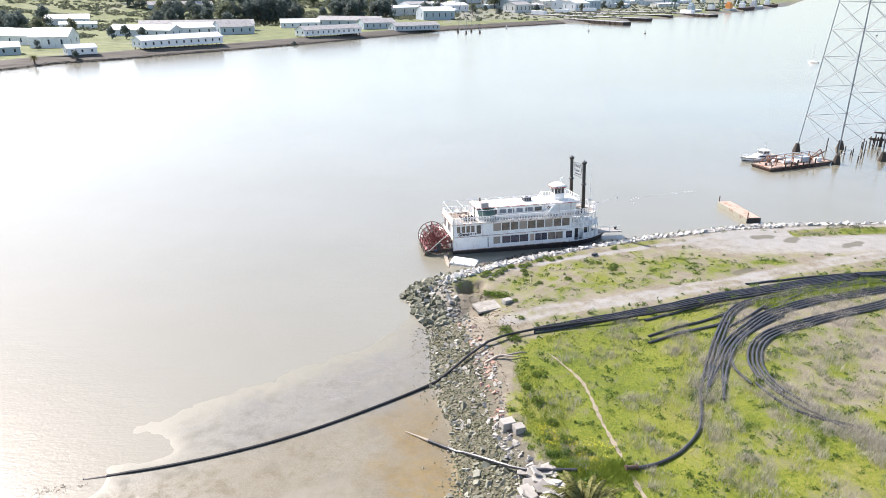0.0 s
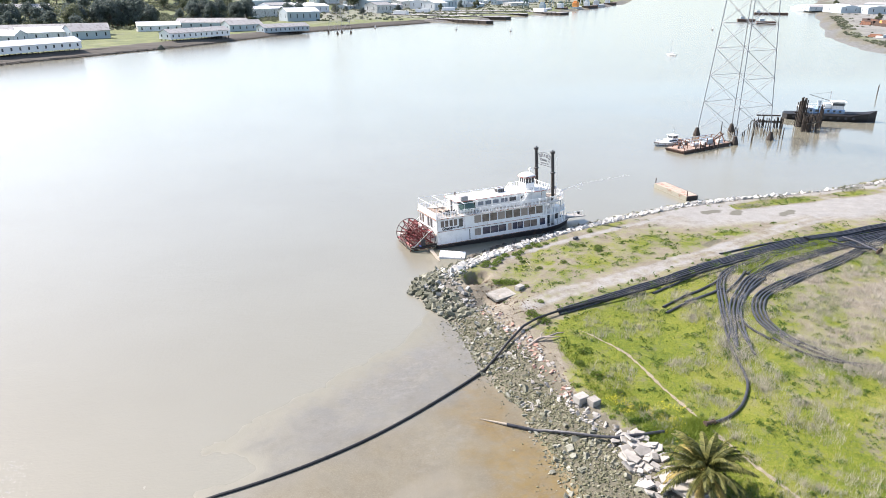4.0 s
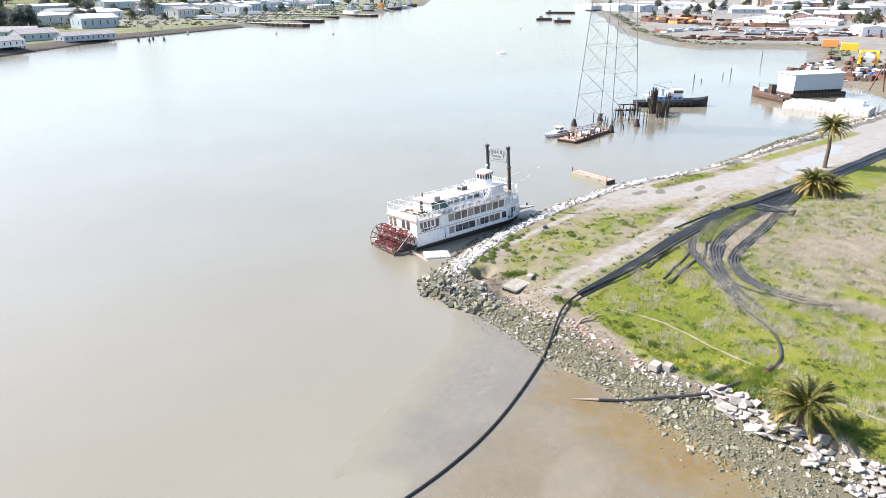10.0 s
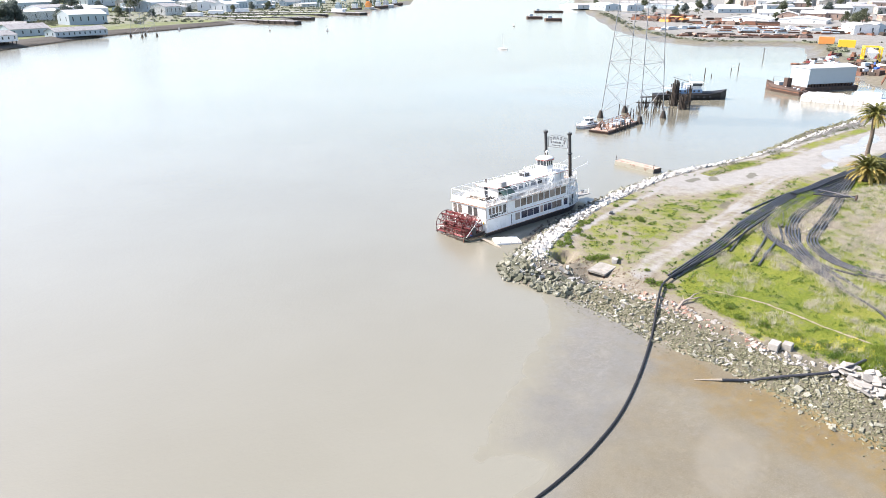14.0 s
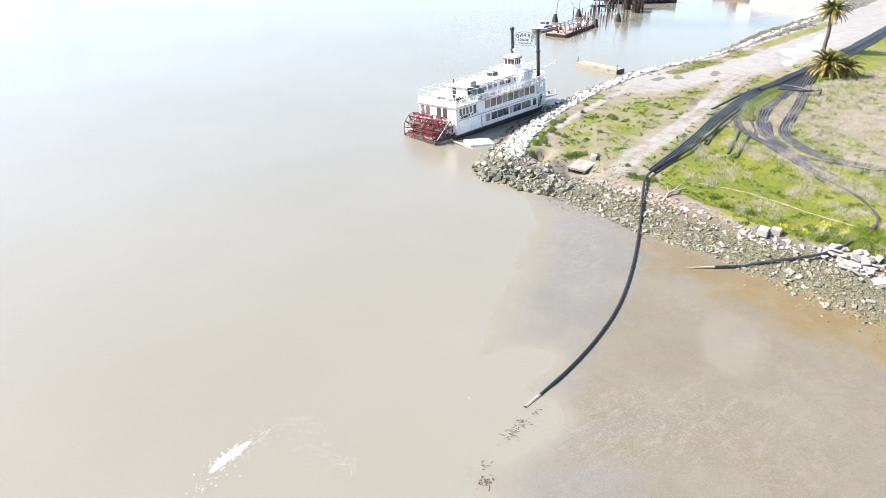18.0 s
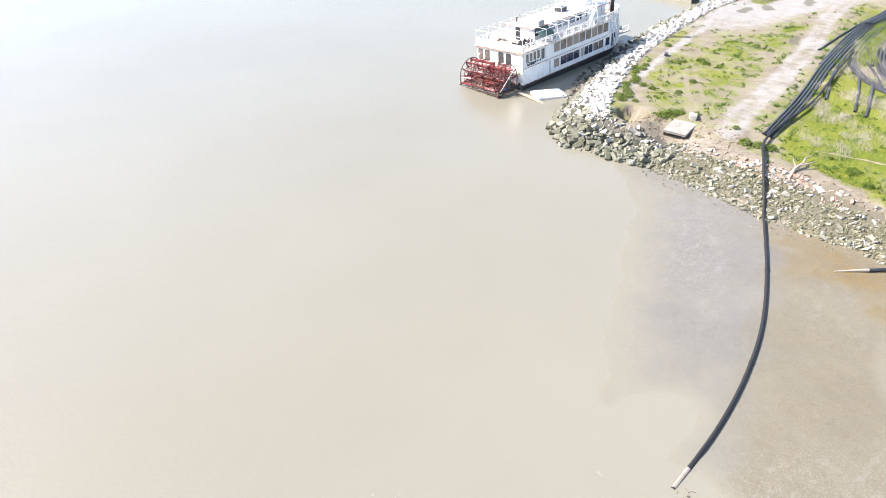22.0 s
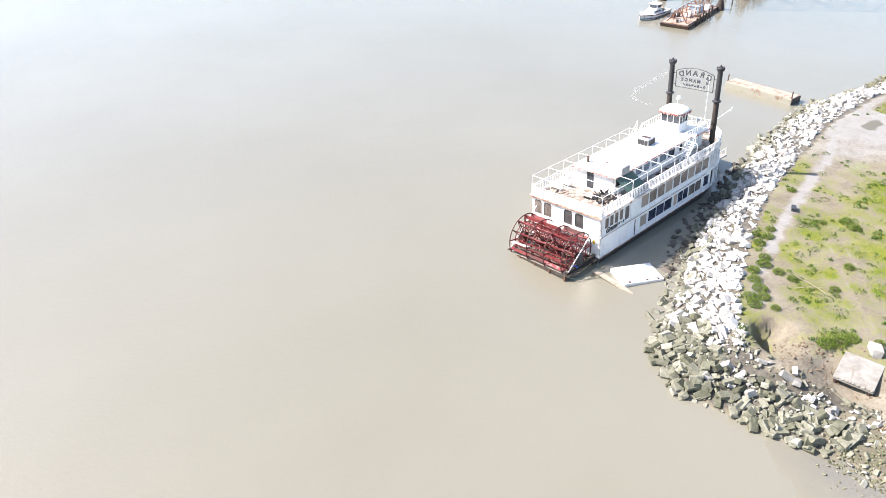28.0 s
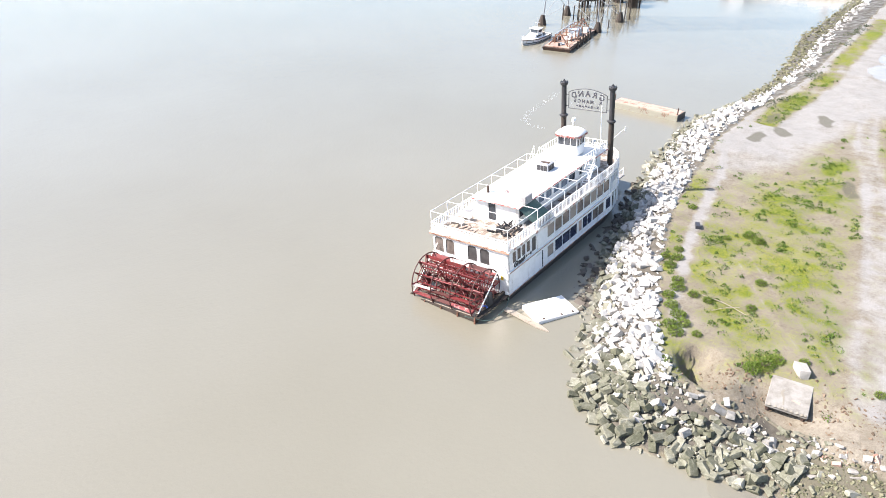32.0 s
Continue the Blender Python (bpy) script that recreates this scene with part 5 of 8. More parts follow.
for y in (-3.8, -1.9, 0, 1.9, 3.8):
    part("fender_post", MB().bar((-4.95, y, -0.6), (-4.85, y, 0.5), 0.12), M["rust"], steamer)
part("stern_platform", MB().box(-0.9, 0, -4.3, -3.2, 0.3, 0.45).box(-4.6, -0.0, -4.15, -3.85, 0.28, 0.42), M["timber"], steamer)
part("platform_board", MB().box(-4.6, -3.9, -3.6, 3.6, 0.30, 0.36), M["driftwood"], steamer)
part("rope_coil", MB().tube(spline([(-3.2, -3.6, 0.5), (-3.0, -3.9, 0.62), (-2.7, -3.6, 0.55), (-3.1, -3.5, 0.68), (-2.9, -3.8, 0.7)], 0.1), 0.05, 5), M["blue"], steamer, "coil of blue rope")

# ---- floating panel and plank beside the steamer ----
fl = thing("float_panel", pose(3.75, 108.0, 0.02, 1.0, 1.5, -17), "white broken float panel lying in the water beside the steamer", "float")
part("panel", MB().chamfer(-2.2, 2.2, -1.45, 1.45, -0.12, 0.30, 0.05), M["dockwhite"], fl)
for a in (-1.6, 0.3, 1.5):
    part("cleat", MB().chamfer(a, a + 0.2, -1.35, -1.15, 0.3, 0.38, 0.02), M["rustdark"], fl)
pk = thing("plank", pose(0.85, 108.4, 0.15, 0, 3, 276), "bleached wooden plank half sunk beside the steamer", "plank")
part("board", MB().loft([[(-2.4, -0.3, -0.05), (-2.4, 0.3, -0.05), (-2.4, 0.3, 0.08), (-2.4, -0.3, 0.08)], [(1.4, -0.28, -0.05), (1.4, 0.28, -0.05), (1.4, 0.28, 0.08), (1.4, -0.28, 0.08)], [(2.5, -0.04, -0.05), (2.5, 0.04, -0.05), (2.5, 0.04, 0.06), (2.5, -0.04, 0.06)]]), M["driftwood"], pk)
ropes = thing("mooring_rope", pose(0, 0, 0), "pale green mooring rope hanging from the steamer's stern", "rope")
part("strand", MB().tube(spline([(-3.6, 111.8, 0.8), (-1.8, 110.4, 0.25), (0.5, 110.6, 0.5), (1.6, 111.3, 0.75)], 0.4), 0.035, 5), M["tarp"], ropes)

# ---- black pipes ----
PR = 0.155


def pipe(name, pts, label, group="", z=None, r=PR, lift=0.0, step=0.9):
    """One pipe along a line; places without a height lie on the ground."""
    p3 = [(p[0], p[1], p[2] if len(p) > 2 else on_ground(p[0], p[1]) + r * 0.85 + lift) for p in pts]
    line = spline(p3, step)
    if len(pts[0]) == 3:
        gz = height(np.array([p.x for p in line]), np.array([p.y for p in line]))
        line = [Vector((p.x, p.y, max(p.z, h + r * 0.5 + 0.4 * min(1.0, max(0.0, (h - 0.1) / 1.2))))) if i < len(line) - 4 else p for i, (p, h) in enumerate(zip(line, gz))]
    if len(pts[0]) == 2:
        gz = height(np.array([p.x for p in line]), np.array([p.y for p in line]))
        line = [Vector((p.x, p.y, h + r * 0.85 + lift)) for p, h in zip(line, gz)]
    th = thing(name, pose(0, 0, 0), label, "pipe", group)
    body = MB().tube(line, r, 8, False)
    ob = part("tube", body, M["pipe"], th, "", True)
    for i, j in ((0, 1), (-1, -2)):
        d = (line[i] - line[j]).normalized()
        part("open_end", MB().tube([line[i] - d * 0.02, line[i] + d * 0.1], [r * 1.0, r * 1.03], 10, False).tube([line[i] - d * 0.1, line[i] - d * 0.09], r * 0.9, 10), M["pipe"], th)
    return th, line


def offset_line(pts, d):
    """The line moved sideways by d metres."""
    out = []
    for i, p in enumerate(pts):
        a, b = Vector(pts[max(i - 1, 0)][:2]), Vector(pts[min(i + 1, len(pts) - 1)][:2])
        n = (b - a).normalized()
        out.append((p[0] - n.y * d, p[1] + n.x * d))
    return out


OUTER = [(11.3, 79.2), (23.5, 82.9), (37.5, 88.2), (49.8, 92.3), (62, 95.6), (82.8, 99.4), (126, 109), (185, 124)]
MID = [(27.4, 58.8), (29.2, 63.9), (31.8, 69.8), (34.8, 74.8), (38.8, 79.3), (43.4, 83.3), (51.5, 87.6), (61.5, 90.9), (72, 94), (84, 97.6)]
BEND = [(26.6, 59.7), (28.5, 65.0), (31.4, 71.0), (35.1, 78.0), (38.2, 83.2), (41.2, 86.1), (44.5, 87.9), (50.0, 90.2), (60, 93.4), (72, 96.4)]
INNER = [(41.3, 55.2), (40.0, 57.9), (37.9, 61.3), (36.4, 64.2), (35.9, 66.8), (36.3, 70.6), (38.3, 74.6), (42.1, 78.2), (49.0, 81.5), (59.8, 86.1), (71.7, 91.7), (82, 96.4)]
R = random.Random(5)
for i in range(4):
    a = offset_line(OUTER, -0.75 + i * 0.42)
    a[0] = (a[0][0] + R.uniform(-0.6, 0.9), a[0][1] + 0.15)
    pipe("dredge_pipe", a, "long black plastic pipe lying in a parallel bundle on grass", "outer pipe bundle")
for i, (d, k) in enumerate(((0.93, 2), (1.35, 3), (-1.4, 1), (-1.9, 2), (-2.35, 3))):
    a = offset_line(OUTER, d)[k:]
    a[0] = (a[0][0] + R.uniform(-5, 3), a[0][1] + R.uniform(-0.5, 0.2) - 0.3 * (d < 0))
    pipe("dredge_pipe", a, "long black plastic pipe lying in a parallel bundle on grass", "outer pipe bundle")
for i in range(3):
    a = offset_line(OUTER, -0.5 + i * 0.45)[4:]
    pipe("dredge_pipe", a, "long black plastic pipe lying on top of other pipes", "outer pipe bundle", lift=0.36)
for i in range(4):
    a = offset_line(MID, -0.95 + i * 0.48)[1:]
    a[0] = (a[0][0] + R.uniform(-0.1, 0.4), a[0][1] + (0.6, -0.8, 1.4, 2.6)[i])
    pipe("dredge_pipe", a, "black plastic pipe curving in a bundle through weeds", "middle pipe bundle")
for i in range(2):
    a = offset_line(BEND, 0.05 - i * 0.5)[1:]
    a[0] = (a[0][0], a[0][1] + 1.2 * i - 0.8)
    pipe("dredge_pipe", a, "black plastic pipe curving in a bundle through weeds", "middle pipe bundle")
pipe("dredge_pipe", [(33.9, 65.9), (33.4, 69.4), (34.5, 73.2), (36.9, 76.4), (40.2, 79.2), (45.0, 82.6)], "single black pipe end curling away from its bundle", "middle pipe bundle")
for i in range(4):
    a = offset_line(INNER, -0.72 + i * 0.48)[(2, 3, 1, 4)[i]:]
    pipe("dredge_pipe", a, "black plastic pipe bent in a hairpin over dry ground", "inner pipe bundle")
pipe("dredge_pipe", [(41.5, 57.9), (37.7, 59.7), (35.8, 61.9), (34.9, 64.0), (34.5, 66.0)], "single black pipe half hidden by dry weeds", "inner pipe bundle")
# the single pipe that rounds the field
pipe("dredge_pipe", [(17.2, 52.0), (19.8, 52.7), (22.4, 54.3), (25.2, 57.4), (26.5, 60.2), (28.2, 65.2), (31.0, 71.2), (34.7, 78.2), (38.0, 83.6), (41.0, 86.5), (44.4, 88.3)], "single black pipe looping round the green field", "middle pipe bundle")
# loose lengths
for a, b in (((25.8, 77.0), (38.4, 83.6)), ((25.4, 75.4), (35.9, 80.4)), ((29.2, 77.4), (37.2, 80.9)), ((44.2, 85.9), (36.8, 79.6)), ((51.6, 90.2), (43.4, 84.6))):
    pipe("dredge_pipe", [a, ((a[0] + b[0]) / 2 + 0.2, (a[1] + b[1]) / 2), b], "short loose length of black pipe in grass", "loose pipes", r=0.155)
for q in (((67.9, 94.2), (68.4, 91.2), (68.1, 87.0)), ((64.0, 92.8), (66.0, 89.9), (69.0, 87.6))):
    pipe("dredge_pipe", q, "loose black pipe lying across the bundles", "loose pipes", r=0.17, lift=0.7)
for x, y in ((68.1, 86.9), (69.1, 87.5)):
    fg = thing("pipe_flange", pose(x, y, on_ground(x, y) + 0.85, 0, 0, -80), "dark steel flange on a loose pipe end", "flange", "pipe flanges")
    part("ring", MB().tube([(-0.1, 0, 0), (0.1, 0, 0)], 0.42, 14), M["rustdark"], fg)
# the pipe that runs down over the rocks into the mud
MAINP = [(46, 89.0, 2.9), (36, 85.6, 2.9), (24, 81.4, 2.85), (16, 79.9, 2.8), (11.5, 78.9, 2.7), (8.2, 77.4, 2.35), (4.0, 74.2, 1.35), (-0.6, 70.4, 0.3), (-8.5, 64.5, 0.15), (-15.5, 60.0, 0.13), (-21.8, 57.0, 0.12), (-27.8, 54.9, 0.10), (-33.6, 53.5, -0.06)]
mp, ml = pipe("dredge_pipe", MAINP, "long black pipe running over rocks out across the mudflat", "shore pipes")
for ob in mp.children:
    ob.data.materials[0] = M["pipewet"]
part("worn_end", MB().tube(ml[-3:], PR * 1.04, 8, False), M["tan"], mp, "sun-bleached worn pipe end", True)
for k in range(8, len(ml) - 6, 14):
    d = (ml[k + 1] - ml[k]).normalized()
    part("joint_collar", MB().tube([ml[k] - d * 0.12, ml[k] + d * 0.12], PR * 1.16, 10), M["pipewet"], mp)
PIPE2 = [(-1.2, 59.2, 0.25), (1.5, 57.4, 0.35), (3.7, 55.3, 0.83), (5.6, 53.6, 1.38), (7.5, 52.4, 1.95), (9.4, 51.8, 2.5), (10.6, 51.8, 2.62), (12.2, 51.8, 2.62)]
pipe("dredge_pipe", PIPE2, "black pipe running down the bank beside the palm", "shore pipes")
tip = thing("bleached_pole", pose(0, 0, 0), "bleached tapering pole end lying on the mud", "pole")
part("shaft", MB().tube([(-1.2, 59.2, 0.25), (-2.3, 60.0, 0.17), (-3.7, 60.95, 0.1)], [0.15, 0.11, 0.05], 8), M["driftwood"], tip)
jn = thing("pipe_joint", pose(17.3, 52.0, 2.75, 0, 0, 8), "rusty flanged coupling joining two black pipes", "coupling")
for x in (-0.55, 0.5):
    part("flange", MB().tube([(x, 0, 0), (x + 0.1, 0, 0)], 0.3, 14), M["rustdark"], jn)
part("sleeve", MB().tube([(-0.46, 0, 0), (0.5, 0, 0)], 0.21, 12), M["rustdark"], jn)

# ---- rubble along the banks ----
def stone_meshes(n, seed, mat, flat=0.7, pts=12):
    """Broken blocks: boxes with shifted and knocked-off corners."""
    R = random.Random(seed)
    out = []
    for i in range(n):
        bm = bmesh.new()
        lx, ly, lz = R.uniform(0.8, 1.15), R.uniform(0.55, 0.95), flat * R.uniform(0.6, 1.0)
        for sx in (-1, 1):
            for sy in (-1, 1):
                for sz in (-1, 1):
                    c = Vector((sx * lx * R.uniform(0.68, 1), sy * ly * R.uniform(0.68, 1), sz * lz * R.uniform(0.65, 1)))
                    if R.random() < 0.4:
                        k = R.uniform(0.25, 0.6)
                        for ax in range(3):
                            d = c.copy()
                            d[ax] *= 1 - k
                            bm.verts.new(d)
                    else:
                        bm.verts.new(c)
        res = bmesh.ops.convex_hull(bm, input=bm.verts)
        bmesh.ops.delete(bm, geom=list({g for g in res["geom_interior"] + res["geom_unused"] if isinstance(g, bmesh.types.BMVert)}), context="VERTS")
        me = bpy.data.meshes.new("rock")
        bm.to_mesh(me)
        bm.free()
        me.materials.append(mat)
        out.append(me)
    return out


def between(a, b, n, seed, lo=0.0, hi=1.0):
    """Random places in the strip between two lines with the same number of points."""
    R = random.Random(seed)
    lens = [math.hypot(q[0] - p[0], q[1] - p[1]) for p, q in zip(a, a[1:])]
    tot = sum(lens)
    out = []
    for _ in range(n):
        t = R.uniform(0, tot)
        k = 0
        while k < len(lens) - 1 and t > lens[k]:
            t -= lens[k]
            k += 1
        t, s = t / lens[k], R.uniform(lo, hi)
        pa = [a[k][i] + (a[k + 1][i] - a[k][i]) * t for i in (0, 1)]
        pb = [b[k][i] + (b[k + 1][i] - b[k][i]) * t for i in (0, 1)]
        out.append((pa[0] + (pb[0] - pa[0]) * s, pa[1] + (pb[1] - pa[1]) * s, s))
    return out


def rubble(bank, places, meshes, size, seed, near=300, mat=None, squash=(0.5, 0.9), sink=0.25, keep=lambda x, y: True):
    """Rocks at the places: those nearest the steamer and the point as parts, the others joined."""
    R = random.Random(seed)
    hs = height(np.array([p[0] for p in places]), np.array([p[1] for p in places]))
    rest = MB()
    info = []
    for (x, y, s), h in zip(places, hs):
        if math.hypot(x - 4.6, y - 92.8) < 2.3:
            continue
        r = size[0] + (size[1] - size[0]) * R.random() ** 2.8
        info.append((x, y, h, r, R.randrange(len(meshes)), R.uniform(0, 360), R.uniform(-42, 42), R.uniform(-42, 42), R.uniform(*squash)))
    info.sort(key=lambda q: -q[3] + (0 if keep(q[0], q[1]) else 50))
    for i, (x, y, h, r, k, a, b, c, sq) in enumerate(info):
        m = pose(x, y, h + r * sq * 0.55 - sink * r, b, c, a) @ Matrix.Diagonal((r, r * 0.8, r * sq, 1))
        if i < near:
            ob = new("rock", meshes[k])
            ob.parent = bank
            ob.matrix_basis = m
        else:
            rest.add([m @ v.co for v in meshes[k].vertices], [tuple(p.vertices) for p in meshes[k].polygons])
    if rest.v:
        part("small_rocks", rest, mat or meshes[0].materials[0], bank)["kind"] = "stuff"


W_OUT = [(-1.2, 101.5), (3.6, 104.4), (10.5, 108.4), (18.8, 112.4), (27.1, 115.8), (41.9, 122.6), (51, 125), (60.5, 127.8), (74, 128)]
W_IN = [(1.4, 94.2), (5.0, 97.6), (8.6, 99.9), (16.5, 104.9), (26.8, 110.0), (37.0, 113.6), (52.3, 118.8), (65, 120.9), (76, 121.8)]
T_OUT = [(-1.8, 84), (-4.6, 90.9), (-5.9, 94.8), (-4, 99), (0.5, 102)]
T_IN = [(3.4, 83), (2.6, 88), (0.6, 92.8), (1.2, 94.5), (3.0, 96.2)]
S_OUT = [(2.6, 36), (2.3, 41), (1.6, 47), (1.2, 55), (1.3, 61.6), (0.0, 65.6), (-1.0, 69.8), (-1.3, 79.2), (-2, 84)]
S_IN = [(11, 36), (10.6, 43.0), (9.2, 48.4), (8.4, 53), (6.6, 57.6), (6.0, 61), (6.0, 68.4), (5.2, 75), (3.4, 83)]
E_OUT = [(74, 128), (95, 130.6), (112, 135.6), (136, 143.4), (150, 146), (170, 150), (204, 156)]
E_IN = [(76, 123.6), (90, 124.8), (103, 127), (122, 132.4), (140, 136.5), (166, 142.5), (204, 150)]
whites = stone_meshes(14, 11, M["rockwhite"], 0.75)
mossy = stone_meshes(14, 12, M["rockmoss"], 0.75)
cobbles = stone_meshes(8, 13, M["rockgrey"], 0.7, 9)
reds = stone_meshes(6, 14, M["rockred"], 0.7, 10)
palers = stone_meshes(8, 15, M["slab"], 0.6, 10)
bank = thing("pale_riprap", pose(0, 0, 0), "bank of bright pale concrete rubble and boulders at the water", "rubble bank", kind="structure")
rubble(bank, between(W_OUT, W_IN, 2300, 21, 0.18, 1.0), whites, (0.13, 0.66), 31, 300, keep=lambda x, y: x < 32, sink=0.08)
rubble(bank, between(W_OUT, W_IN, 900, 28, -0.08, 0.36), mossy, (0.12, 0.62), 38, 0, mat=M["rockmoss"], sink=0.1)
# dark stones beside the hull; their colour also deepens the steamer's shade
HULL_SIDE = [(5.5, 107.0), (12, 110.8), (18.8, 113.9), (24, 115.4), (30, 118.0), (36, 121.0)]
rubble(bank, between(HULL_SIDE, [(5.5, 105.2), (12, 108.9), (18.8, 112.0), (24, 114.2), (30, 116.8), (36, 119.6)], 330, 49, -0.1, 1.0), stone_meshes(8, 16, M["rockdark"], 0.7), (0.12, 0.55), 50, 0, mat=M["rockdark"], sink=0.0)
bank = thing("east_riprap", pose(0, 0, 0), "line of pale rocks edging the far part of the spit", "rubble bank", kind="structure")
rubble(bank, between(E_OUT, E_IN, 420, 22, 0.62, 1.05), whites, (0.25, 0.6), 32, 120)
rubble(bank, between(E_OUT, E_IN, 1500, 29, -0.05, 0.72), cobbles, (0.15, 0.5), 39, 0, mat=M["rockgrey"])
bank = thing("mossy_riprap", pose(0, 0, 0), "heap of dark mossy angular boulders at the point", "rubble bank", kind="structure")
rubble(bank, between(T_OUT, T_IN, 820, 23, -0.03, 0.66), mossy, (0.12, 0.66), 33, 300, sink=0.05)
rubble(bank, between(T_OUT, T_IN, 380, 43, 0.5, 1.15), mossy, (0.06, 0.3), 44, 0, mat=M["rockmoss"], sink=0.1)
rubble(bank, between(T_OUT, T_IN, 130, 30, 0.35, 1.05), whites, (0.15, 0.6), 40, 0, mat=M["rockwhite"], sink=0.0)
bank = thing("cobble_beach", pose(0, 0, 0), "greenish cobbles and broken stone on the lower bank", "rubble bank", kind="structure")
rubble(bank, between(S_OUT, S_IN, 12500, 24, -0.04, 0.86), cobbles, (0.035, 0.21), 34, 300, sink=0.3)
rubble(bank, between(S_OUT, S_IN, 520, 25, -0.12, 0.7), mossy, (0.12, 0.46), 35, 0, mat=M["rockmoss"])
rubble(bank, between(S_OUT, S_IN, 380, 45, -0.42, 0.0), cobbles, (0.03, 0.15), 46, 0, mat=M["rockgrey"], sink=0.3)
rubble(bank, between(S_OUT[4:], S_IN[4:], 60, 47, 0.1, 0.8), palers, (0.25, 0.62), 48, 0, mat=M["slab"], squash=(0.3, 0.5))
bank = thing("bank_debris", pose(0, 0, 0), "pale broken stone and brick rubble along the bank edge", "rubble bank", kind="structure")
rubble(bank, between(S_OUT, S_IN, 700, 26, 0.74, 1.08), palers, (0.05, 0.4), 36, 150)
rubble(bank, between(S_OUT[4:], S_IN[4:], 90, 27, 0.75, 1.1), reds, (0.1, 0.4), 37, 0, mat=M["rockred"])

# clods and small stones fallen from the eroded bank
R = random.Random(52)
fallen = stone_meshes(6, 17, M["clod"], 0.7)
spots = [(R.gauss(*q[:2]), R.gauss(*q[2:])) for q in ((4.6, 0.9, 91.8, 1.1), (4.8, 1.2, 89.6, 1.3), (6.2, 1.5, 84.2, 1.6), (7.6, 1.0, 80.6, 1.5)) for _ in range(150)]
spots += [(x, y) for x, y, _ in between(S_OUT[5:], S_IN[5:], 420, 53, 0.8, 1.2)]
hs = height(np.array([p[0] for p in spots]), np.array([p[1] for p in spots]))
mb = MB()
for (x, y), h in zip(spots, hs):
    r = 0.03 + 0.13 * R.random() ** 2.5
    m = pose(x, y, h + r * 0.2, R.uniform(-40, 40), R.uniform(-40, 40), R.uniform(0, 360)) @ Matrix.Diagonal((r, r * 0.8, r * 0.6, 1))
    me = R.choice(fallen)
    mb.add([m @ v.co for v in me.vertices], [tuple(f.vertices) for f in me.polygons])
tagged(new("soil_clods", mb.mesh("soil_clods")), "crumbly reddish clods fallen from the eroded bank", "soil", kind="stuff").data.materials.append(M["clod"])

# the trodden path through the field
line = spline([(*p, 0) for p in PATH], 0.4)
xs, ys = np.array([p.x for p in line]), np.array([p.y for p in line])
zs = height(xs, ys) + 0.035
mb = MB()
for i in range(len(line) - 1):
    if wave(xs[i:i + 1], ys[i:i + 1], 6, 43)[0] > -1.3:
        d = (line[i + 1] - line[i]).normalized()
        w0, w1 = ((0.17 + 0.07 * math.sin(k * 1.7) + 0.05 * math.sin(k * 0.45)) * min(1, 0.2 + k / 14) for k in (i, i + 1))
        a, b = line[i], line[i + 1]
        mb.add([(a.x - d.y * w0, a.y + d.x * w0, zs[i]), (a.x + d.y * w0, a.y - d.x * w0, zs[i]), (b.x + d.y * w1, b.y - d.x * w1, zs[i + 1]), (b.x - d.y * w1, b.y + d.x * w1, zs[i + 1])], [(0, 1, 2, 3)])
tagged(new("path", mb.mesh("path")), "narrow trodden dirt footpath through green grass", "path", kind="structure").data.materials.append(M["dirt"])

# puddles on the flat
R = random.Random(44)


def puddle(x, y, a, b, rot, label="shallow rain puddle on the muddy flat"):
    ring = []
    for k in range(90):
        t = k * 2 * math.pi / 90
        r = 1 + 0.22 * math.sin(2 * t + x) + 0.14 * math.sin(5 * t + y) + 0.08 * math.sin(9 * t) + 0.05 * math.sin(17 * t + x) + 0.03 * math.sin(29 * t)
        u, v = 1.15 * a * r * math.cos(t), 1.15 * b * r * math.sin(t)
        c, s = math.cos(radians(rot)), math.sin(radians(rot))
        ring.append((x + u * c - v * s, y + u * s + v * c))
    z = float(height(np.array([p[0] for p in ring]), np.array([p[1] for p in ring])).mean()) - 0.05
    tagged(new("puddle", MB().prism(ring, z - 0.02, z).mesh("puddle")), label, "puddle", "puddles", "structure").data.materials.append(M["puddle"])


for q in PUDDLES:
    puddle(*q)

# broken concrete slabs tipped down the bank below the palm
tip = thing("slab_dump", pose(0, 0, 0), "tumbled broken concrete slabs dumped on the bank", "concrete rubble")
R = random.Random(41)
slabs = []
for i in range(8):
    n = R.choice((4, 4, 5, 5, 6))
    ang = sorted(R.uniform(0, 0.6) + 2 * math.pi * k / n for k in range(n))
    ring = [(math.cos(a) * R.uniform(0.8, 1.1), 0.75 * math.sin(a) * R.uniform(0.8, 1.1)) for a in ang]
    mb = MB().loft([[(x, y, -0.14) for x, y in ring], [(x * 1.02, y * 1.02, 0.1) for x, y in ring], [(x * 0.95, y * 0.95, 0.14) for x, y in ring]])
    me = mb.mesh("slab")
    me.materials.append(M["slab"])
    slabs.append(me)
places = between([(4.6, 30), (4.2, 36), (4.6, 41), (4.6, 47), (5.2, 52.5)], [(11.6, 30), (11.8, 36), (11.6, 42), (10.8, 47.5), (10.0, 52.5)], 165, 42, 0.42, 1.0)
hs = height(np.array([p[0] for p in places]), np.array([p[1] for p in places]))
for (x, y, s), h in zip(places, hs):
    ob = new("slab", R.choice(slabs))
    ob.parent = tip
    k = R.uniform(0.3, 1.15)
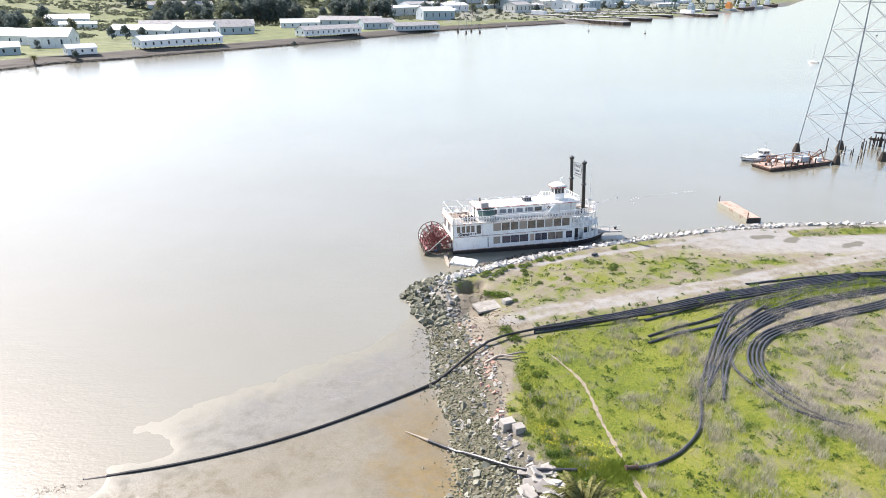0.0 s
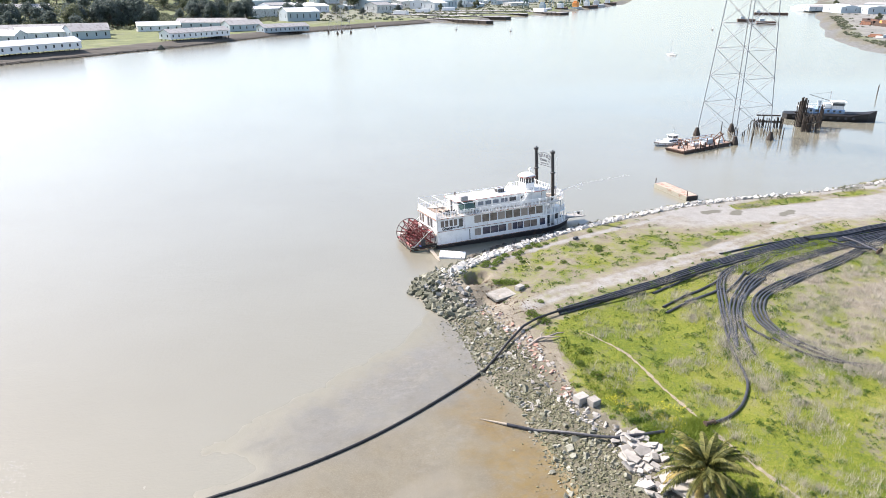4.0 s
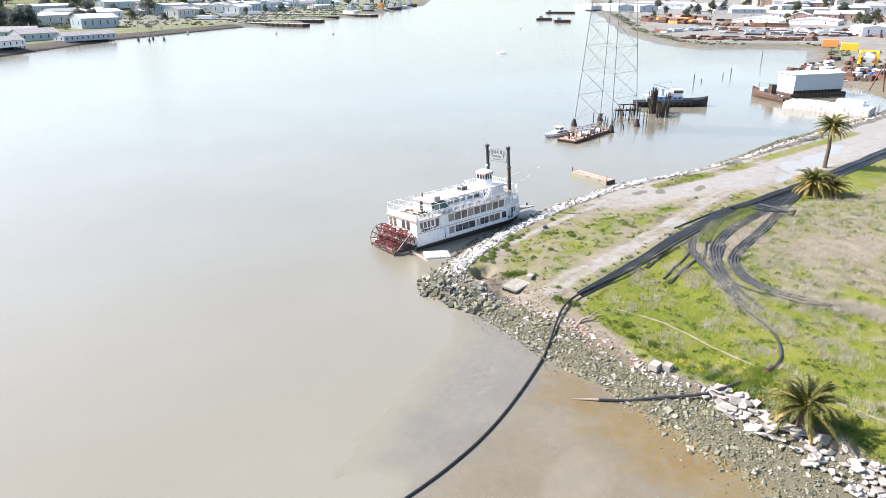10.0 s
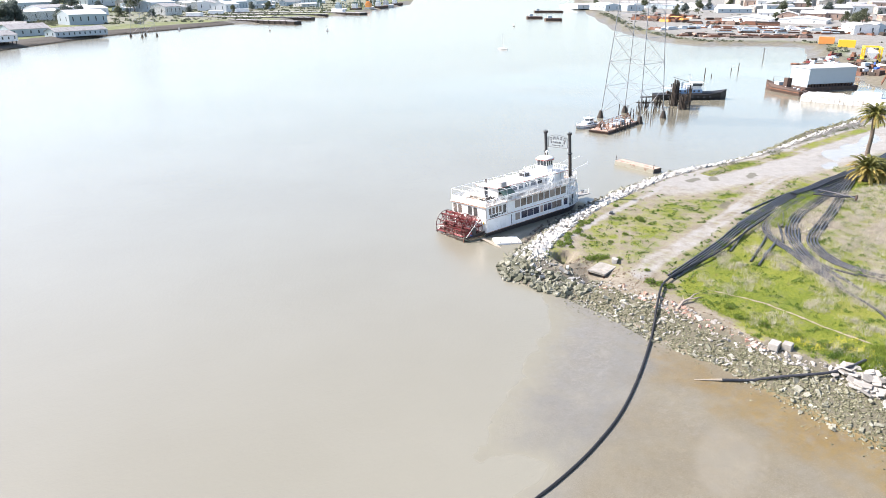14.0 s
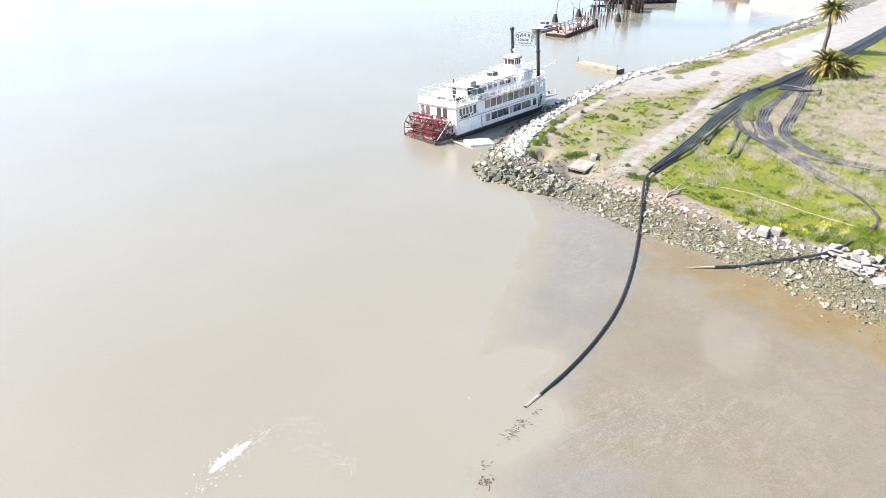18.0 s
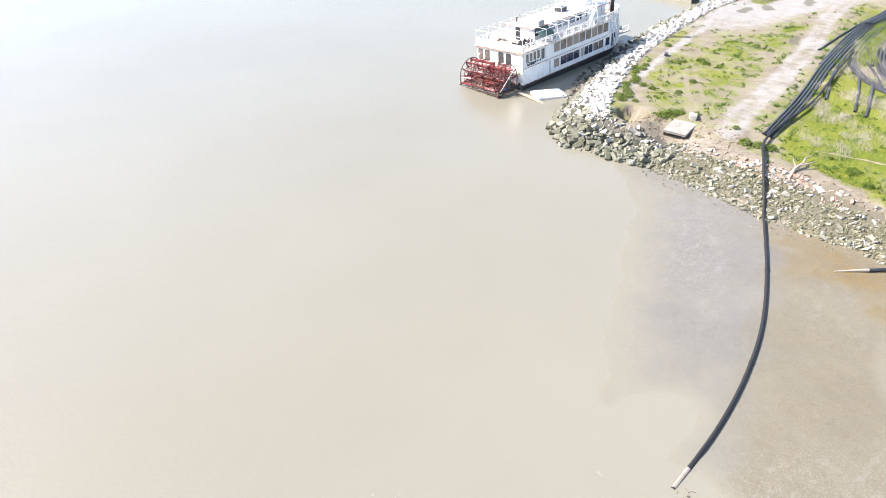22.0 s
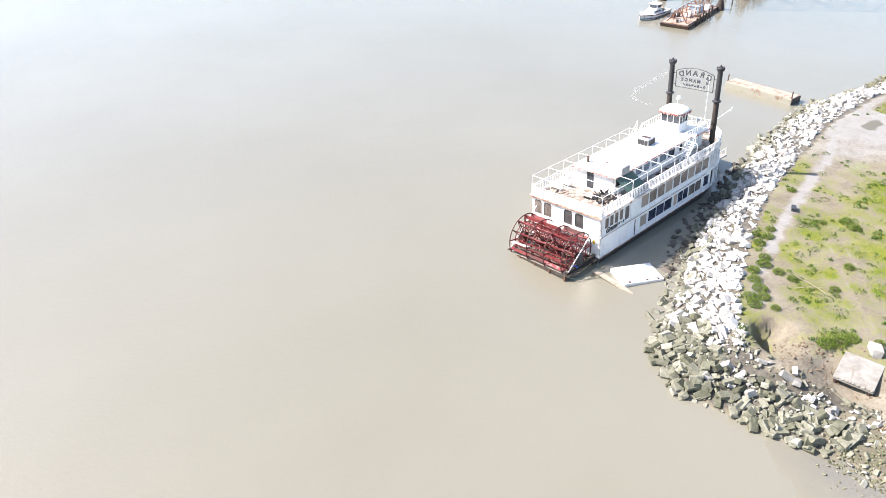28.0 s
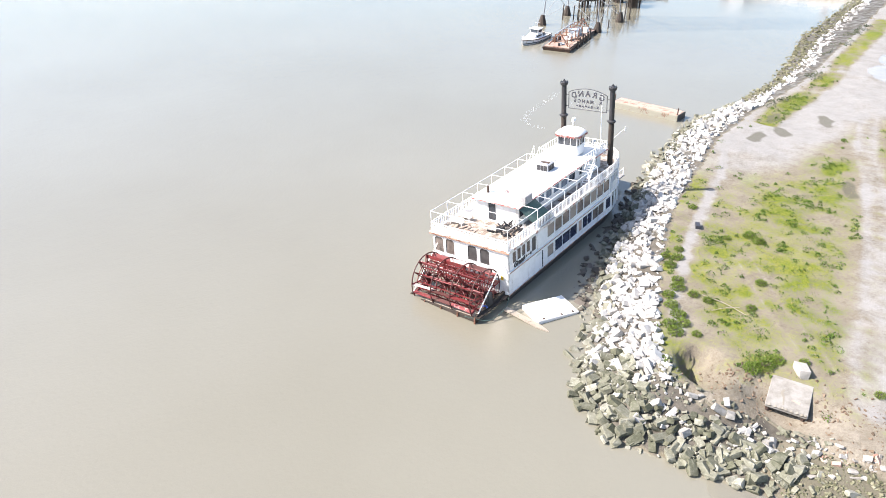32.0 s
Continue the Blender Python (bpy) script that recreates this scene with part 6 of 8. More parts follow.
    ob.matrix_basis = pose(x, y, h + R.uniform(0.05, 0.5), R.uniform(-20, 20), R.uniform(-30, 12), R.uniform(0, 360)) @ Matrix.Diagonal((k, k * R.uniform(0.6, 1.1), R.uniform(0.45, 0.8), 1))
blk = thing("concrete_blocks", pose(7.0, 58.6, on_ground(7.0, 58.6), 0, 0, 20), "two pale concrete blocks on the bank edge", "concrete block")
part("block", MB().chamfer(-0.9, 0.5, -0.1, 1.0, 0, 0.75, 0.06), M["slab"], blk)
part("block", MB().chamfer(-0.1, 1.0, -1.3, -0.25, -0.2, 0.8, 0.06), M["slab"], blk)

# the concrete platform on stubs at the point
plat = thing("concrete_platform", pose(6.2, 87.2, 2.07, 0, -4.8, 17.4), "tilted square concrete slab on short stubs at the eroded bank", "concrete slab")
part("top_slab", MB().chamfer(-1.72, 1.72, -1.45, 1.45, -0.24, 0.0, 0.06), M["slabdirty"], plat)
for x, y in ((-1.5, -1.2), (-1.5, 1.2)):
    part("stub", MB().tube([(x, y, -1.5), (x + 0.03, y, -0.9), (x, y + 0.02, -0.24)], [0.2, 0.15, 0.19], 8), M["rustdark"], plat, "dark rusted stub")
for x, y in ((1.4, -1.2), (1.4, 1.2)):
    part("stub", MB().tube([(x, y, -0.9), (x, y, -0.24)], 0.17, 8), M["rustdark"], plat, "dark rusted stub")
part("crack_patch", MB().loft([[(x, y, z) for x, y in ((-1.3, 0.32), (-0.5, 0.42), (0.0, 0.62), (0.35, 0.55), (0.3, 0.36), (0.05, 0.46), (-0.45, 0.28), (-1.3, 0.22))] for z in (-0.01, 0.012)]), M["dark_dirt"], plat, "dark bent crack across the slab")
part("stain", MB().prism([(-0.75, -0.75), (-0.55, -0.2), (-0.4, -0.25), (-0.45, -0.8)], -0.01, 0.008), M["rockred"], plat, "brick-red stain on the concrete")
for i in range(9):
    y = -1.3 + i * 0.3 + 0.09 * math.sin(i * 5.1)
    part("chipped_edge", MB().tube([(-1.74, y, -0.06), (-1.62 + 0.03 * (i % 3), y + 0.02, 0.012)], [0.11, 0.07], 7), M["dark_dirt"], plat, "dark broken notch in the slab's edge")
bo = thing("boulder", pose(9.1, 87.7, on_ground(9.1, 87.7) + 0.2, 8, 5, 40) @ Matrix.Scale(0.72, 4), "tan boulder behind the concrete slab", "boulder")
part("stone_body", stone_meshes(1, 77, M["slab"], 0.8)[0], None, bo)
cs = thing("equipment_case", pose(24.9, 105.75, on_ground(24.9, 105.75), 0, 0, 35), "black plastic equipment case lying on the dirt track", "case")
part("lower_shell", MB().chamfer(-0.5, 0.5, -0.25, 0.25, 0, 0.22, 0.03), M["pipe"], cs)
part("lid", MB().chamfer(-0.5, 0.5, -0.25, 0.25, 0.225, 0.36, 0.05), M["pipe"], cs)
for (xa, ya), (xb, yb) in (((13.2, 98.5), (13.1, 94.2)), ((11.6, 96.6), (13.9, 95.2)), ((5.2, 92.2), (8.2, 91.4))):
    st = thing("stick", pose(0, 0, 0), "long bleached dead branch lying on the grass", "stick", "dead branches")
    za, zb = on_ground(xa, ya) + 0.1, on_ground(xb, yb) + 0.12
    part("branch", MB().tube(spline([(xa, ya, za), ((xa + xb) / 2 + 0.15, (ya + yb) / 2, (za + zb) / 2 + 0.08), (xb, yb, zb)], 0.5), 0.026, 5), M["driftwood"], st)
dw = thing("driftwood_branch", pose(7.2, 72.2, on_ground(7.2, 72.2) + 0.2), "grey forked driftwood branch on the bank", "driftwood")
part("limb", MB().tube([(-2.0, -0.2, -0.6), (-0.6, 0.15, 0.1), (0.9, 0.2, 0.3), (2.0, 0.7, 0.3), (2.9, 0.6, 0.4)], [0.2, 0.17, 0.13, 0.1, 0.04], 7), M["tan"], dw)
part("fork", MB().tube([(0.2, 0.15, 0.2), (1.0, -0.4, 0.45), (1.9, -0.6, 0.5)], [0.11, 0.08, 0.03], 6), M["tan"], dw)
part("twig", MB().tube([(-0.4, 0.15, 0.1), (0.0, 0.8, 0.45), (0.5, 1.2, 0.5)], [0.08, 0.05, 0.02], 5), M["tan"], dw)


# ---- palms ----
def palm(x, y, trunk, spread, fronds, seed, label, name="palm_tree", base=None, old=0.3):
    """A feather palm: trunk, and fronds that are each a rib with leaflets."""
    R = random.Random(seed)
    z0 = on_ground(x, y) if base is None else base
    th = thing(name, pose(x, y, z0), label, "palm tree", "palms")
    tr = MB()
    n = max(3, int(trunk / 0.35))
    line = [(0.15 * math.sin(i * 0.2), 0.1 * math.sin(i * 0.3), -0.2 + (trunk + 0.2) * i / n) for i in range(n + 1)]
    tr.tube(line, [(0.42 if trunk > 3 else 0.6) * (1.0 + 0.1 * (i % 2)) * (1.15 - 0.3 * i / n) for i in range(n + 1)], 10)
    part("trunk", tr, M["bark"], th)
    boot = MB()
    for i in range(40):
        a, z = i * 2.4, trunk - 0.9 + 0.025 * i
        boot.bar((0.3 * math.cos(a), 0.3 * math.sin(a), z - 0.1), (0.62 * math.cos(a), 0.62 * math.sin(a), z + 0.35), 0.16, 0.06)
    part("leaf_base_ring", boot, M["frondold"], th)
    meshes = []
    for kind in range(5):
        # each kind droops by a different amount
        el = (80, 62, 42, 20, -10)[kind]
        for var in range(2):
            mb = MB()
            ln = spread * R.uniform(0.92, 1.06) * (0.86 if kind == 0 else 1)
            pts, p, e = [], Vector((0, 0, 0)), radians(el)
            k = 13
            for i in range(k + 1):
                pts.append(p.copy())
                p = p + Vector((math.cos(e), 0, math.sin(e))) * ln / k
                e -= radians((9.0 if kind < 3 else 7.0) * (0.35 + i / k))
            mb.tube(pts, [0.05 * (1 - i / (k + 1)) + 0.008 for i in range(k + 1)], 4)
            for i in range(2, k * 3):
                t = i / 3
                a, b = pts[int(t)], pts[min(int(t) + 1, k)]
                q = a.lerp(b, t - int(t))
                d = (b - a).normalized() if (b - a).length > 0 else Vector((1, 0, 0))
                up = Vector((0, 1, 0)).cross(d)
                w = spread * 0.112 * math.sin(math.pi * min(0.98, (t / k) * 0.82 + 0.16)) + 0.08
                for s in (-1, 1):
                    v = (Vector((0, s, 0)) * 0.85 + d * 0.55 + up * R.uniform(0.1, 0.5)).normalized() * w
                    h = d * 0.06
                    drop = Vector((0, 0, -0.16 * w))
                    mb.add([q - h, q + h, q + v * 0.6 + h * 0.8, q + v + drop, q + v * 0.6 - h * 0.8], [(0, 1, 2, 4), (4, 2, 3)])
            me = mb.mesh("frond")
            meshes.append((kind, me))
    for i in range(fronds):
        t = (i + 0.5) / fronds
        kind = min(4, int(t ** 0.8 * 5))
        me = R.choice([m for k, m in meshes if k == kind])
        me2 = me
        if (kind == 4 and R.random() < 0.4 + old) or (kind == 3 and R.random() < old) or (kind == 2 and R.random() < old - 0.4):
            me2 = me.copy()
            me2.materials.clear()
            me2.materials.append(M["frondold"])
        elif not me.materials:
            me.materials.append(M["frond"])
        ob = new("frond", me2)
        ob.parent = th
        ob.matrix_basis = pose(0, 0, trunk - 0.1 - 0.25 * t, 0, 0, i * 137.5 + R.uniform(-12, 12)) @ pose(0.18, 0, 0, R.uniform(-12, 12), R.uniform(-6, 6), 0)
    return th


palm(11.3, 43.3, 2.9, 4.3, 46, 51, "stocky young feather palm with olive green arching fronds on the bank", old=0.1)
palm(85.2, 95.2, 2.9, 4.5, 88, 52, "broad low feather palm with yellowing lower fronds beside pipes", old=0.85)
palm(88.4, 93.0, 2.2, 3.9, 50, 53, "low feather palm growing against a larger one", old=0.75)
palm(109.6, 109.2, 10.2, 4.3, 56, 54, "tall feather palm with a slender bare trunk")


# clumps of dead reed stranded round the end of the long pipe
for i, (x, y, n) in enumerate(((-41.0, 49.0, 40), (-36.2, 51.9, 22), (-35.1, 52.2, 24), (-37.2, 51.7, 14), (-33.4, 52.5, 12), (-40.2, 50.4, 10))):
    R = random.Random(300 + i)
    de = thing("reed_clump", pose(x, y, max(0.0, on_ground(x, y))), "tangle of dark dead reed stranded on the mud", "debris", "stranded reed")
    for j in range(n):
        a, b = R.gauss(0, 0.32), R.gauss(0, 0.3)
        part("reed", MB().bar((a, b, 0.03), (a + R.uniform(-0.22, 0.22), b + R.uniform(-0.22, 0.22), R.uniform(0.02, 0.09)), 0.02), M[R.choice(("rustdark", "rust", "timber"))], de)

# ---- things in the water ----
bg = thing("sunken_barge", pose(60.2, 135.0, 0, 0, 0, 98), "low rusty flat barge with pinkish deck moored off the rocks", "barge")
part("hull", MB().chamfer(-5.7, 5.7, -1.45, 1.45, -0.6, 0.95, 0.08), M["bargeside"], bg)
part("deck", MB().box(-5.6, 5.6, -1.35, 1.35, 0.952, 1.0), M["rustpale"], bg, "flaking pinkish rusty deck")
part("end_plate", MB().box(-5.76, -5.7, -1.46, 1.46, -0.5, 0.97), M["black"], bg)
for x, h in ((-5.5, 1.2), (5.5, 1.3)):
    part("post", MB().tube([(x, 1.2, 0.9), (x, 1.2, 0.9 + h)], 0.1, 6), M["rustdark"], bg)

# transmission tower on four piers
tw = thing("lattice_tower", pose(107.6, 186.0, 0, 0, 0, 14.5), "tall galvanised steel lattice power tower standing in the river", "power tower")
HB, HT, TOP = 7.3, 4.85, 40.0
half = lambda z: HB + (HT - HB) * z / TOP
tower_copy_at = pose(24, 671, 0, 0, 0, 30)
LV = [1.6, 10.2, 18.0, 25.8, 32.8, 39.6, 46.0, 52.0, 57.5]
for sx in (-1, 1):
    for sy in (-1, 1):
        pr = part("pier", MB().tube([(sx * HB, sy * HB, -1.5), (sx * HB, sy * HB, 0.4), (sx * HB, sy * HB, 2.4)], [1.1, 1.05, 0.45], 10), M["timber"], tw)
        part("leg", MB().bar((sx * half(1.6), sy * half(1.6), 1.6), (sx * half(57.5), sy * half(57.5), 57.5), 0.21), M["towersteel"], tw)
for a, b in zip(LV, LV[1:]):
    ha, hb = half(a), half(b)
    for s in (-1, 1):
        for p, q in (((-ha, s * ha), (hb, s * hb)), ((ha, s * ha), (-hb, s * hb)), ((s * ha, -ha), (s * hb, hb)), ((s * ha, ha), (s * hb, -hb))):
            part("brace", MB().bar((*p, a), (*q, b), 0.085), M["towersteel"], tw)
        part("girt", MB().bar((-hb, s * hb, b), (hb, s * hb, b), 0.11), M["towersteel"], tw)
        part("girt", MB().bar((s * hb, -hb, b), (s * hb, hb, b), 0.11), M["towersteel"], tw)

copy_thing(tw, tower_copy_at)

# work barge and launch at the tower
wb = thing("work_barge", pose(90.0, 175.3, 0, 0, 0, 22) @ Matrix.Diagonal((1.18, 1.2, 0.78, 1)), "rusty red work barge with pipe gantry and piles", "barge")
part("hull", MB().loft([[(-8.5, -2.4, -0.6), (8.0, -2.4, -0.6), (8.0, 2.4, -0.6), (-8.5, 2.4, -0.6)], [(-9, -2.6, 0.9), (9.5, -2.2, 1.2), (9.5, 2.2, 1.2), (-9, 2.6, 0.9)]]), M["rustdark"], wb)
part("deck", MB().box(-8.6, 8.6, -2.3, 2.3, 1.0, 1.2), M["rustpale"], wb)
for i in range(6):
    x = -6 + i * 2.4
    part("gantry_frame", MB().bar((x, -1.2, 1.2), (x, -1.2, 3.6), 0.14).bar((x, 1.2, 1.2), (x, 1.2, 3.6), 0.14).bar((x, -1.2, 3.6), (x, 1.2, 3.6), 0.14), M["rust"], wb)
part("gantry_pipe", MB().tube([(-6, 1.2, 3.7), (6, 1.2, 3.7)], 0.12, 6).tube([(-6, -1.2, 3.7), (2, -1.2, 3.7)], 0.1, 6), M["steel"], wb)
part("winch_house", MB().chamfer(1.5, 4.0, -1.0, 1.0, 1.2, 2.9, 0.06), M["bluegrey"], wb)
part("tank", MB().tube([(-3.2, -0.3, 1.9), (-1.2, -0.3, 1.9)], 0.6, 10), M["white"], wb)
part("boom", MB().bar((4.0, 0, 1.3), (9.8, 0.5, 3.4), 0.3), M["rustdark"], wb)
R = random.Random(66)
for i in range(16):
    x, y, s = R.uniform(-7.8, 6.5), R.uniform(-1.9, 1.9), R.uniform(0.25, 0.7)
    part("crate" if i % 2 else "drum", MB().chamfer(x - s, x + s, y - s * 0.7, y + s * 0.7, 1.2, 1.2 + s * R.uniform(0.9, 2.0), 0.05) if i % 2 else MB().tube([(x, y, 1.2), (x, y, 1.2 + s * 1.8)], s * 0.6, 9), M[R.choice(("white", "rust", "rustdark", "bluegrey", "rust", "black", "whitetrim"))], wb)
for x in (-7.6, 7.4):
    part("a_frame", MB().bar((x, -1.8, 1.2), (x + 0.4, 0, 4.6), 0.16).bar((x, 1.8, 1.2), (x + 0.4, 0, 4.6), 0.16), M["rust"], wb)
for s in (-1, 1):
    part("guard_rail", MB().bar((-8.4, s * 2.3, 2.0), (4.0, s * 2.3, 2.0), 0.06).bar((-8.4, s * 2.3, 1.2), (-8.4, s * 2.3, 2.0), 0.06).bar((-2, s * 2.3, 1.2), (-2, s * 2.3, 2.0), 0.06).bar((4, s * 2.3, 1.2), (4, s * 2.3, 2.0), 0.06), M["rust"], wb)
for i in range(6):
    x = -5 + i * 1.7
    part("spud_post", MB().tube([(x, -2.8, -1), (x, -2.8, 2.2 + (i % 3) * 0.5)], 0.15, 6), M["timber"], wb)


def launch(x, y, rot, s, label, hullmat, name="launch"):
    th = thing(name, pose(x, y, 0, 0, 0, rot) @ Matrix.Diagonal((s, s, s * 0.74, 1)), label, "boat")
    def ring(k, z, rise, out):
        return [(-3.7, -1.05 * k, z), (-1.0, -1.25 * k, z), (1.5, -1.15 * k, z + rise * 0.35), (3.0, -0.68 * k, z + rise * 0.7), (4.1 + out, 0, z + rise), (3.0, 0.68 * k, z + rise * 0.7), (1.5, 1.15 * k, z + rise * 0.35), (-1.0, 1.25 * k, z), (-3.7, 1.05 * k, z)]
    part("hull", MB().loft([ring(0.75, -0.3, 0.0, -0.4), ring(0.95, 0.1, 0.1, -0.1), ring(1.0, 0.62, 0.35, 0.2)]), M[hullmat], th)
    part("boot_stripe", MB().loft([ring(0.965, 0.1, 0.1, -0.06), ring(0.99, 0.22, 0.16, 0.02)], False), M["black"], th)
    part("rubbing_rail", MB().loft([ring(1.03, 0.56, 0.35, 0.24), ring(1.03, 0.66, 0.37, 0.26)]), M["rustdark"], th)
    part("foredeck", MB().add([(x * 0.97, y * 0.94, z + 0.05) for x, y, z in ring(1.0, 0.64, 0.35, 0.2)], [tuple(range(9))]), M["roofwhite"], th)
    part("cabin", MB().loft([[(-1.0, -0.85, 0.6), (1.7, -0.75, 0.7), (1.7, 0.75, 0.7), (-1.0, 0.85, 0.6)], [(-0.9, -0.75, 1.35), (1.2, -0.62, 1.4), (1.2, 0.62, 1.4), (-0.9, 0.75, 1.35)]]), M["white"], th)
    part("wheelhouse", MB().loft([[(-0.9, -0.72, 1.3), (0.5, -0.68, 1.3), (0.5, 0.68, 1.3), (-0.9, 0.72, 1.3)], [(-0.85, -0.66, 2.25), (0.3, -0.6, 2.25), (0.3, 0.6, 2.25), (-0.85, 0.66, 2.25)]]), M["white"], th)
    part("wheelhouse_roof", MB().chamfer(-1.05, 0.55, -0.8, 0.8, 2.25, 2.36, 0.04), M["roofwhite"], th)
    for s in (-1, 1):
        for x in (-0.72, -0.2):
            part("window", MB().box(x, x + 0.42, *sorted((s * 0.66, s * 0.73)), 1.68, 2.12), M["glass"], th)
        part("window", MB().box(-0.6, 1.0, *sorted((s * 0.70, s * 0.8)), 0.95, 1.2), M["glass"], th)
    part("windscreen", MB().loft([[(0.5, -0.55, 1.65), (0.5, 0.55, 1.65), (0.46, 0.55, 1.65), (0.46, -0.55, 1.65)], [(0.42, -0.5, 2.15), (0.42, 0.5, 2.15), (0.38, 0.5, 2.15), (0.38, -0.5, 2.15)]]), M["glass"], th)
    part("cockpit", MB().box(-3.4, -1.1, -0.8, 0.8, 0.66, 0.70), M["deck"], th)
    part("engine_box", MB().chamfer(-2.6, -1.5, -0.45, 0.45, 0.7, 1.15, 0.05), M["driftwood"], th)
    part("mast", MB().tube([(-0.5, 0, 2.3), (-0.5, 0, 4.1)], 0.035, 5).bar((-0.5, -0.4, 3.3), (-0.5, 0.4, 3.3), 0.05), M["steel"], th)
    part("bow_rail", MB().tube([(1.9, -0.9, 1.15), (3.2, -0.55, 1.4), (4.1, 0, 1.55), (3.2, 0.55, 1.4), (1.9, 0.9, 1.15)], 0.03, 5).bar((3.2, -0.55, 0.8), (3.2, -0.55, 1.4), 0.04).bar((3.2, 0.55, 0.8), (3.2, 0.55, 1.4), 0.04), M["whitetrim"], th)
    return th


launch(84.8, 181.4, 196, 1.55, "white launch with a small wheelhouse moored by the work barge", "white")
sb = thing("sailing_boat", pose(219, 424, 0, 0, 0, 120), "small white sailing boat with a bare mast", "boat")
o = lambda k, z, e: [(-3.2, -0.8 * k, z), (0.5, -1.15 * k, z), (2.4, -0.7 * k, z), (3.6 + e, 0, z + 0.1), (2.4, 0.7 * k, z), (0.5, 1.15 * k, z), (-3.2, 0.8 * k, z)]
part("hull", MB().loft([o(0.7, -0.3, -0.5), o(1.0, 0.4, 0), o(1.0, 0.75, 0.2)]), M["white"], sb)
part("cabin", MB().chamfer(-0.8, 1.6, -0.6, 0.6, 0.75, 1.25, 0.08), M["roofwhite"], sb)
part("mast", MB().tube([(0.6, 0, 0.7), (0.6, 0, 9.8)], 0.09, 6), M["steel"], sb)
part("boom", MB().tube([(0.6, 0, 1.8), (-2.8, 0, 1.7)], 0.11, 6), M["steel"], sb)

# tug, dolphins and piles
tug = thing("tug_boat", pose(156.5, 206.5, 0, 0, 0, -27), "old tug with black hull and white upperworks", "tug")
o = lambda k, z, b: [(-13, -2.9 * k, z), (-14, 0, z), (-13, 2.9 * k, z), (6, 3.3 * k, z), (12, 2.2 * k, z + b * 0.5), (15, 0, z + b), (12, -2.2 * k, z + b * 0.5), (6, -3.3 * k, z)][::-1]
part("hull", MB().loft([o(0.8, -0.6, 0), o(1, 1.0, 0.5), o(1.06, 1.9, 1.8)]), M["tughull"], tug)
part("deck", MB().prism([p[:2] for p in o(0.9, 0, 0)], 1.75, 1.85), M["deck"], tug)
part("deckhouse", MB().chamfer(-6, 4.8, -1.8, 1.8, 1.85, 3.7, 0.1), M["paleblue"], tug)
part("wheelhouse", MB().chamfer(0.9, 4.4, -1.5, 1.5, 3.7, 6.2, 0.12), M["white"], tug)
part("glazing", MB().box(4.6, 4.64, -1.4, 1.4, 5.0, 5.8).box(0.8, 4.3, -1.64, -1.6, 5.0, 5.8).box(0.8, 4.3, 1.6, 1.64, 5.0, 5.8), M["glass"], tug)
part("funnel", MB().tube([(-3, 0, 4), (-3, 0, 6.4)], 0.7, 12), M["bluegrey"], tug)
part("upper_house", MB().chamfer(-1.5, 0.5, -1.5, 1.5, 4.0, 5.6, 0.1), M["white"], tug)
part("awning", MB().box(-9.5, -5.0, -2.2, 2.2, 4.1, 4.2), M["roofwhite"], tug)
part("wheelhouse_roof", MB().chamfer(0.2, 5.0, -1.9, 1.9, 6.2, 6.35, 0.05), M["roofwhite"], tug)
for x in (-6.0, -4.2, -2.4, -0.6, 1.2, 3.0):
    part("port_light", MB().box(x, x + 0.7, -1.94, -1.9, 2.8, 3.5), M["glass"], tug)
for x in (-9.4, -7.2, -5.1):
    part("awning_post", MB().bar((x, -2.1, 1.85), (x, -2.1, 4.1), 0.1).bar((x, 2.1, 1.85), (x, 2.1, 4.1), 0.1), M["whitetrim"], tug)
part("tow_winch", MB().tube([(-8.0, -0.8, 2.5), (-8.0, 0.8, 2.5)], 0.6, 12), M["rustdark"], tug)
part("derrick", MB().bar((0, 0, 6.4), (-6.5, 0, 8.2), 0.14).bar((0, 0, 9.2), (-6.5, 0, 8.2), 0.05), M["rustdark"], tug)
part("mast", MB().tube([(0, 0, 6.2), (0, 0, 9.5)], 0.1, 6).bar((0, -1.6, 8.2), (0, 1.6, 8.2), 0.08), M["steel"], tug)
for i in range(9):
    part("tyre_fender", MB().tube([(-11 + i * 2.3, -3.3 if i < 8 else -2.6, 1.1), (-11 + i * 2.3, -3.55, 1.1)], 0.42, 10), M["pipe"], tug)
part("rail", MB().tube([(-7, -1.8, 4.9), (0.4, -1.8, 4.9)], 0.05, 5).tube([(-7, 1.8, 4.9), (0.4, 1.8, 4.9)], 0.05, 5).tube([(-7, -1.8, 4.9), (-7, 1.8, 4.9)], 0.05, 5), M["whitetrim"], tug)


def dolphin(x, y, w, d, top, n, seed, rot):
    R = random.Random(seed)
    th = thing("mooring_dolphin", pose(x, y, 0, 0, 0, rot), "dark timber mooring dolphin of clustered piles", "dolphin", "dolphins")
    for i in range(n):
        px, py = R.uniform(-w, w), R.uniform(-d, d)
        part("timber_post", MB().tube([(px, py, -2), (px + R.uniform(-0.2, 0.2), py, top * R.uniform(0.62, 1.0))], R.uniform(0.13, 0.22), 7), M["timber"], th)
    for y in (-d - 0.15, d):
        part("waler", MB().box(-w, w, y, y + 0.15, top * 0.45, top * 0.45 + 0.35), M["timber"], th)
    if top < 5:
        part("cap_beam", MB().box(-w * 0.8, w * 0.8, -0.3, 0.3, top, top + 0.4), M["timber"], th)
    return th


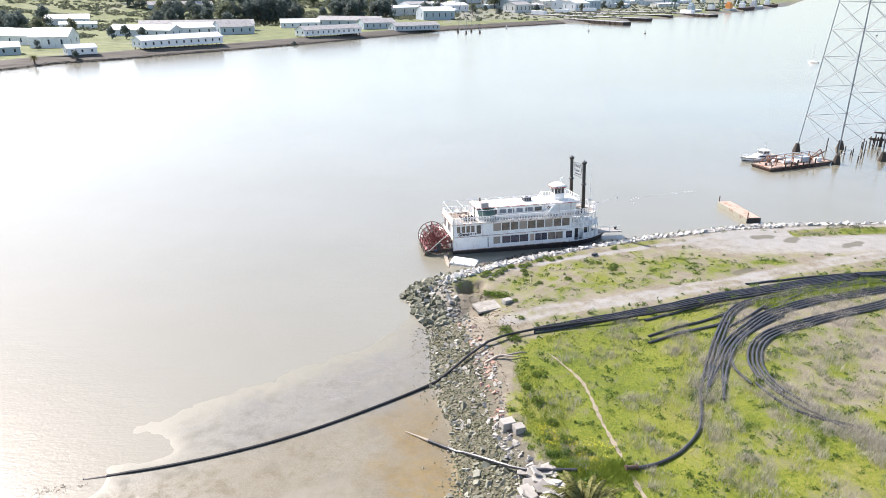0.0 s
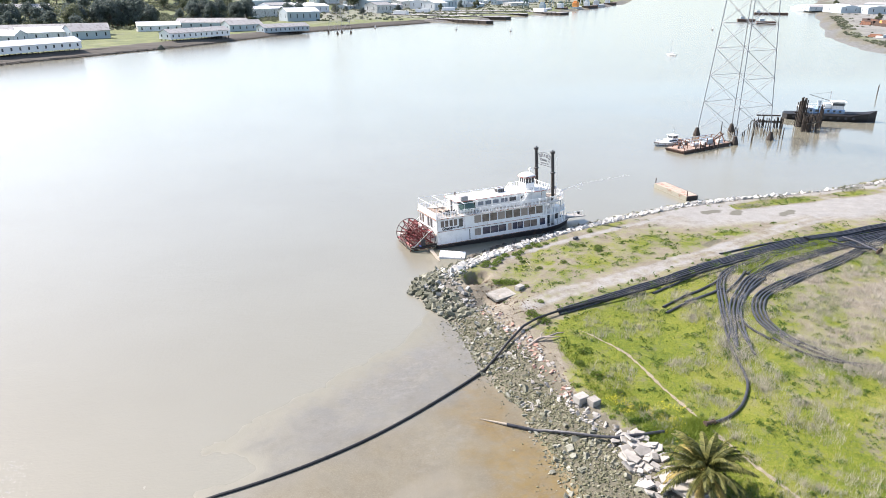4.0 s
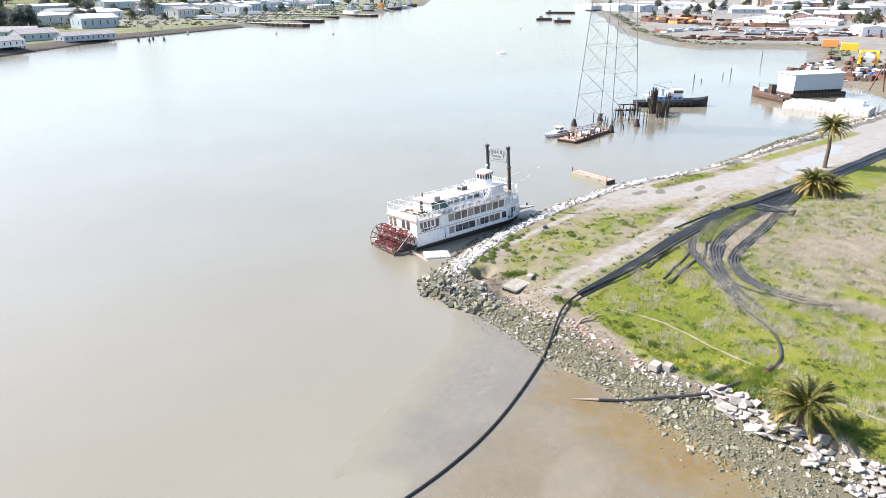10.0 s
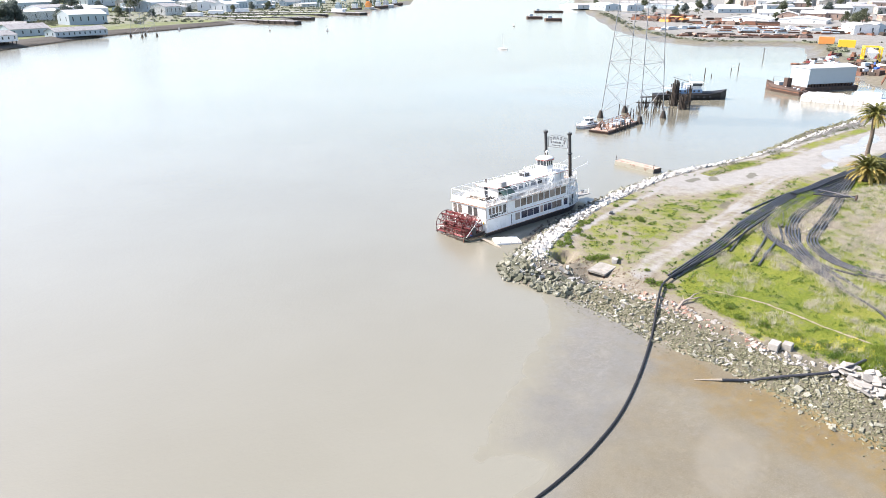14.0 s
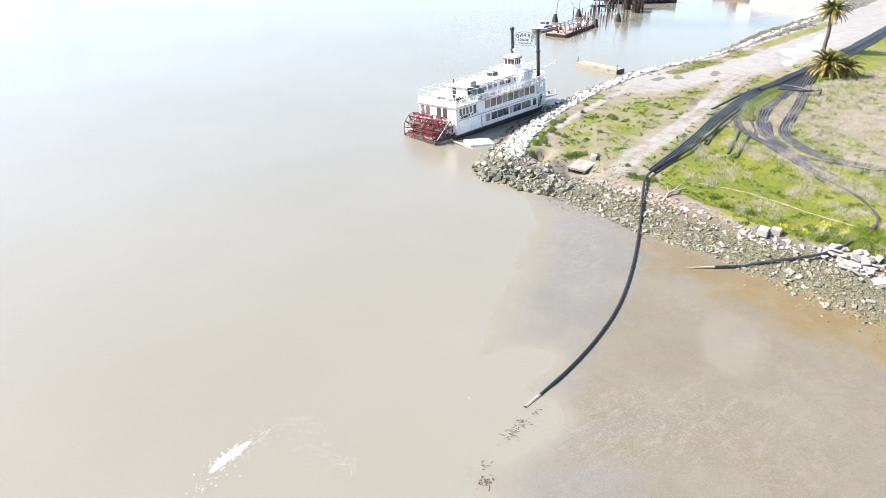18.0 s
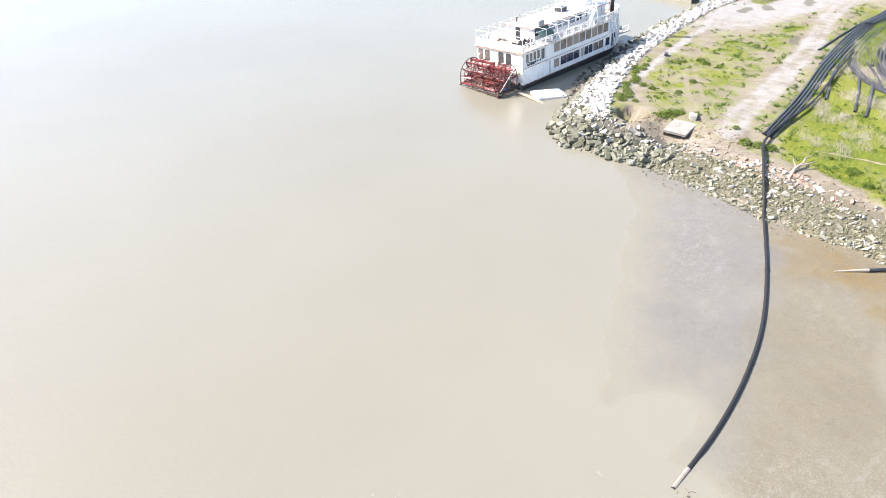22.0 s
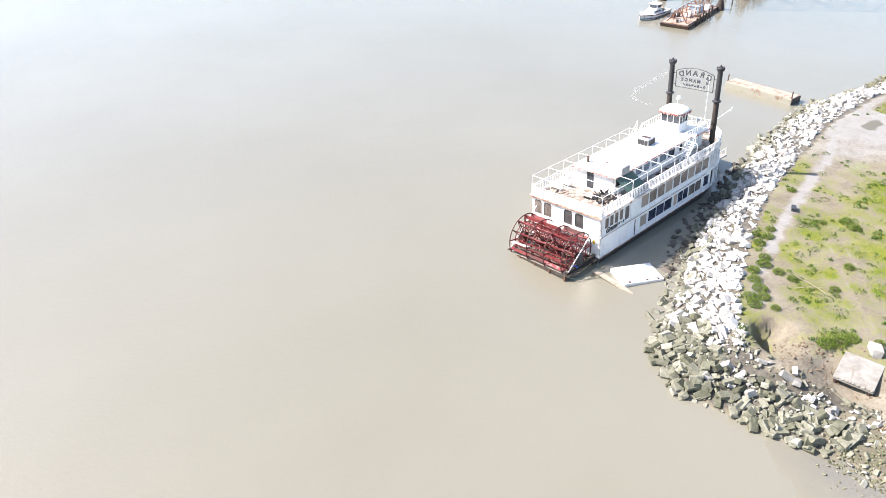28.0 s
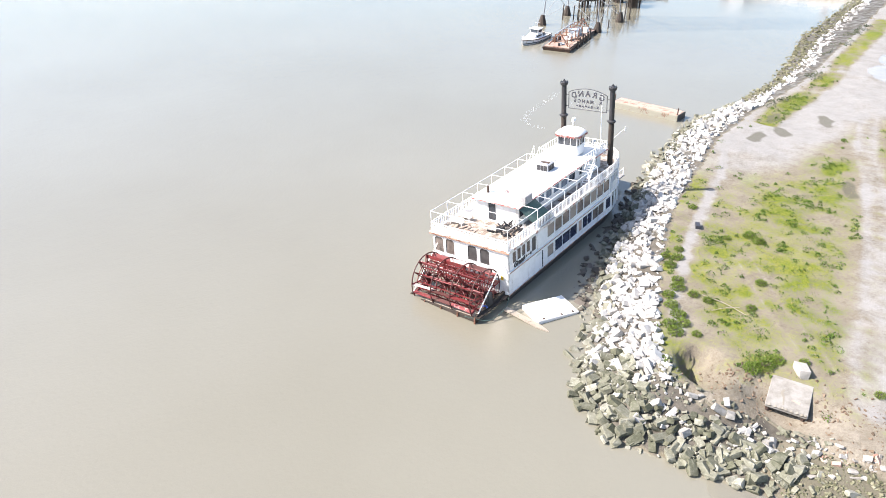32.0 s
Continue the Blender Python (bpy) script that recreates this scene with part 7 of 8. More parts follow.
dolphin(137.0, 190.6, 3.6, 1.3, 5.6, 34, 61, 20)
dolphin(139.0, 197.5, 1.3, 1.3, 9.4, 26, 62, 10)
dolphin(145.0, 195.5, 0.9, 0.9, 7.2, 9, 65, 10)
dolphin(128.0, 198.5, 4.5, 0.8, 3.6, 18, 63, -20)
R = random.Random(64)
for i in range(22):
    x, y = (R.uniform(107, 124), R.uniform(178, 192)) if i < 14 else (R.uniform(118, 133), R.uniform(184, 197))
    pl = thing("pile", pose(x, y, 0), "single dark timber pile standing in the water", "pile", "old piles")
    part("post", MB().tube([(0, 0, -2), (R.uniform(-0.15, 0.15), 0, R.uniform(1.2, 4.4))], [0.17, 0.14], 7), M["timber"], pl)
for x, y, h in ((215, 249, 4.5), (221, 250, 1.5), (254, 261, 3.8), (246, 259, 2.0), (327, 301, 6.0)):
    pl = thing("pile", pose(x, y, 0), "thin marker pile leaning in the shallows", "pile", "old piles")
    part("post", MB().tube([(0, 0, -2), (0.3, 0.2, h)], 0.2, 6), M["timber"], pl)

# boatyard basin: hulk, shed barge, white barge
hk = thing("hulk", pose(204.5, 198.5, 0, 0, 0, 76) @ Matrix.Scale(0.72, 4), "rusty old trawler hulk with a ragged wheelhouse", "hulk")
o = lambda k, z, b: [(-14, -3.2 * k, z), (-14, 3.2 * k, z), (8, 3.4 * k, z), (13, 1.8 * k, z + b * 0.6), (16.5, 0, z + b), (13, -1.8 * k, z + b * 0.6), (8, -3.4 * k, z)][::-1]
part("hull", MB().loft([o(0.75, -0.5, 0), o(1.0, 1.4, 0.8), o(1.08, 2.7, 3.0)]), M["rustdark"], hk)
part("rust_strake", MB().loft([o(1.01, 1.5, 0.9), o(1.05, 2.1, 1.6)], False), M["rust"], hk)
for i in range(8):
    part("deck_gear", MB().chamfer(-12 + i * 2, -11 + i * 2, -1.5 + (i % 3), -0.2 + (i % 3), 2.55, 3.3 + 0.4 * (i % 2), 0.08), M[("rust", "white", "rustdark", "steel")[i % 4]], hk)
part("bow_mast", MB().bar((11, 0, 3), (11, 0, 8), 0.2).bar((11, 0, 8), (1.5, 0, 8.5), 0.06), M["rustdark"], hk)
part("deck", MB().prism([p[:2] for p in o(0.95, 0, 0)], 2.45, 2.55), M["deck"], hk)
part("wheelhouse", MB().chamfer(4, 8.0, -1.8, 1.8, 2.55, 5.6, 0.1), M["bluegrey"], hk)
part("funnel", MB().chamfer(-2.0, 1.0, -1.6, 1.6, 2.55, 8.4, 0.1), M["rustdark"], hk)
part("mast", MB().tube([(1.5, 0, 2.5), (1.5, 0, 9.0)], 0.18, 6), M["rustdark"], hk)
sh = thing("shed_barge", pose(229.5, 199.5, 0, 0, 0, -12) @ Matrix.Diagonal((0.88, 0.9, 0.95, 1)), "large pale blue-grey shed standing on a barge", "shed")
part("pontoon", MB().chamfer(-16, 16, -6.5, 6.5, -0.6, 1.6, 0.2), M["rustdark"], sh)
part("wall", MB().box(-14, 14, -5.6, -5.4, 2.9, 9.6).box(-14, 14, 5.4, 5.6, 1.6, 9.6).box(-14, -13.8, -5.4, 5.4, 1.6, 9.6).box(13.8, 14, -5.4, 5.4, 1.6, 9.6), M["bluegrey"], sh)
part("roof", MB().loft([[(-14.4, -6, 9.6), (14.4, -6, 9.6), (14.4, 6, 9.6), (-14.4, 6, 9.6)], [(-14.4, -6, 9.8), (14.4, -6, 9.8), (14.4, 6, 9.8), (-14.4, 6, 9.8)], [(-14.4, -0.3, 10.7), (14.4, -0.3, 10.7), (14.4, 0.3, 10.7), (-14.4, 0.3, 10.7)]]), M["metalroof"], sh)
for i in range(15):
    part("louvre", MB().box(-13 + i * 1.8, -12.0 + i * 1.8, -5.5, -5.3, 1.6, 2.85), M["rustdark"], sh)
wbg = thing("white_barge", pose(200.8, 170.6, 0, 0, 0, -68), "long white flat barge moored along the basin", "barge")
part("hull", MB().chamfer(-14.5, 14.5, -5.8, 5.8, -0.8, 2.3, 0.25), M["bargewhite"], wbg)
part("deck", MB().box(-14.1, 14.1, -5.4, 5.4, 2.304, 2.36), M["roofwhite"], wbg)
for i in range(19):
    part("side_rib", MB().box(-14 + i * 1.55, -13.8 + i * 1.55, -5.9, -5.8, -0.2, 2.2), M["bargewhite"], wbg)
    part("rail_post", MB().bar((-13.9 + i * 1.5, -5.5, 2.3), (-13.9 + i * 1.5, -5.5, 3.1), 0.1), M["whitetrim"], wbg)
part("rail", MB().bar((-14, -5.5, 3.1), (13.5, -5.5, 3.1), 0.1), M["whitetrim"], wbg)
part("deck_house", MB().chamfer(2, 11, 0.5, 4.5, 2.36, 4.2, 0.1), M["metalroof"], wbg)
part("coaming", MB().chamfer(-11, -1, -3, 3, 2.36, 2.9, 0.1), M["roofwhite"], wbg)
cr = thing("crane_frame", pose(246, 178, 3.0, 0, 0, 30), "rusty lattice crane frame in the boatyard", "crane")
for s in (-1, 1):
    part("leg", MB().bar((s * 2.5, 0, 0), (s * 0.5, 1.5, 11), 0.4), M["rust"], cr)
    part("back_leg", MB().bar((s * 2.5, 5, 0), (s * 0.5, 1.5, 11), 0.35), M["rust"], cr)
for i in range(4):
    z = 1.5 + i * 2.4
    w = 2.5 - 2 * z / 11
    part("tie", MB().bar((-w, 1.5 * z / 11, z), (w, 1.5 * z / 11, z), 0.25).bar((-w, 1.5 * z / 11, z), (w - 0.4, 1.5 * (z + 2.4) / 11, z + 2.4), 0.2), M["rust"], cr)
bl = thing("boat_lift", pose(330, 238, on_ground(330, 238), 0, 0, 35), "yellow boat lift carrying a white hull in the boatyard", "boat lift")
for sx in (-1, 1):
    for sy in (-1, 1):
        part("leg", MB().bar((sx * 6, sy * 4, 0.8), (sx * 6, sy * 4, 8), 0.8), M["yellow"], bl)
        part("wheel", MB().tube([(sx * 6, sy * 4 - 0.4, 0.8), (sx * 6, sy * 4 + 0.4, 0.8)], 0.8, 12), M["pipe"], bl)
    part("side_beam", MB().bar((-6.5, sx * 4, 8), (6.5, sx * 4, 8), 0.9), M["yellow"], bl)
    part("side_beam", MB().bar((-6.5, sx * 4, 2.2), (6.5, sx * 4, 2.2), 0.9), M["yellow"], bl)
part("cross_beam", MB().bar((6, -4, 8.2), (6, 4, 8.2), 0.9), M["yellow"], bl)
part("carried_hull", MB().loft([[(-8, -0.4, 3), (4, -0.4, 3), (7, 0, 3.6), (4, 0.4, 3), (-8, 0.4, 3)], [(-8.5, -2.6, 6.2), (5, -2.6, 6.4), (10, 0, 7.4), (5, 2.6, 6.4), (-8.5, 2.6, 6.2)]]), M["white"], bl)
for k, (x, y, ln, rot) in enumerate(((524, 797, 20, 30), (512, 742, 20, 30), (680, 968, 46, 30))):
    b = thing("moored_barge", pose(x, y, 0, 0, 0, rot - 60), "dark flat barge moored far up the river", "barge", "far barges")
    part("hull", MB().chamfer(-ln / 2, ln / 2, -7, 7, -0.8, 3.0, 0.3), M["rustdark"], b)
    part("deck_house", MB().chamfer(-ln / 2 + 3, -ln / 2 + 8, -3, 3, 3.0, 6.0, 0.2), M["bluegrey"], b)
for x, y in ((186, 669), (140, 700), (64, 735), (391, 655)):
    bu = thing("buoy", pose(x, y, 0), "small channel buoy afloat on the river", "buoy", "buoys")
    part("float", MB().tube([(0, 0, -0.4), (0, 0, 0.6)], 1.0, 10), M["rustdark"], bu)
    part("tower", MB().tube([(0, 0, 0.6), (0, 0, 3.4)], [0.7, 0.15], 6), M["white"], bu)

# foam patch drifting on the water
fo = thing("foam_patch", pose(0, 0, 0.01), "patch of bright white foam on the brown water", "foam", kind="stuff")
R = random.Random(71)
mb = MB()
core = spline([(-56.5, 60.9, 0), (-55.0, 61.6, 0), (-53.2, 62.2, 0)], 0.1)
trail = spline([(-58.0, 59.6, 0), (-56.2, 60.6, 0), (-53.2, 62.2, 0), (-51.0, 62.6, 0), (-48.8, 62.2, 0), (-49.4, 59.8, 0), (-48.3, 55.2, 0)], 0.1)
for i in range(760):
    t = R.random()
    if i < 420:
        c, sp, r = core[int(t * (len(core) - 1))], 0.05 + 0.2 * math.sin(math.pi * t), R.uniform(0.03, 0.15)
    else:
        c, sp, r = trail[int(t * (len(trail) - 1))], R.uniform(0.2, 1.1), R.uniform(0.012, 0.05)
    x, y = c[0] + R.gauss(0, sp), c[1] + R.gauss(0, sp * 0.8)
    ring = [(x + r * R.uniform(0.6, 1.2) * math.cos(a), y + 0.6 * r * R.uniform(0.6, 1.2) * math.sin(a)) for a in (k * math.pi / 3.5 for k in range(7))]
    mb.loft([[(p, q, -0.02) for p, q in ring], [(x + (p - x) * 0.7, y + (q - y) * 0.7, 0.02 + 0.05 * r) for p, q in ring]])
part("froth", mb, M["foam"], fo)

R = random.Random(72)
wk = thing("foam_streak", pose(0, 0, 0.02), "thin broken streak of foam drifting on the river", "foam", kind="stuff")
mb = MB()
for p in spline(WAKE, 0.3):
    for _ in range(4):
        x, y, r = p[0] + R.gauss(0, 0.3), p[1] + R.gauss(0, 0.3), R.uniform(0.015, 0.04)
        mb.loft([[(x + r * math.cos(a), y + r * 0.6 * math.sin(a), -0.02) for a in (0, 1.3, 2.5, 3.8, 5)], [(x + 0.6 * r * math.cos(a), y + 0.4 * r * math.sin(a), 0.02) for a in (0, 1.3, 2.5, 3.8, 5)]])
part("froth", mb, M["foam"], wk)


# ---- far shores ----
def house(x, y, rot, ln, wd, wall_h, roof_h, wallm, roofm, label, stilts=0.0, windows=0, name="building", group=""):
    z0 = on_ground(x, y)
    th = thing(name, pose(x, y, z0 + stilts, 0, 0, rot), label, "building", group)
    a, b = ln / 2, wd / 2
    part("wall", MB().add([(-a, -b, 0), (a, -b, 0), (a, b, 0), (-a, b, 0), (-a, -b, wall_h), (a, -b, wall_h), (a, b, wall_h), (-a, b, wall_h), (-a, 0, wall_h + roof_h), (a, 0, wall_h + roof_h)],
                           [(0, 3, 2, 1), (0, 1, 5, 4), (2, 3, 7, 6), (1, 2, 6, 9, 5), (3, 0, 4, 8, 7), (4, 5, 9, 8), (6, 7, 8, 9)]), M[wallm], th)
    e = 0.5
    rf = MB()
    for s in (-1, 1):
        p = [(-a - e, s * (b + e), wall_h - roof_h * e / b), (a + e, s * (b + e), wall_h - roof_h * e / b), (a + e, 0, wall_h + roof_h + 0.02), (-a - e, 0, wall_h + roof_h + 0.02)]
        q = [(u, v, w + 0.25) for u, v, w in p]
        rf.loft([p, q] if s < 0 else [p[::-1], q[::-1]])
    part("roof", rf, M[roofm], th)
    if windows:
        for i in range(windows):
            px = -a + ln * (i + 0.5) / windows
            for s in (-1, 1):
                part("window", MB().box(px - 0.55, px + 0.55, *sorted((s * b, s * (b + 0.06))), wall_h * 0.35, wall_h * 0.78), M["glass"], th)
        for s in (-1, 1):
            for py in (-b * 0.5, b * 0.5):
                part("window", MB().box(*sorted((s * a, s * (a + 0.06))), py - 0.55, py + 0.55, wall_h * 0.35, wall_h * 0.78), M["glass"], th)
    if stilts:
        k = max(4, int(ln / 3.2))
        for i in range(k):
            for s in (-1, 1):
                px = -a + ln * (i + 0.5) / k
                part("stilt", MB().box(px - 0.2, px + 0.2, *sorted((s * b, s * (b - 0.4))), -stilts - 0.5, 0), M["timber"], th)
    return th


def row(p, q, wd, wall_h, roof_h, wallm, roofm, label, stilts=0.0, windows=0):
    """A building whose water-side foot runs from p to q."""
    dx, dy = q[0] - p[0], q[1] - p[1]
    ln = math.hypot(dx, dy)
    n = (-dy / ln, dx / ln)
    return house((p[0] + q[0]) / 2 + n[0] * wd / 2, (p[1] + q[1]) / 2 + n[1] * wd / 2, math.degrees(math.atan2(dy, dx)), ln, wd, wall_h, roof_h, wallm, roofm, label, stilts, windows)


BARRACK = "long white barrack on short stilts with a gabled roof"
row((-188, 452), (-150, 495), 13, 4.2, 2.6, "whitetrim", "metalroof", BARRACK, 1.6, 11)
row((-106, 559), (-67, 598), 13, 4.2, 2.6, "whitetrim", "roofgrey", BARRACK, 1.6, 11)
row((-42, 649), (-3, 675), 13, 4.2, 2.6, "bluegrey", "roofgrey", "long grey barrack with a dark gabled roof", 1.2, 10)
row((-216, 415), (-204, 426), 8, 3.6, 2.0, "whitetrim", "metalroof", "small white cottage near the shore", 0.6, 3)
row((-272, 408), (-248, 424), 14, 4.5, 2.6, "bluegrey", "metalroof", "grey shed with a pale roof", 0, 5)
row((-266, 466), (-243, 470), 24, 7.0, 5.0, "white", "metalroof", "large white gabled shed", 0, 3)
row((-325, 500), (-280, 488), 26, 6.0, 4.0, "white", "metalroof", "pale gabled sheds standing in a row", 0, 5)
row((-264, 573), (-212, 566), 20, 5.0, 3.4, "metalroof", "metalroof", "low storehouse with a pale sheet roof", 0, 7)
row((-255, 612), (-165, 640), 20, 5.5, 3.6, "metalroof", "roofgrey", "long low storehouse with a grey roof", 0, 9)
row((-215, 585), (-182, 604), 18, 5.5, 3.6, "white", "metalroof", "storehouse with a white gabled end", 0, 5)
row((-180, 590), (-157, 606), 20, 6.0, 4.5, "bluegrey", "roofgrey", "dark grey storehouse with a steep roof", 0, 4)
row((-375, 690), (-340, 705), 18, 6.0, 4.0, "white", "metalroof", "pale house on rising ground", 0, 4)
row((-338, 643), (-310, 655), 10, 4.0, 2.0, "white", "metalroof", "long low white house", 0, 4)
row((-151, 681), (-116, 690), 16, 5, 3, "white", "metalroof", "white gabled shed behind the barracks", 0, 5)
row((-124, 719), (-61, 712), 18, 5.5, 3.5, "bluegrey", "roofgrey", "long storehouse with a grey roof", 0, 7)
row((-72, 668), (-44, 684), 18, 5.5, 3.5, "bluegrey", "roofgrey", "storehouse with a grey gabled roof", 0, 5)
row((-22, 836), (14, 850), 26, 10, 4, "bluegrey", "metalroof", "tall grey workshop with a pale roof", 0, 5)
row((-360, 900), (-290, 930), 18, 6, 4, "bluegrey", "roofgrey", "long dark-roofed house on the hill", 0, 6)
line = spline([(x, y, 0) for x, y in WEST[2:15]], 5.0)
mb, cols = MB(), (-1.5, 0.5, 2.5, 5.5, 9.0, 13.0, 17.0)
R = random.Random(79)
for i, p in enumerate(line):
    d = (line[min(i + 1, len(line) - 1)] - line[max(i - 1, 0)]).normalized()
    for s in cols:
        k = s + R.uniform(-0.7, 0.7) + (2.5 * math.sin(i * 0.31) if s > 12 else 0)
        mb.v.append((p.x - d.y * k, p.y + d.x * k, -0.3 if s < 0 else 0.9 + 2.3 * min(1, s / 13) + R.uniform(-0.15, 0.15)))
n = len(cols)
mb.f = [(i * n + j, (i + 1) * n + j, (i + 1) * n + j + 1, i * n + j + 1)[::-1] for i in range(len(line) - 1) for j in range(n - 1)]
tagged(new("marsh_edge", mb.mesh("marsh_edge")), "dark brown eroded marsh edge along the far shore", "marsh edge", kind="structure").data.materials.append(M["rockdark"])
R = random.Random(80)
rk = MB()
for p, q in zip(WEST[3:14], WEST[4:15]):
    n = int(math.hypot(q[0] - p[0], q[1] - p[1]) / 0.33)
    for i in range(n):
        t, s = R.random(), -1.5 + 5 * R.random() ** 1.6
        dx, dy = q[0] - p[0], q[1] - p[1]
        ln = math.hypot(dx, dy)
        x, y, r = p[0] + dx * t - dy / ln * s, p[1] + dy * t + dx / ln * s, R.uniform(0.25, 0.75)
        m = pose(x, y, 0.5 + max(0, s) * 0.2, R.uniform(-30, 30), R.uniform(-30, 30), R.uniform(0, 360)) @ Matrix.Diagonal((r, r * 0.8, r * 0.6, 1))
        me = mossy[i % len(mossy)]
        rk.add([m @ v.co for v in me.vertices], [tuple(f.vertices) for f in me.polygons])
tagged(new("far_riprap", rk.mesh("far_riprap")), "dark stone edging along the far river bank", "rubble bank", kind="stuff").data.materials.append(M["rockdark"])
R = random.Random(81)
PAL = ("white", "bluegrey", "metalroof", "bluegrey", "bargewhite", "slab")
for i in range(46):
    t = R.random()
    x, y = 40 + 520 * t + R.uniform(-60, 60) - 60, 880 + 560 * t + R.uniform(20, 330)
    if inside(np.array([x]), np.array([y]), WEST)[0] and seg_dist(np.array([x]), np.array([y]), WEST)[0] > 40:
        house(x, y, R.uniform(30, 60), R.uniform(25, 80), R.uniform(14, 30), R.uniform(5, 14), R.uniform(1, 4), R.choice(PAL), R.choice(("metalroof", "roofgrey", "roofwhite")), "naval yard workshop with a low roof", 0, 4, group="yard workshops")
for a, b, w in (((116, 995), (250, 887), 16), ((155, 1053), (306, 981), 18), ((148.5, 878), (201, 798), 12), ((337, 1054), (370, 1004), 20), ((205, 1110), (345, 1075), 18)):
    dx, dy = b[0] - a[0], b[1] - a[1]
    ln = math.hypot(dx, dy)
    pr = thing("pier", pose((a[0] + b[0]) / 2, (a[1] + b[1]) / 2, 0, 0, 0, math.degrees(math.atan2(dy, dx))), "dark timber pier reaching into the river", "pier", "piers")
    part("deck", MB().box(-ln / 2, ln / 2, -w / 2, w / 2, 2.4, 3.6), M["roofgrey"], pr)
    part("fender_wall", MB().box(-ln / 2, ln / 2, -w / 2 - 0.4, -w / 2, -1, 3.2).box(ln / 2, ln / 2 + 0.4, -w / 2, w / 2, -1, 3.2), M["timber"], pr, "dark row of fender piles")
    for i in range(int(ln / 8)):
        for s in (-1, 1):
            part("timber_post", MB().tube([(-ln / 2 + 4 + i * 8, s * (w / 2 + 0.7), -1.5), (-ln / 2 + 4 + i * 8, s * (w / 2 + 0.7), 4.2)], 0.35, 6), M["timber"], pr)
    if w > 14:
        part("pier_shed", MB().chamfer(-ln / 2 + 6, -ln / 2 + 26, -4, 4, 3.6, 8.0, 0.2), M["white"], pr, "small white shed on the pier")
# ships and cranes along the naval yard quay
for i, (x, y, mt, ln) in enumerate(((385, 1128, "bluegrey", 40), (428, 1165, "tarp", 34), (470, 1205, "orange", 30), (520, 1262, "bluegrey", 60), (566, 1330, "steel", 50), (640, 1440, "bluegrey", 60))):
    s = thing("moored_ship", pose(x, y, 0, 0, 0, 48), "grey work vessel moored at the naval yard quay", "ship", "moored ships")
    part("hull", MB().loft([[(-ln / 2, -5, -1), (ln / 2 - 6, -5, -1), (ln / 2 - 2, 0, -1), (ln / 2 - 6, 5, -1), (-ln / 2, 5, -1)], [(-ln / 2, -6, 5), (ln / 2 - 6, -6, 5), (ln / 2 + 2, 0, 6), (ln / 2 - 6, 6, 5), (-ln / 2, 6, 5)]]), M["rustdark"] if i % 2 else M["steel"], s)
    part("deckhouse", MB().chamfer(-ln / 2 + 3, -ln / 2 + 14, -4, 4, 5, 12, 0.3), M["white"] if i % 2 else M[mt], s)
    part("bridge", MB().chamfer(-ln / 2 + 5, -ln / 2 + 10, -3, 3, 12, 15, 0.3), M[mt], s)
    part("mast", MB().bar((-ln / 2 + 8, 0, 15), (-ln / 2 + 8, 0, 22), 0.5), M["steel"], s)
for i, (x, y) in enumerate(((372, 1190), (432, 1230), (486, 1290), (560, 1400), (650, 1530))):
    c = thing("dock_crane", pose(x, y, 3, 0, 0, 25 * i), "dockyard portal crane far up the river", "crane", "dock cranes")
    mt = M["bluegrey"] if i % 2 else M["tarp"]
    for sx in (-1, 1):
        for sy in (-1, 1):
            part("leg", MB().bar((sx * 4.5, sy * 4.5, 0), (sx * 2, sy * 2, 12), 0.9), mt, c)
    part("cab", MB().chamfer(-3.5, 3.5, -3, 3, 12, 16, 0.3), mt, c)
    part("jib", MB().bar((2, -1, 14), (17, 0, 27), 0.6).bar((2, 1, 14), (17, 0, 27), 0.6).bar((0, 0, 20), (17, 0, 27), 0.3), mt, c)
    part("gantry", MB().bar((-2, 0, 16), (0, 0, 20), 0.6), mt, c)
# east shore: rows of steel, trucks and sheds in the yards
def yard_row(p, q, n, seed, size, mats, name, label, cat, group, jitter=6):
    """Stacked goods set out along a line."""
    R = random.Random(seed)
    rot = math.degrees(math.atan2(q[1] - p[1], q[0] - p[0]))
    for i in range(n):
        t = (i + R.uniform(0.2, 0.8)) / n
        x, y = p[0] + (q[0] - p[0]) * t + R.uniform(-jitter, jitter), p[1] + (q[1] - p[1]) * t + R.uniform(-jitter, jitter)
        th = thing(name, pose(x, y, on_ground(x, y), 0, 0, rot + R.choice((0, 0, 0, 90)) + R.uniform(-8, 8)), label, cat, group)
        ln, wd, h = (R.uniform(*s) for s in size)
        part("lower_course", MB().chamfer(-ln / 2, ln / 2, -wd / 2, wd / 2, 0, h * 0.55, 0.08), M[R.choice(mats)], th)
        part("upper_course", MB().chamfer(-ln / 2 + R.uniform(0, 2), ln / 2 - R.uniform(0, 2), -wd / 2 + 0.2, wd / 2 - 0.3, h * 0.55, h, 0.08), M[R.choice(mats)], th)


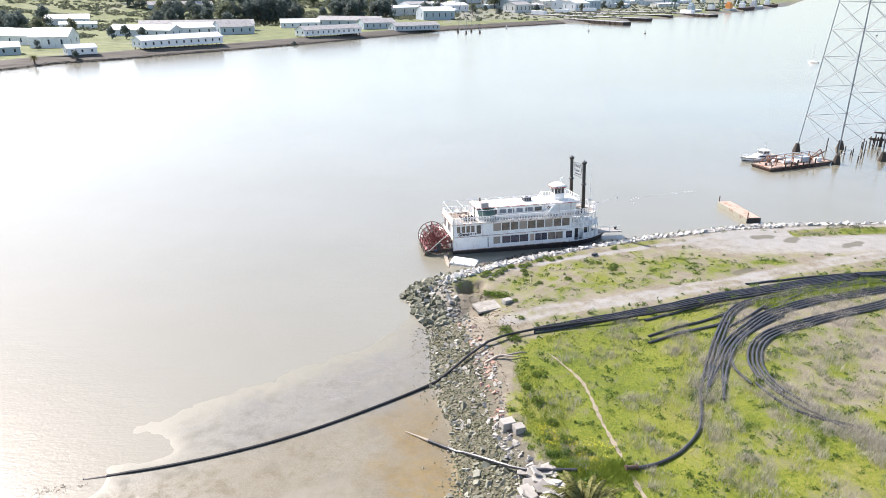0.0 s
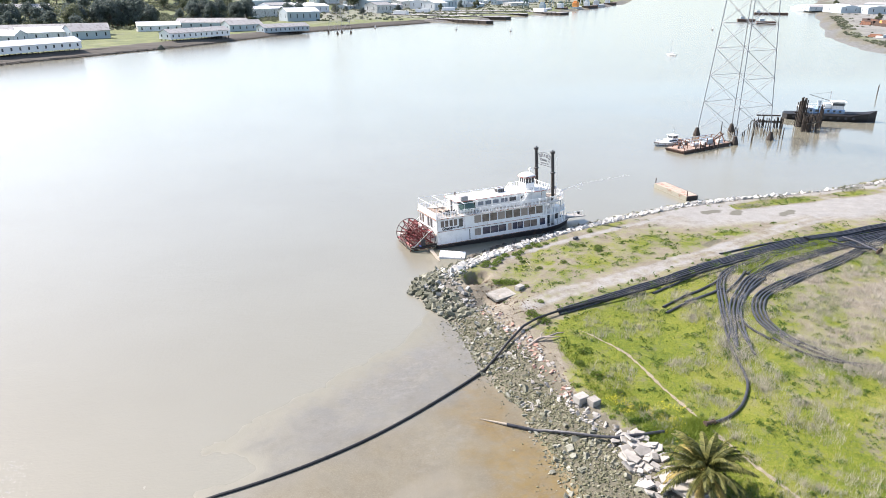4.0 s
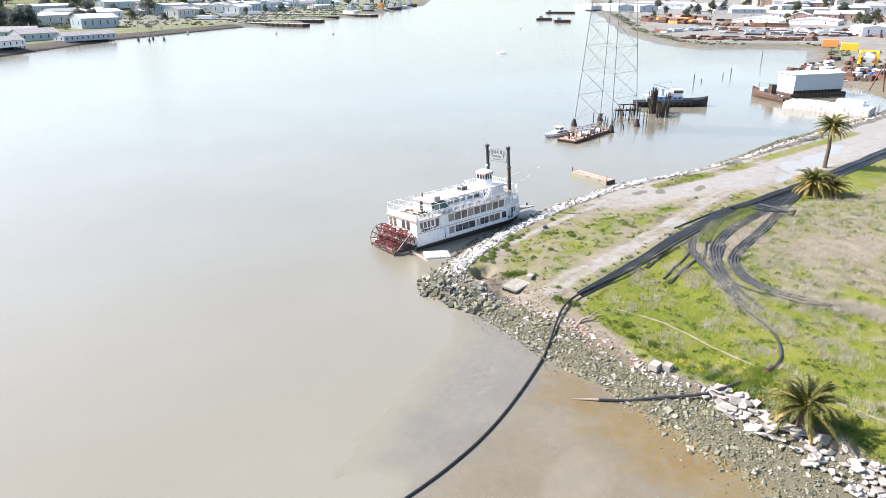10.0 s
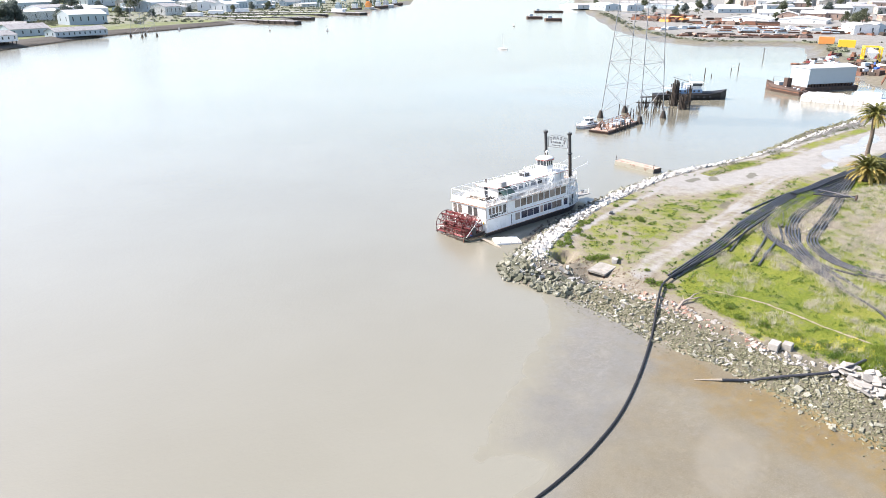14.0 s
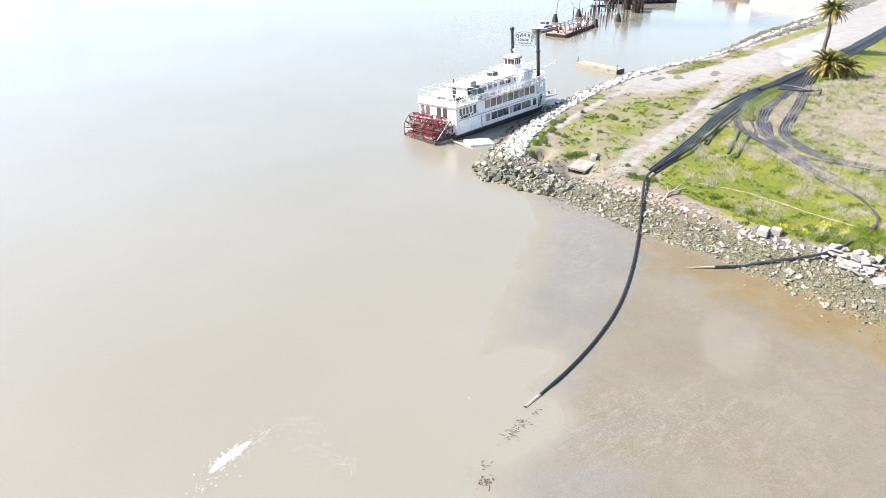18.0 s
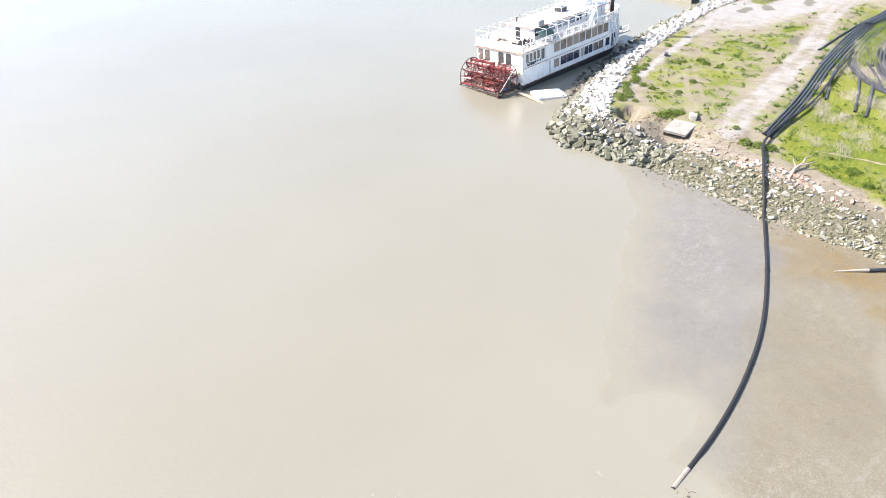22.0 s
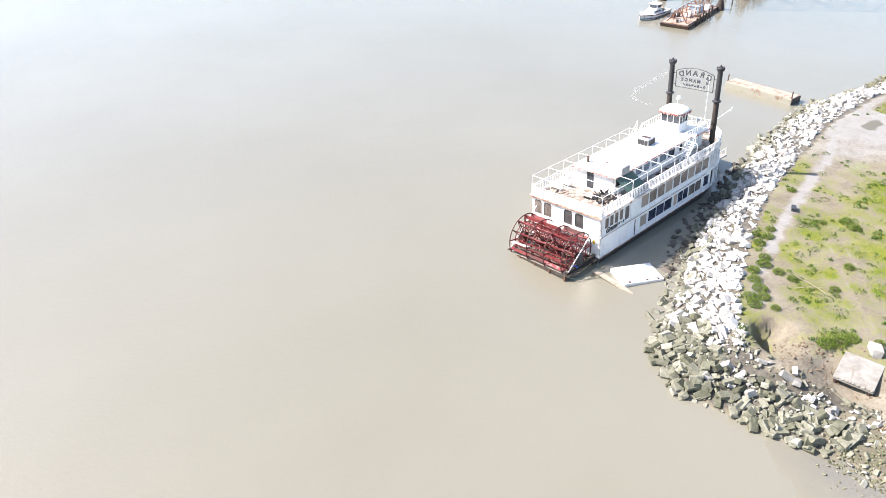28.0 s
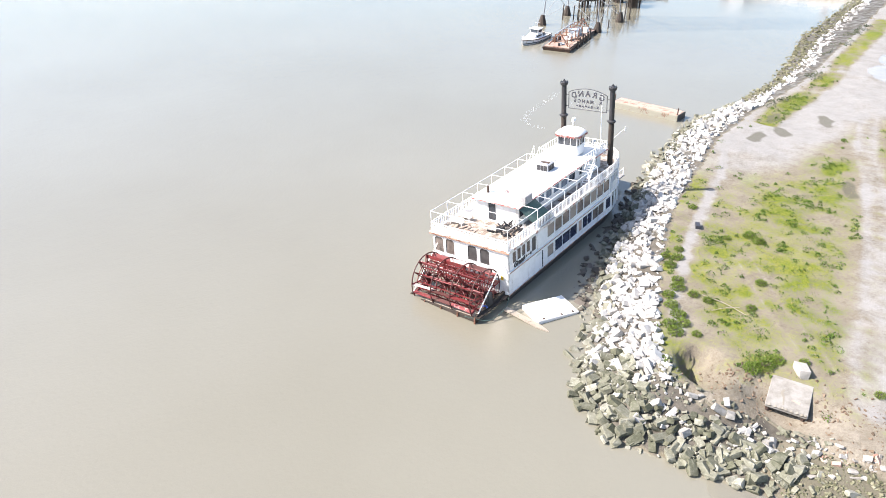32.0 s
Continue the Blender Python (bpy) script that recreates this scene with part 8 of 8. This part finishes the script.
STEEL = "stack of rusty steel and pipe in the yard"
RUSTS = ("rust", "rustdark", "rust", "timber", "rustpale")
SMALL, MEDIUM = ((6, 14), (1.5, 3.5), (1.2, 2.8)), ((8, 18), (3, 6), (2, 4))
yard_row((403, 426), (473, 371), 34, 1, SMALL, RUSTS, "steel_stack", STEEL, "steel stack", "steel stacks")
yard_row((395, 440), (440, 405), 14, 2, SMALL, RUSTS, "steel_stack", STEEL, "steel stack", "steel stacks")
yard_row((443, 503), (534, 511), 22, 3, SMALL, ("bluegrey", "steel", "white", "rust"), "yard_trailer", "pale trailer parked in the yard", "trailer", "yard trailers")
yard_row((505, 486), (610, 386), 36, 4, SMALL, ("white", "bluegrey", "rust", "whitetrim", "steel"), "yard_trailer", "pale trailer parked in the yard", "trailer", "yard trailers")
yard_row((520, 500), (640, 400), 26, 14, SMALL, ("white", "rust", "bluegrey"), "yard_trailer", "pale trailer parked in the yard", "trailer", "yard trailers")
yard_row((572, 575), (611, 500), 18, 5, MEDIUM, RUSTS, "steel_stack", STEEL, "steel stack", "steel stacks")
yard_row((578, 676), (580, 598), 22, 6, ((8, 16), (5, 9), (3, 6)), ("rust", "orange", "rust", "rustdark"), "scrap_heap", "tall heap of red rusty scrap steel", "scrap", "scrap heaps", 10)
yard_row((709, 750), (643, 574), 18, 7, MEDIUM, RUSTS, "steel_stack", STEEL, "steel stack", "steel stacks", 12)
yard_row((314, 263), (309, 219), 30, 8, ((3, 8), (2, 4), (1.2, 3.5)), ("rust", "rustdark", "bluegrey", "white", "timber", "rust"), "yard_clutter", "boatyard machinery and scrap on the shore", "machinery", "boatyard clutter", 9)
yard_row((290, 225), (285, 180), 22, 9, ((3, 8), (2, 4), (1.5, 3.5)), ("rust", "rustdark", "white", "timber"), "yard_clutter", "boatyard machinery and scrap on the shore", "machinery", "boatyard clutter", 8)
yard_row((312, 262), (362, 260), 26, 31, ((2, 5), (1.5, 3), (1.0, 3.0)), ("rustdark", "rust", "timber", "bluegrey", "red", "black"), "yard_clutter", "boatyard machinery and scrap on the shore", "machinery", "boatyard clutter", 12)
yard_row((300, 232), (350, 225), 22, 32, ((2, 5), (1.5, 3), (1.0, 3.0)), ("rustdark", "rust", "timber", "blue", "steel", "black"), "yard_clutter", "boatyard machinery and scrap on the shore", "machinery", "boatyard clutter", 12)
yard_row((470, 450), (600, 330), 30, 33, SMALL, ("rustdark", "timber", "bluegrey", "rust"), "steel_stack", STEEL, "steel stack", "steel stacks")
SHED = "pale industrial shed on the far shore"


def shed_row(p, q, n, seed, ln, wd, h, mats, roofs, jitter=15):
    R = random.Random(seed)
    rot = math.degrees(math.atan2(q[1] - p[1], q[0] - p[0]))
    for i in range(n):
        t = (i + 0.5) / n
        x, y = p[0] + (q[0] - p[0]) * t + R.uniform(-jitter, jitter), p[1] + (q[1] - p[1]) * t + R.uniform(-jitter, jitter)
        house(x, y, rot + R.choice((0, 0, 90)) + R.uniform(-5, 5), R.uniform(*ln), R.uniform(*wd), R.uniform(*h), R.uniform(1.0, 3.5), R.choice(mats), R.choice(roofs), SHED, 0, 4, group="east shore sheds")


shed_row((658, 595), (705, 508), 2, 21, (50, 60), (40, 50), (3, 4), ("white",), ("roofwhite",), 4)
shed_row((740, 640), (860, 480), 7, 22, (25, 45), (15, 25), (5, 8), ("white", "bluegrey", "rustpale"), ("metalroof", "roofwhite", "roofgrey"))
shed_row((881, 791), (1084, 662), 10, 23, (25, 50), (18, 30), (6, 11), ("white", "bluegrey", "slab"), ("metalroof", "roofwhite", "roofgrey"), 25)
shed_row((925, 1031), (978, 884), 7, 24, (50, 90), (20, 35), (6, 10), ("bluegrey", "white"), ("metalroof", "roofgrey"), 25)
shed_row((861, 1114), (793, 905), 6, 25, (40, 80), (20, 30), (6, 10), ("white", "bluegrey"), ("metalroof", "roofgrey"), 20)
shed_row((1100, 950), (1300, 720), 10, 26, (30, 60), (20, 40), (7, 14), ("white", "slab", "rustpale"), ("metalroof", "roofwhite", "roofgrey"), 35)
shed_row((1266, 1087), (1564, 941), 12, 27, (30, 60), (20, 40), (8, 16), ("white", "slab", "bluegrey"), ("metalroof", "roofwhite", "roofgrey"), 50)
shed_row((560, 400), (640, 330), 4, 28, (25, 45), (15, 22), (5, 8), ("white", "bluegrey"), ("metalroof", "roofwhite"), 10)
shed_row((470, 300), (560, 250), 4, 29, (25, 40), (15, 22), (5, 8), ("white", "bluegrey"), ("metalroof", "roofwhite"), 10)
for x, y, mt in ((438, 333, "orange"), (417, 305, "yellow")):
    c = thing("shipping_container", pose(x, y, on_ground(x, y), 0, 0, -55) @ Matrix.Scale(0.78, 4), ("bright yellow" if mt == "yellow" else "faded orange") + " steel container stack on the shore", "container", "containers")
    part("lower_box", MB().chamfer(-6.5, 6.5, -3, 3, 0, 3.0, 0.1), M[mt], c)
    part("upper_box", MB().chamfer(-6.5, 6.5, -3, 3, 3.0, 6.0, 0.1), M[mt], c)


# ---- trees ----
def tree_mesh(seed, h, spread, dense, size):
    R = random.Random(seed)
    wood, crown = MB(), MB()
    wood.tube([(0, 0, -0.5), (0.1, 0, h * 0.3), (0.3, 0.2, h * 0.62), (0.2, 0.1, h * 0.9)], [h * 0.035, h * 0.028, h * 0.018, 0.04], 7)
    tips = []
    for i in range(13):
        z = h * R.uniform(0.12, 0.78)
        a = i * 2.4 + R.uniform(-0.4, 0.4)
        r = spread * R.uniform(0.4, 1.0) * (1.1 - 0.7 * (z / h))
        q = Vector((r * math.cos(a), r * math.sin(a), z + h * R.uniform(0.03, 0.2)))
        wood.tube([(0.1, 0.1, z * 0.85), q * 0.55 + Vector((0, 0, z * 0.42)), q], [h * 0.012, h * 0.008, 0.03], 5)
        tips += [q, q * 0.7 + Vector((0, 0, z * 0.3))]
    tips += [Vector((R.uniform(-1, 1), R.uniform(-1, 1), h * R.uniform(0.85, 1.0))) for _ in range(4)]
    for t in tips:
        rad = spread * R.uniform(0.28, 0.5)
        for _ in range(dense):
            d = Vector((R.gauss(0, 1), R.gauss(0, 1), R.gauss(0, 0.75))).normalized() * rad * R.uniform(0.45, 1.05)
            c, n = t + d, Vector((R.uniform(-1, 1), R.uniform(-1, 1), R.uniform(-0.2, 1))).normalized()
            u = n.orthogonal().normalized()
            v = n.cross(u)
            s = size * R.uniform(0.6, 1.3)
            crown.add([c + u * s, c + v * s * 0.7, c - u * s, c - v * s * 0.6 + n * s * 0.3], [(0, 1, 2), (0, 2, 3)])
    return wood.mesh("trunk"), crown.mesh("crown")


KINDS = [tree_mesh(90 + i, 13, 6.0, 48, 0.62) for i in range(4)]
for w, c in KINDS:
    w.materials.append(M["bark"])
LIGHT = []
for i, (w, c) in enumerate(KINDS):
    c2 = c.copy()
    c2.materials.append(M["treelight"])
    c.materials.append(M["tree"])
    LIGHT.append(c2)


def tree(x, y, s, k, light=False, sz=None):
    th = thing("tree", pose(x, y, on_ground(x, y), 0, 0, k * 77) @ Matrix.Diagonal((s, s, sz or s, 1)), "broad olive-green tree on the far shore" if light else "dark evergreen tree on the far shore", "tree", "far trees")
    part("trunk", KINDS[k % 4][0], None, th)
    part("crown", LIGHT[k % 4] if light else KINDS[k % 4][1], None, th)


R = random.Random(95)
for i in range(170):
    x, y = R.uniform(-520, 40), R.uniform(560, 1150)
    d = float(seg_dist(np.array([x]), np.array([y]), WEST)[0])
    if not inside(np.array([x]), np.array([y]), WEST)[0] or d < 150 or wave(np.array([x]), np.array([y]), 130, 41)[0] < 0.05:
        continue
    tree(x, y, R.uniform(0.7, 1.5), i, R.random() < 0.5)
for cx, cy, n, s in ((-215, 735, 6, 1.5), (-185, 752, 8, 1.8), (-165, 775, 6, 1.6), (-272, 772, 4, 1.4), (-115, 842, 8, 1.6), (-75, 880, 9, 1.5), (-330, 560, 5, 1.2), (-380, 600, 6, 1.3), (-10, 905, 5, 1.2)):
    for i in range(n):
        tree(cx + R.gauss(0, 11), cy + R.gauss(0, 9), s * R.uniform(0.7, 1.15), i, R.random() < 0.25)
for x, y, s in ((-210, 412, 0.4), (-108, 527, 0.42), (-246, 540, 0.65), (-238, 546, 0.7), (-228, 552, 0.6), (-255, 455, 0.4)):
    tree(x, y, s, int(-x) % 4)
for i in range(70):
    x, y = R.uniform(620, 1500), R.uniform(420, 1300)
    if inside(np.array([x]), np.array([y]), BANK)[0]:
        tree(x, y, R.uniform(0.7, 1.4), i, R.random() < 0.6)
R = random.Random(97)
for i in range(420):
    x, y = R.uniform(-350, 800), R.uniform(880, 1900)
    p, q = np.array([x]), np.array([y])
    d = float(seg_dist(p, q, WEST)[0])
    if inside(p, q, WEST)[0] and (d > 300 or (d > 45 and i % 5 == 0)) and d < 640:
        tree(x, y, R.uniform(1.0, 1.9) if d > 300 else R.uniform(0.6, 1.0), i, R.random() < 0.5)
palm(-222.0, 390.0, 4.0, 2.6, 30, 55, "small feather palm on the far shore")


# scrub on the hillside and along the far yards
def bush_field(name, label, mat, n, area, seed, land, dmin, size, thresh, dmax=1e9):
    r = np.random.RandomState(seed)
    px, py = r.uniform(area[0], area[1], n), r.uniform(area[2], area[3], n)
    ok = inside(px, py, land) & (seg_dist(px, py, land) > dmin) & (seg_dist(px, py, land) < dmax) & (wave(px, py, 90, seed) + 0.5 * wave(px, py, 25, seed + 1) > thresh)
    px, py = px[ok], py[ok]
    pz = height(px, py)
    R = random.Random(seed)
    mb = MB()
    for x, y, z in zip(px, py, pz):
        s = size * R.uniform(0.5, 1.4)
        for _ in range(16):
            d = Vector((R.gauss(0, 1), R.gauss(0, 1), abs(R.gauss(0, 0.8)))).normalized() * s * R.uniform(0.4, 1)
            nn = Vector((R.uniform(-1, 1), R.uniform(-1, 1), R.uniform(0, 1))).normalized()
            u = nn.orthogonal().normalized() * s * R.uniform(0.25, 0.5)
            v = nn.cross(u)
            c = Vector((x + d.x, y + d.y, z + d.z * 0.7))
            mb.add([c + u, c + v * 0.7, c - u, c - v * 0.7], [(0, 1, 2, 3)])
    tagged(new(name, mb.mesh(name)), label, "scrub", kind="stuff").data.materials.append(mat)


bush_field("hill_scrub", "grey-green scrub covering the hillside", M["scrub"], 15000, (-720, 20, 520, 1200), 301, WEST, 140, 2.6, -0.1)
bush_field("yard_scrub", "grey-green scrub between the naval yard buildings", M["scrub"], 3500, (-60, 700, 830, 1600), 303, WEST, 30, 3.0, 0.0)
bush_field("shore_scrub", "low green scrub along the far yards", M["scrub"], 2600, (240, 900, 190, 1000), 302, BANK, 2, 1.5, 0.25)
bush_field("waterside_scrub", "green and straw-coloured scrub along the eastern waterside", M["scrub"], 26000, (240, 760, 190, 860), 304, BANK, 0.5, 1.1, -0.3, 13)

# ---- grass, weeds and dry stalks ----
def clump(R, mb, x, y, z, n, h, w, lean, thin=0.16):
    for _ in range(n):
        a = R.uniform(0, 6.283)
        bx, by = x + R.gauss(0, w), y + R.gauss(0, w)
        hh, s = h * R.uniform(0.5, 1.2), h * thin
        tx, ty = bx + math.cos(a) * lean * hh, by + math.sin(a) * lean * hh
        px, py = -math.sin(a) * s, math.cos(a) * s
        mb.add([(bx - px, by - py, z - 0.02), (bx + px, by + py, z - 0.02), (tx, ty, z + hh)], [(0, 1, 2)])


def tuft(R, mb, x, y, z, n, h, w, leaf):
    """A low rounded cushion of small leaves."""
    for _ in range(n):
        a, q = R.uniform(0, 6.283), math.sqrt(R.random())
        c = Vector((x + w * q * math.cos(a), y + w * q * math.sin(a), z + h * (1 - q * q) * R.uniform(0.3, 1.0)))
        nn = Vector((R.uniform(-1, 1), R.uniform(-1, 1), R.uniform(0.1, 1.2))).normalized()
        u = nn.orthogonal().normalized() * leaf * R.uniform(0.6, 1.4)
        v = nn.cross(u) * 0.6
        mb.add([c + u, c + v, c - u, c - v], [(0, 1, 2, 3)])


def scatter(name, label, mat, n, area, test, blades, h, w, lean, seed, thin=0.16, leaf=0):
    """Many small plants as one object."""
    r = np.random.RandomState(seed)
    px, py = r.uniform(area[0], area[1], n), r.uniform(area[2], area[3], n)
    cv, z = cover(px, py), height(px, py)
    ok = test(px, py, cv, r.uniform(0, 1, n))
    R = random.Random(seed)
    mb = MB()
    for x, y, zz in zip(px[ok], py[ok], z[ok]):
        if leaf:
            tuft(R, mb, x, y, zz, blades, h * R.uniform(0.5, 1.4), w * R.uniform(0.4, 1.5), leaf)
        else:
            clump(R, mb, x, y, zz, blades, h * R.uniform(0.6, 1.4), w * R.uniform(0.6, 1.5), lean, thin)
    if mb.v:
        tagged(new(name, mb.mesh(name)), label, name.replace("_", " "), kind="stuff").data.materials.append(mat)


LAND = (6, 95, 36, 122)
scatter("grass", "bright green spring grass covering the field", M["grass"], 42000, LAND, lambda x, y, c, u: (c[:, 0] > 0.45) & (c[:, 1] < 0.4) & (u < c[:, 0] ** 2), 6, 0.13, 0.26, 0.6, 101)
scatter("weeds", "dark green leafy weeds in clumps", M["weed"], 9000, LAND, lambda x, y, c, u: (c[:, 0] > 0.4) & (c[:, 1] < 0.45) & (wave(x, y, 5, 31) > 0.3) | ((c[:, 0] > 0.35) & (u < 0.1)) | ((c[:, 0] > 0.3) & (seg_dist(x, y, BANK) < 3.5) & (y < 80) & (u < 0.6)), 34, 0.32, 0.42, 0.7, 102, leaf=0.075)
scatter("low_weeds", "small dark green weeds among the grass", M["weed"], 15000, LAND, lambda x, y, c, u: (c[:, 0] > 0.42) & (c[:, 1] < 0.4) & (wave(x, y, 2.3, 92) + 0.6 * wave(x, y, 9, 93) > 0.25) & (u < 0.75), 12, 0.2, 0.2, 0.7, 116, leaf=0.065)
scatter("weeds", "green weeds grown over the bundled pipes", M["weed"], 2600, (12, 62, 76, 98), lambda x, y, c, u: (seg_dist(x, y, OUTER[:5], False) < 2.3) & (wave(x, y, 3.2, 94) > 0.25), 30, 0.5, 0.34, 0.7, 117, leaf=0.08)
scatter("tall_grass", "bright green grass between the pipe bundles", M["lush"], 3000, (40, 72, 80, 96), lambda x, y, c, u: (seg_dist(x, y, [(44, 85.8), (50, 89.2), (58, 91.6), (66, 94)], False) < 1.5), 16, 0.5, 0.3, 0.5, 118, 0.06)
scatter("dead_grass", "pale yellow dead grass in the field", M["straw"], 9000, LAND, lambda x, y, c, u: (c[:, 0] > 0.35) & (c[:, 1] < 0.4) & (wave(x, y, 3.0, 95) > 0.35), 7, 0.2, 0.25, 0.8, 119, 0.06)
scatter("straw_grass", "pale straw-coloured dead grass", M["straw"], 5000, (28, 110, 42, 100), lambda x, y, c, u: (c[:, 0] < 0.6) & (c[:, 1] < 0.3) & (c[:, 2] < 0.2), 12, 0.16, 0.4, 0.9, 103, 0.05)
scatter("dry_stalks", "grey dry fennel stalks standing in the grass", M["dry"], 6800, (9, 110, 36, 92), lambda x, y, c, u: (c[:, 0] > 0.1) & (c[:, 2] < 0.2) & (c[:, 1] < 0.3) & ~((x < 45) & (y > 74 + 0.35 * x)) & (wave(x, y, 12, 33) + 0.5 * wave(x, y, 3.5, 34) + 0.02 * (x - 26) > 0.1), 60, 0.62, 0.36, 0.45, 104, 0.013)
scatter("wildflowers", "yellow wildflowers near the bank", M["flower"], 900, (8.5, 16.5, 48, 62), lambda x, y, c, u: ((((x - 10.5) / 1.1) ** 2 + ((y - 57.4) / 1.5) ** 2 < 1) & (u < 0.9)) | (seg_dist(x, y, [(12.6, 55.4), (13.4, 54.0), (14.4, 52.6)], False) < 0.5) | ((wave(x, y, 6, 35) > 0.3) & (c[:, 2] < 0.1) & (u < 0.25)), 22, 0.62, 0.3, 0.6, 105, leaf=0.045)
scatter("bank_weeds", "green leafy weeds along the top of the bank", M["weed"], 1500, (1, 130, 74, 140), lambda x, y, c, u: inside(x, y, BANK) & (seg_dist(x, y, BANK) < 2.6) & (wave(x, y, 8, 37) > 0.25), 34, 0.36, 0.42, 0.7, 106, leaf=0.08)
scatter("shore_brush", "low brownish brush on the grassy strip", M["straw"], 900, (60, 160, 116, 142), lambda x, y, c, u: inside(x, y, BANK) & (seg_dist(x, y, BANK) < 3.0) & (wave(x, y, 18, 39) > 0.0), 26, 0.3, 0.5, 0.8, 107, 0.05)


scatter("dry_stalks", "grey dry stalks grown through the pipes", M["dry"], 900, (25, 64, 50, 72), lambda x, y, c, u: (seg_dist(x, y, [(27.5, 58), (28.2, 63), (30.5, 68), (33, 72)], False) < 2.2) | (seg_dist(x, y, [(36.6, 64), (38, 61), (40, 57.6), (42, 54)], False) < 2.0), 60, 0.75, 0.4, 0.45, 108, 0.013)


scatter("tall_grass", "lush tall green grass along the bank beside the palm", M["lush"], 2000, (8.5, 18, 36, 70), lambda x, y, c, u: inside(x, y, BANK) & (c[:, 0] > 0.2) & (seg_dist(x, y, BANK) < 4.5 + 2 * wave(x, y, 7, 61)), 14, 0.24, 0.24, 0.6, 110, 0.09)
scatter("tall_grass", "clumps of taller green grass in the field", M["lush"], 2600, LAND, lambda x, y, c, u: (c[:, 0] > 0.55) & (c[:, 1] < 0.3) & (wave(x, y, 4, 63) > 0.55), 12, 0.2, 0.25, 0.6, 111, 0.09)


scatter("tall_grass", "tall green grass grown over the pipe", M["lush"], 1500, (10, 19, 49, 56), lambda x, y, c, u: seg_dist(x, y, [(11.6, 51.9), (13.5, 51.8), (16.4, 52.0)], False) < 1.3, 24, 0.42, 0.34, 0.7, 113, 0.05)
scatter("weeds", "dark green leafy weeds round the buried pipe", M["weed"], 420, (9.5, 19, 47, 60), lambda x, y, c, u: inside(x, y, BANK) & (wave(x, y, 3.2, 97) > -0.1) & (u < 0.6) & (x < 13.8) & (y < 57.5), 60, 0.45, 0.5, 0.7, 120, leaf=0.075)
scatter("weeds", "green weeds grown up between the pipes", M["weed"], 1500, (24, 70, 50, 90), lambda x, y, c, u: ((seg_dist(x, y, INNER[:5], False) < 2.4) & (wave(x, y, 5, 71) > 0.2)) | ((seg_dist(x, y, [(27, 58), (29, 65)], False) < 2.0) & (u < 0.35)) | ((seg_dist(x, y, MID[2:4], False) < 2.0) & (wave(x, y, 4, 72) > 0.35)), 40, 0.45, 0.5, 0.7, 114, leaf=0.085)
scatter("dry_stalks", "pale dry stalks hiding the pipe ends", M["dry"], 700, (34, 56, 50, 64), lambda x, y, c, u: seg_dist(x, y, [(38, 60.5), (40, 57.6), (41.5, 54)], False) < 1.7, 60, 0.75, 0.4, 0.45, 115, 0.013)


scatter("bank_brush", "brownish green brush along the rocky edge", M["scrub"], 900, (70, 150, 118, 142), lambda x, y, c, u: (seg_dist(x, y, BANK) < 1.6) & (wave(x, y, 16, 65) > 0.1), 40, 0.7, 0.7, 0.7, 112, leaf=0.12)


def shrub(x, y, s, seed):
    R = random.Random(seed)
    th = thing("shrub", pose(x, y, on_ground(x, y)), "dense bright green shrub on the bank", "shrub", "bank shrubs")
    mb, st = MB(), MB()
    for i in range(9):
        a = i * 0.7
        st.tube([(0, 0, -0.1), (0.5 * s * math.cos(a), 0.5 * s * math.sin(a), 0.55 * s)], [0.03, 0.01], 4)
    for i in range(560):
        d = Vector((R.gauss(0, 1), R.gauss(0, 1), abs(R.gauss(0, 0.7)))).normalized() * R.uniform(0.5, 1.0) * s
        c = Vector((d.x, d.y * 0.9, d.z * 0.75 + 0.05))
        n = Vector((R.uniform(-1, 1), R.uniform(-1, 1), R.uniform(0, 1))).normalized()
        u = n.orthogonal().normalized()
        v = n.cross(u)
        r = 0.085 * s * R.uniform(0.6, 1.3)
        mb.add([c + u * r, c + v * r * 0.6, c - u * r, c - v * r * 0.6], [(0, 1, 2, 3)])
    part("stem", st, M["bark"], th)
    part("foliage", mb, M["shrubleaf"], th)


for i, (x, y, s) in enumerate(((8.2, 79.6, 0.9), (8.8, 78.2, 0.8), (9.3, 77.0, 0.7), (6.6, 90.4, 0.8), (7.8, 90.0, 0.9), (9.0, 89.6, 0.7), (2.4, 95.4, 0.55), (8.0, 97.2, 0.7), (8.8, 98.2, 0.8), (12.6, 100.6, 0.8), (13.6, 101.2, 0.7), (7.4, 95.6, 0.5),
                                 (17.5, 103.6, 0.7), (19.0, 104.4, 0.6), (10.2, 88.0, 0.5), (10.5, 82.6, 0.5), (13.4, 54.6, 0.9), (12.2, 56.2, 0.8), (11.2, 59.4, 0.7), (13.8, 51.0, 0.9), (12.8, 49.2, 0.8), (14.5, 47.0, 0.7), (15.2, 41.0, 0.9), (14.2, 38.6, 0.9), (10.2, 63.2, 0.8), (9.4, 66.0, 0.7), (10.8, 68.6, 0.7), (10.8, 100.4, 0.7), (9.6, 99.4, 0.75), (6.4, 97.0, 0.8), (7.0, 97.9, 0.7), (12.6, 99.0, 0.6), (12.8, 97.6, 0.6), (15.6, 103.2, 0.7), (16.8, 104.6, 0.55), (14.5, 94.5, 0.55), (27.0, 101.0, 0.8), (26.4, 99.8, 0.8), (18.9, 95.8, 0.6), (25.0, 102.4, 0.5), (28.7, 108.6, 0.6))):
    shrub(x, y, s, 200 + i)
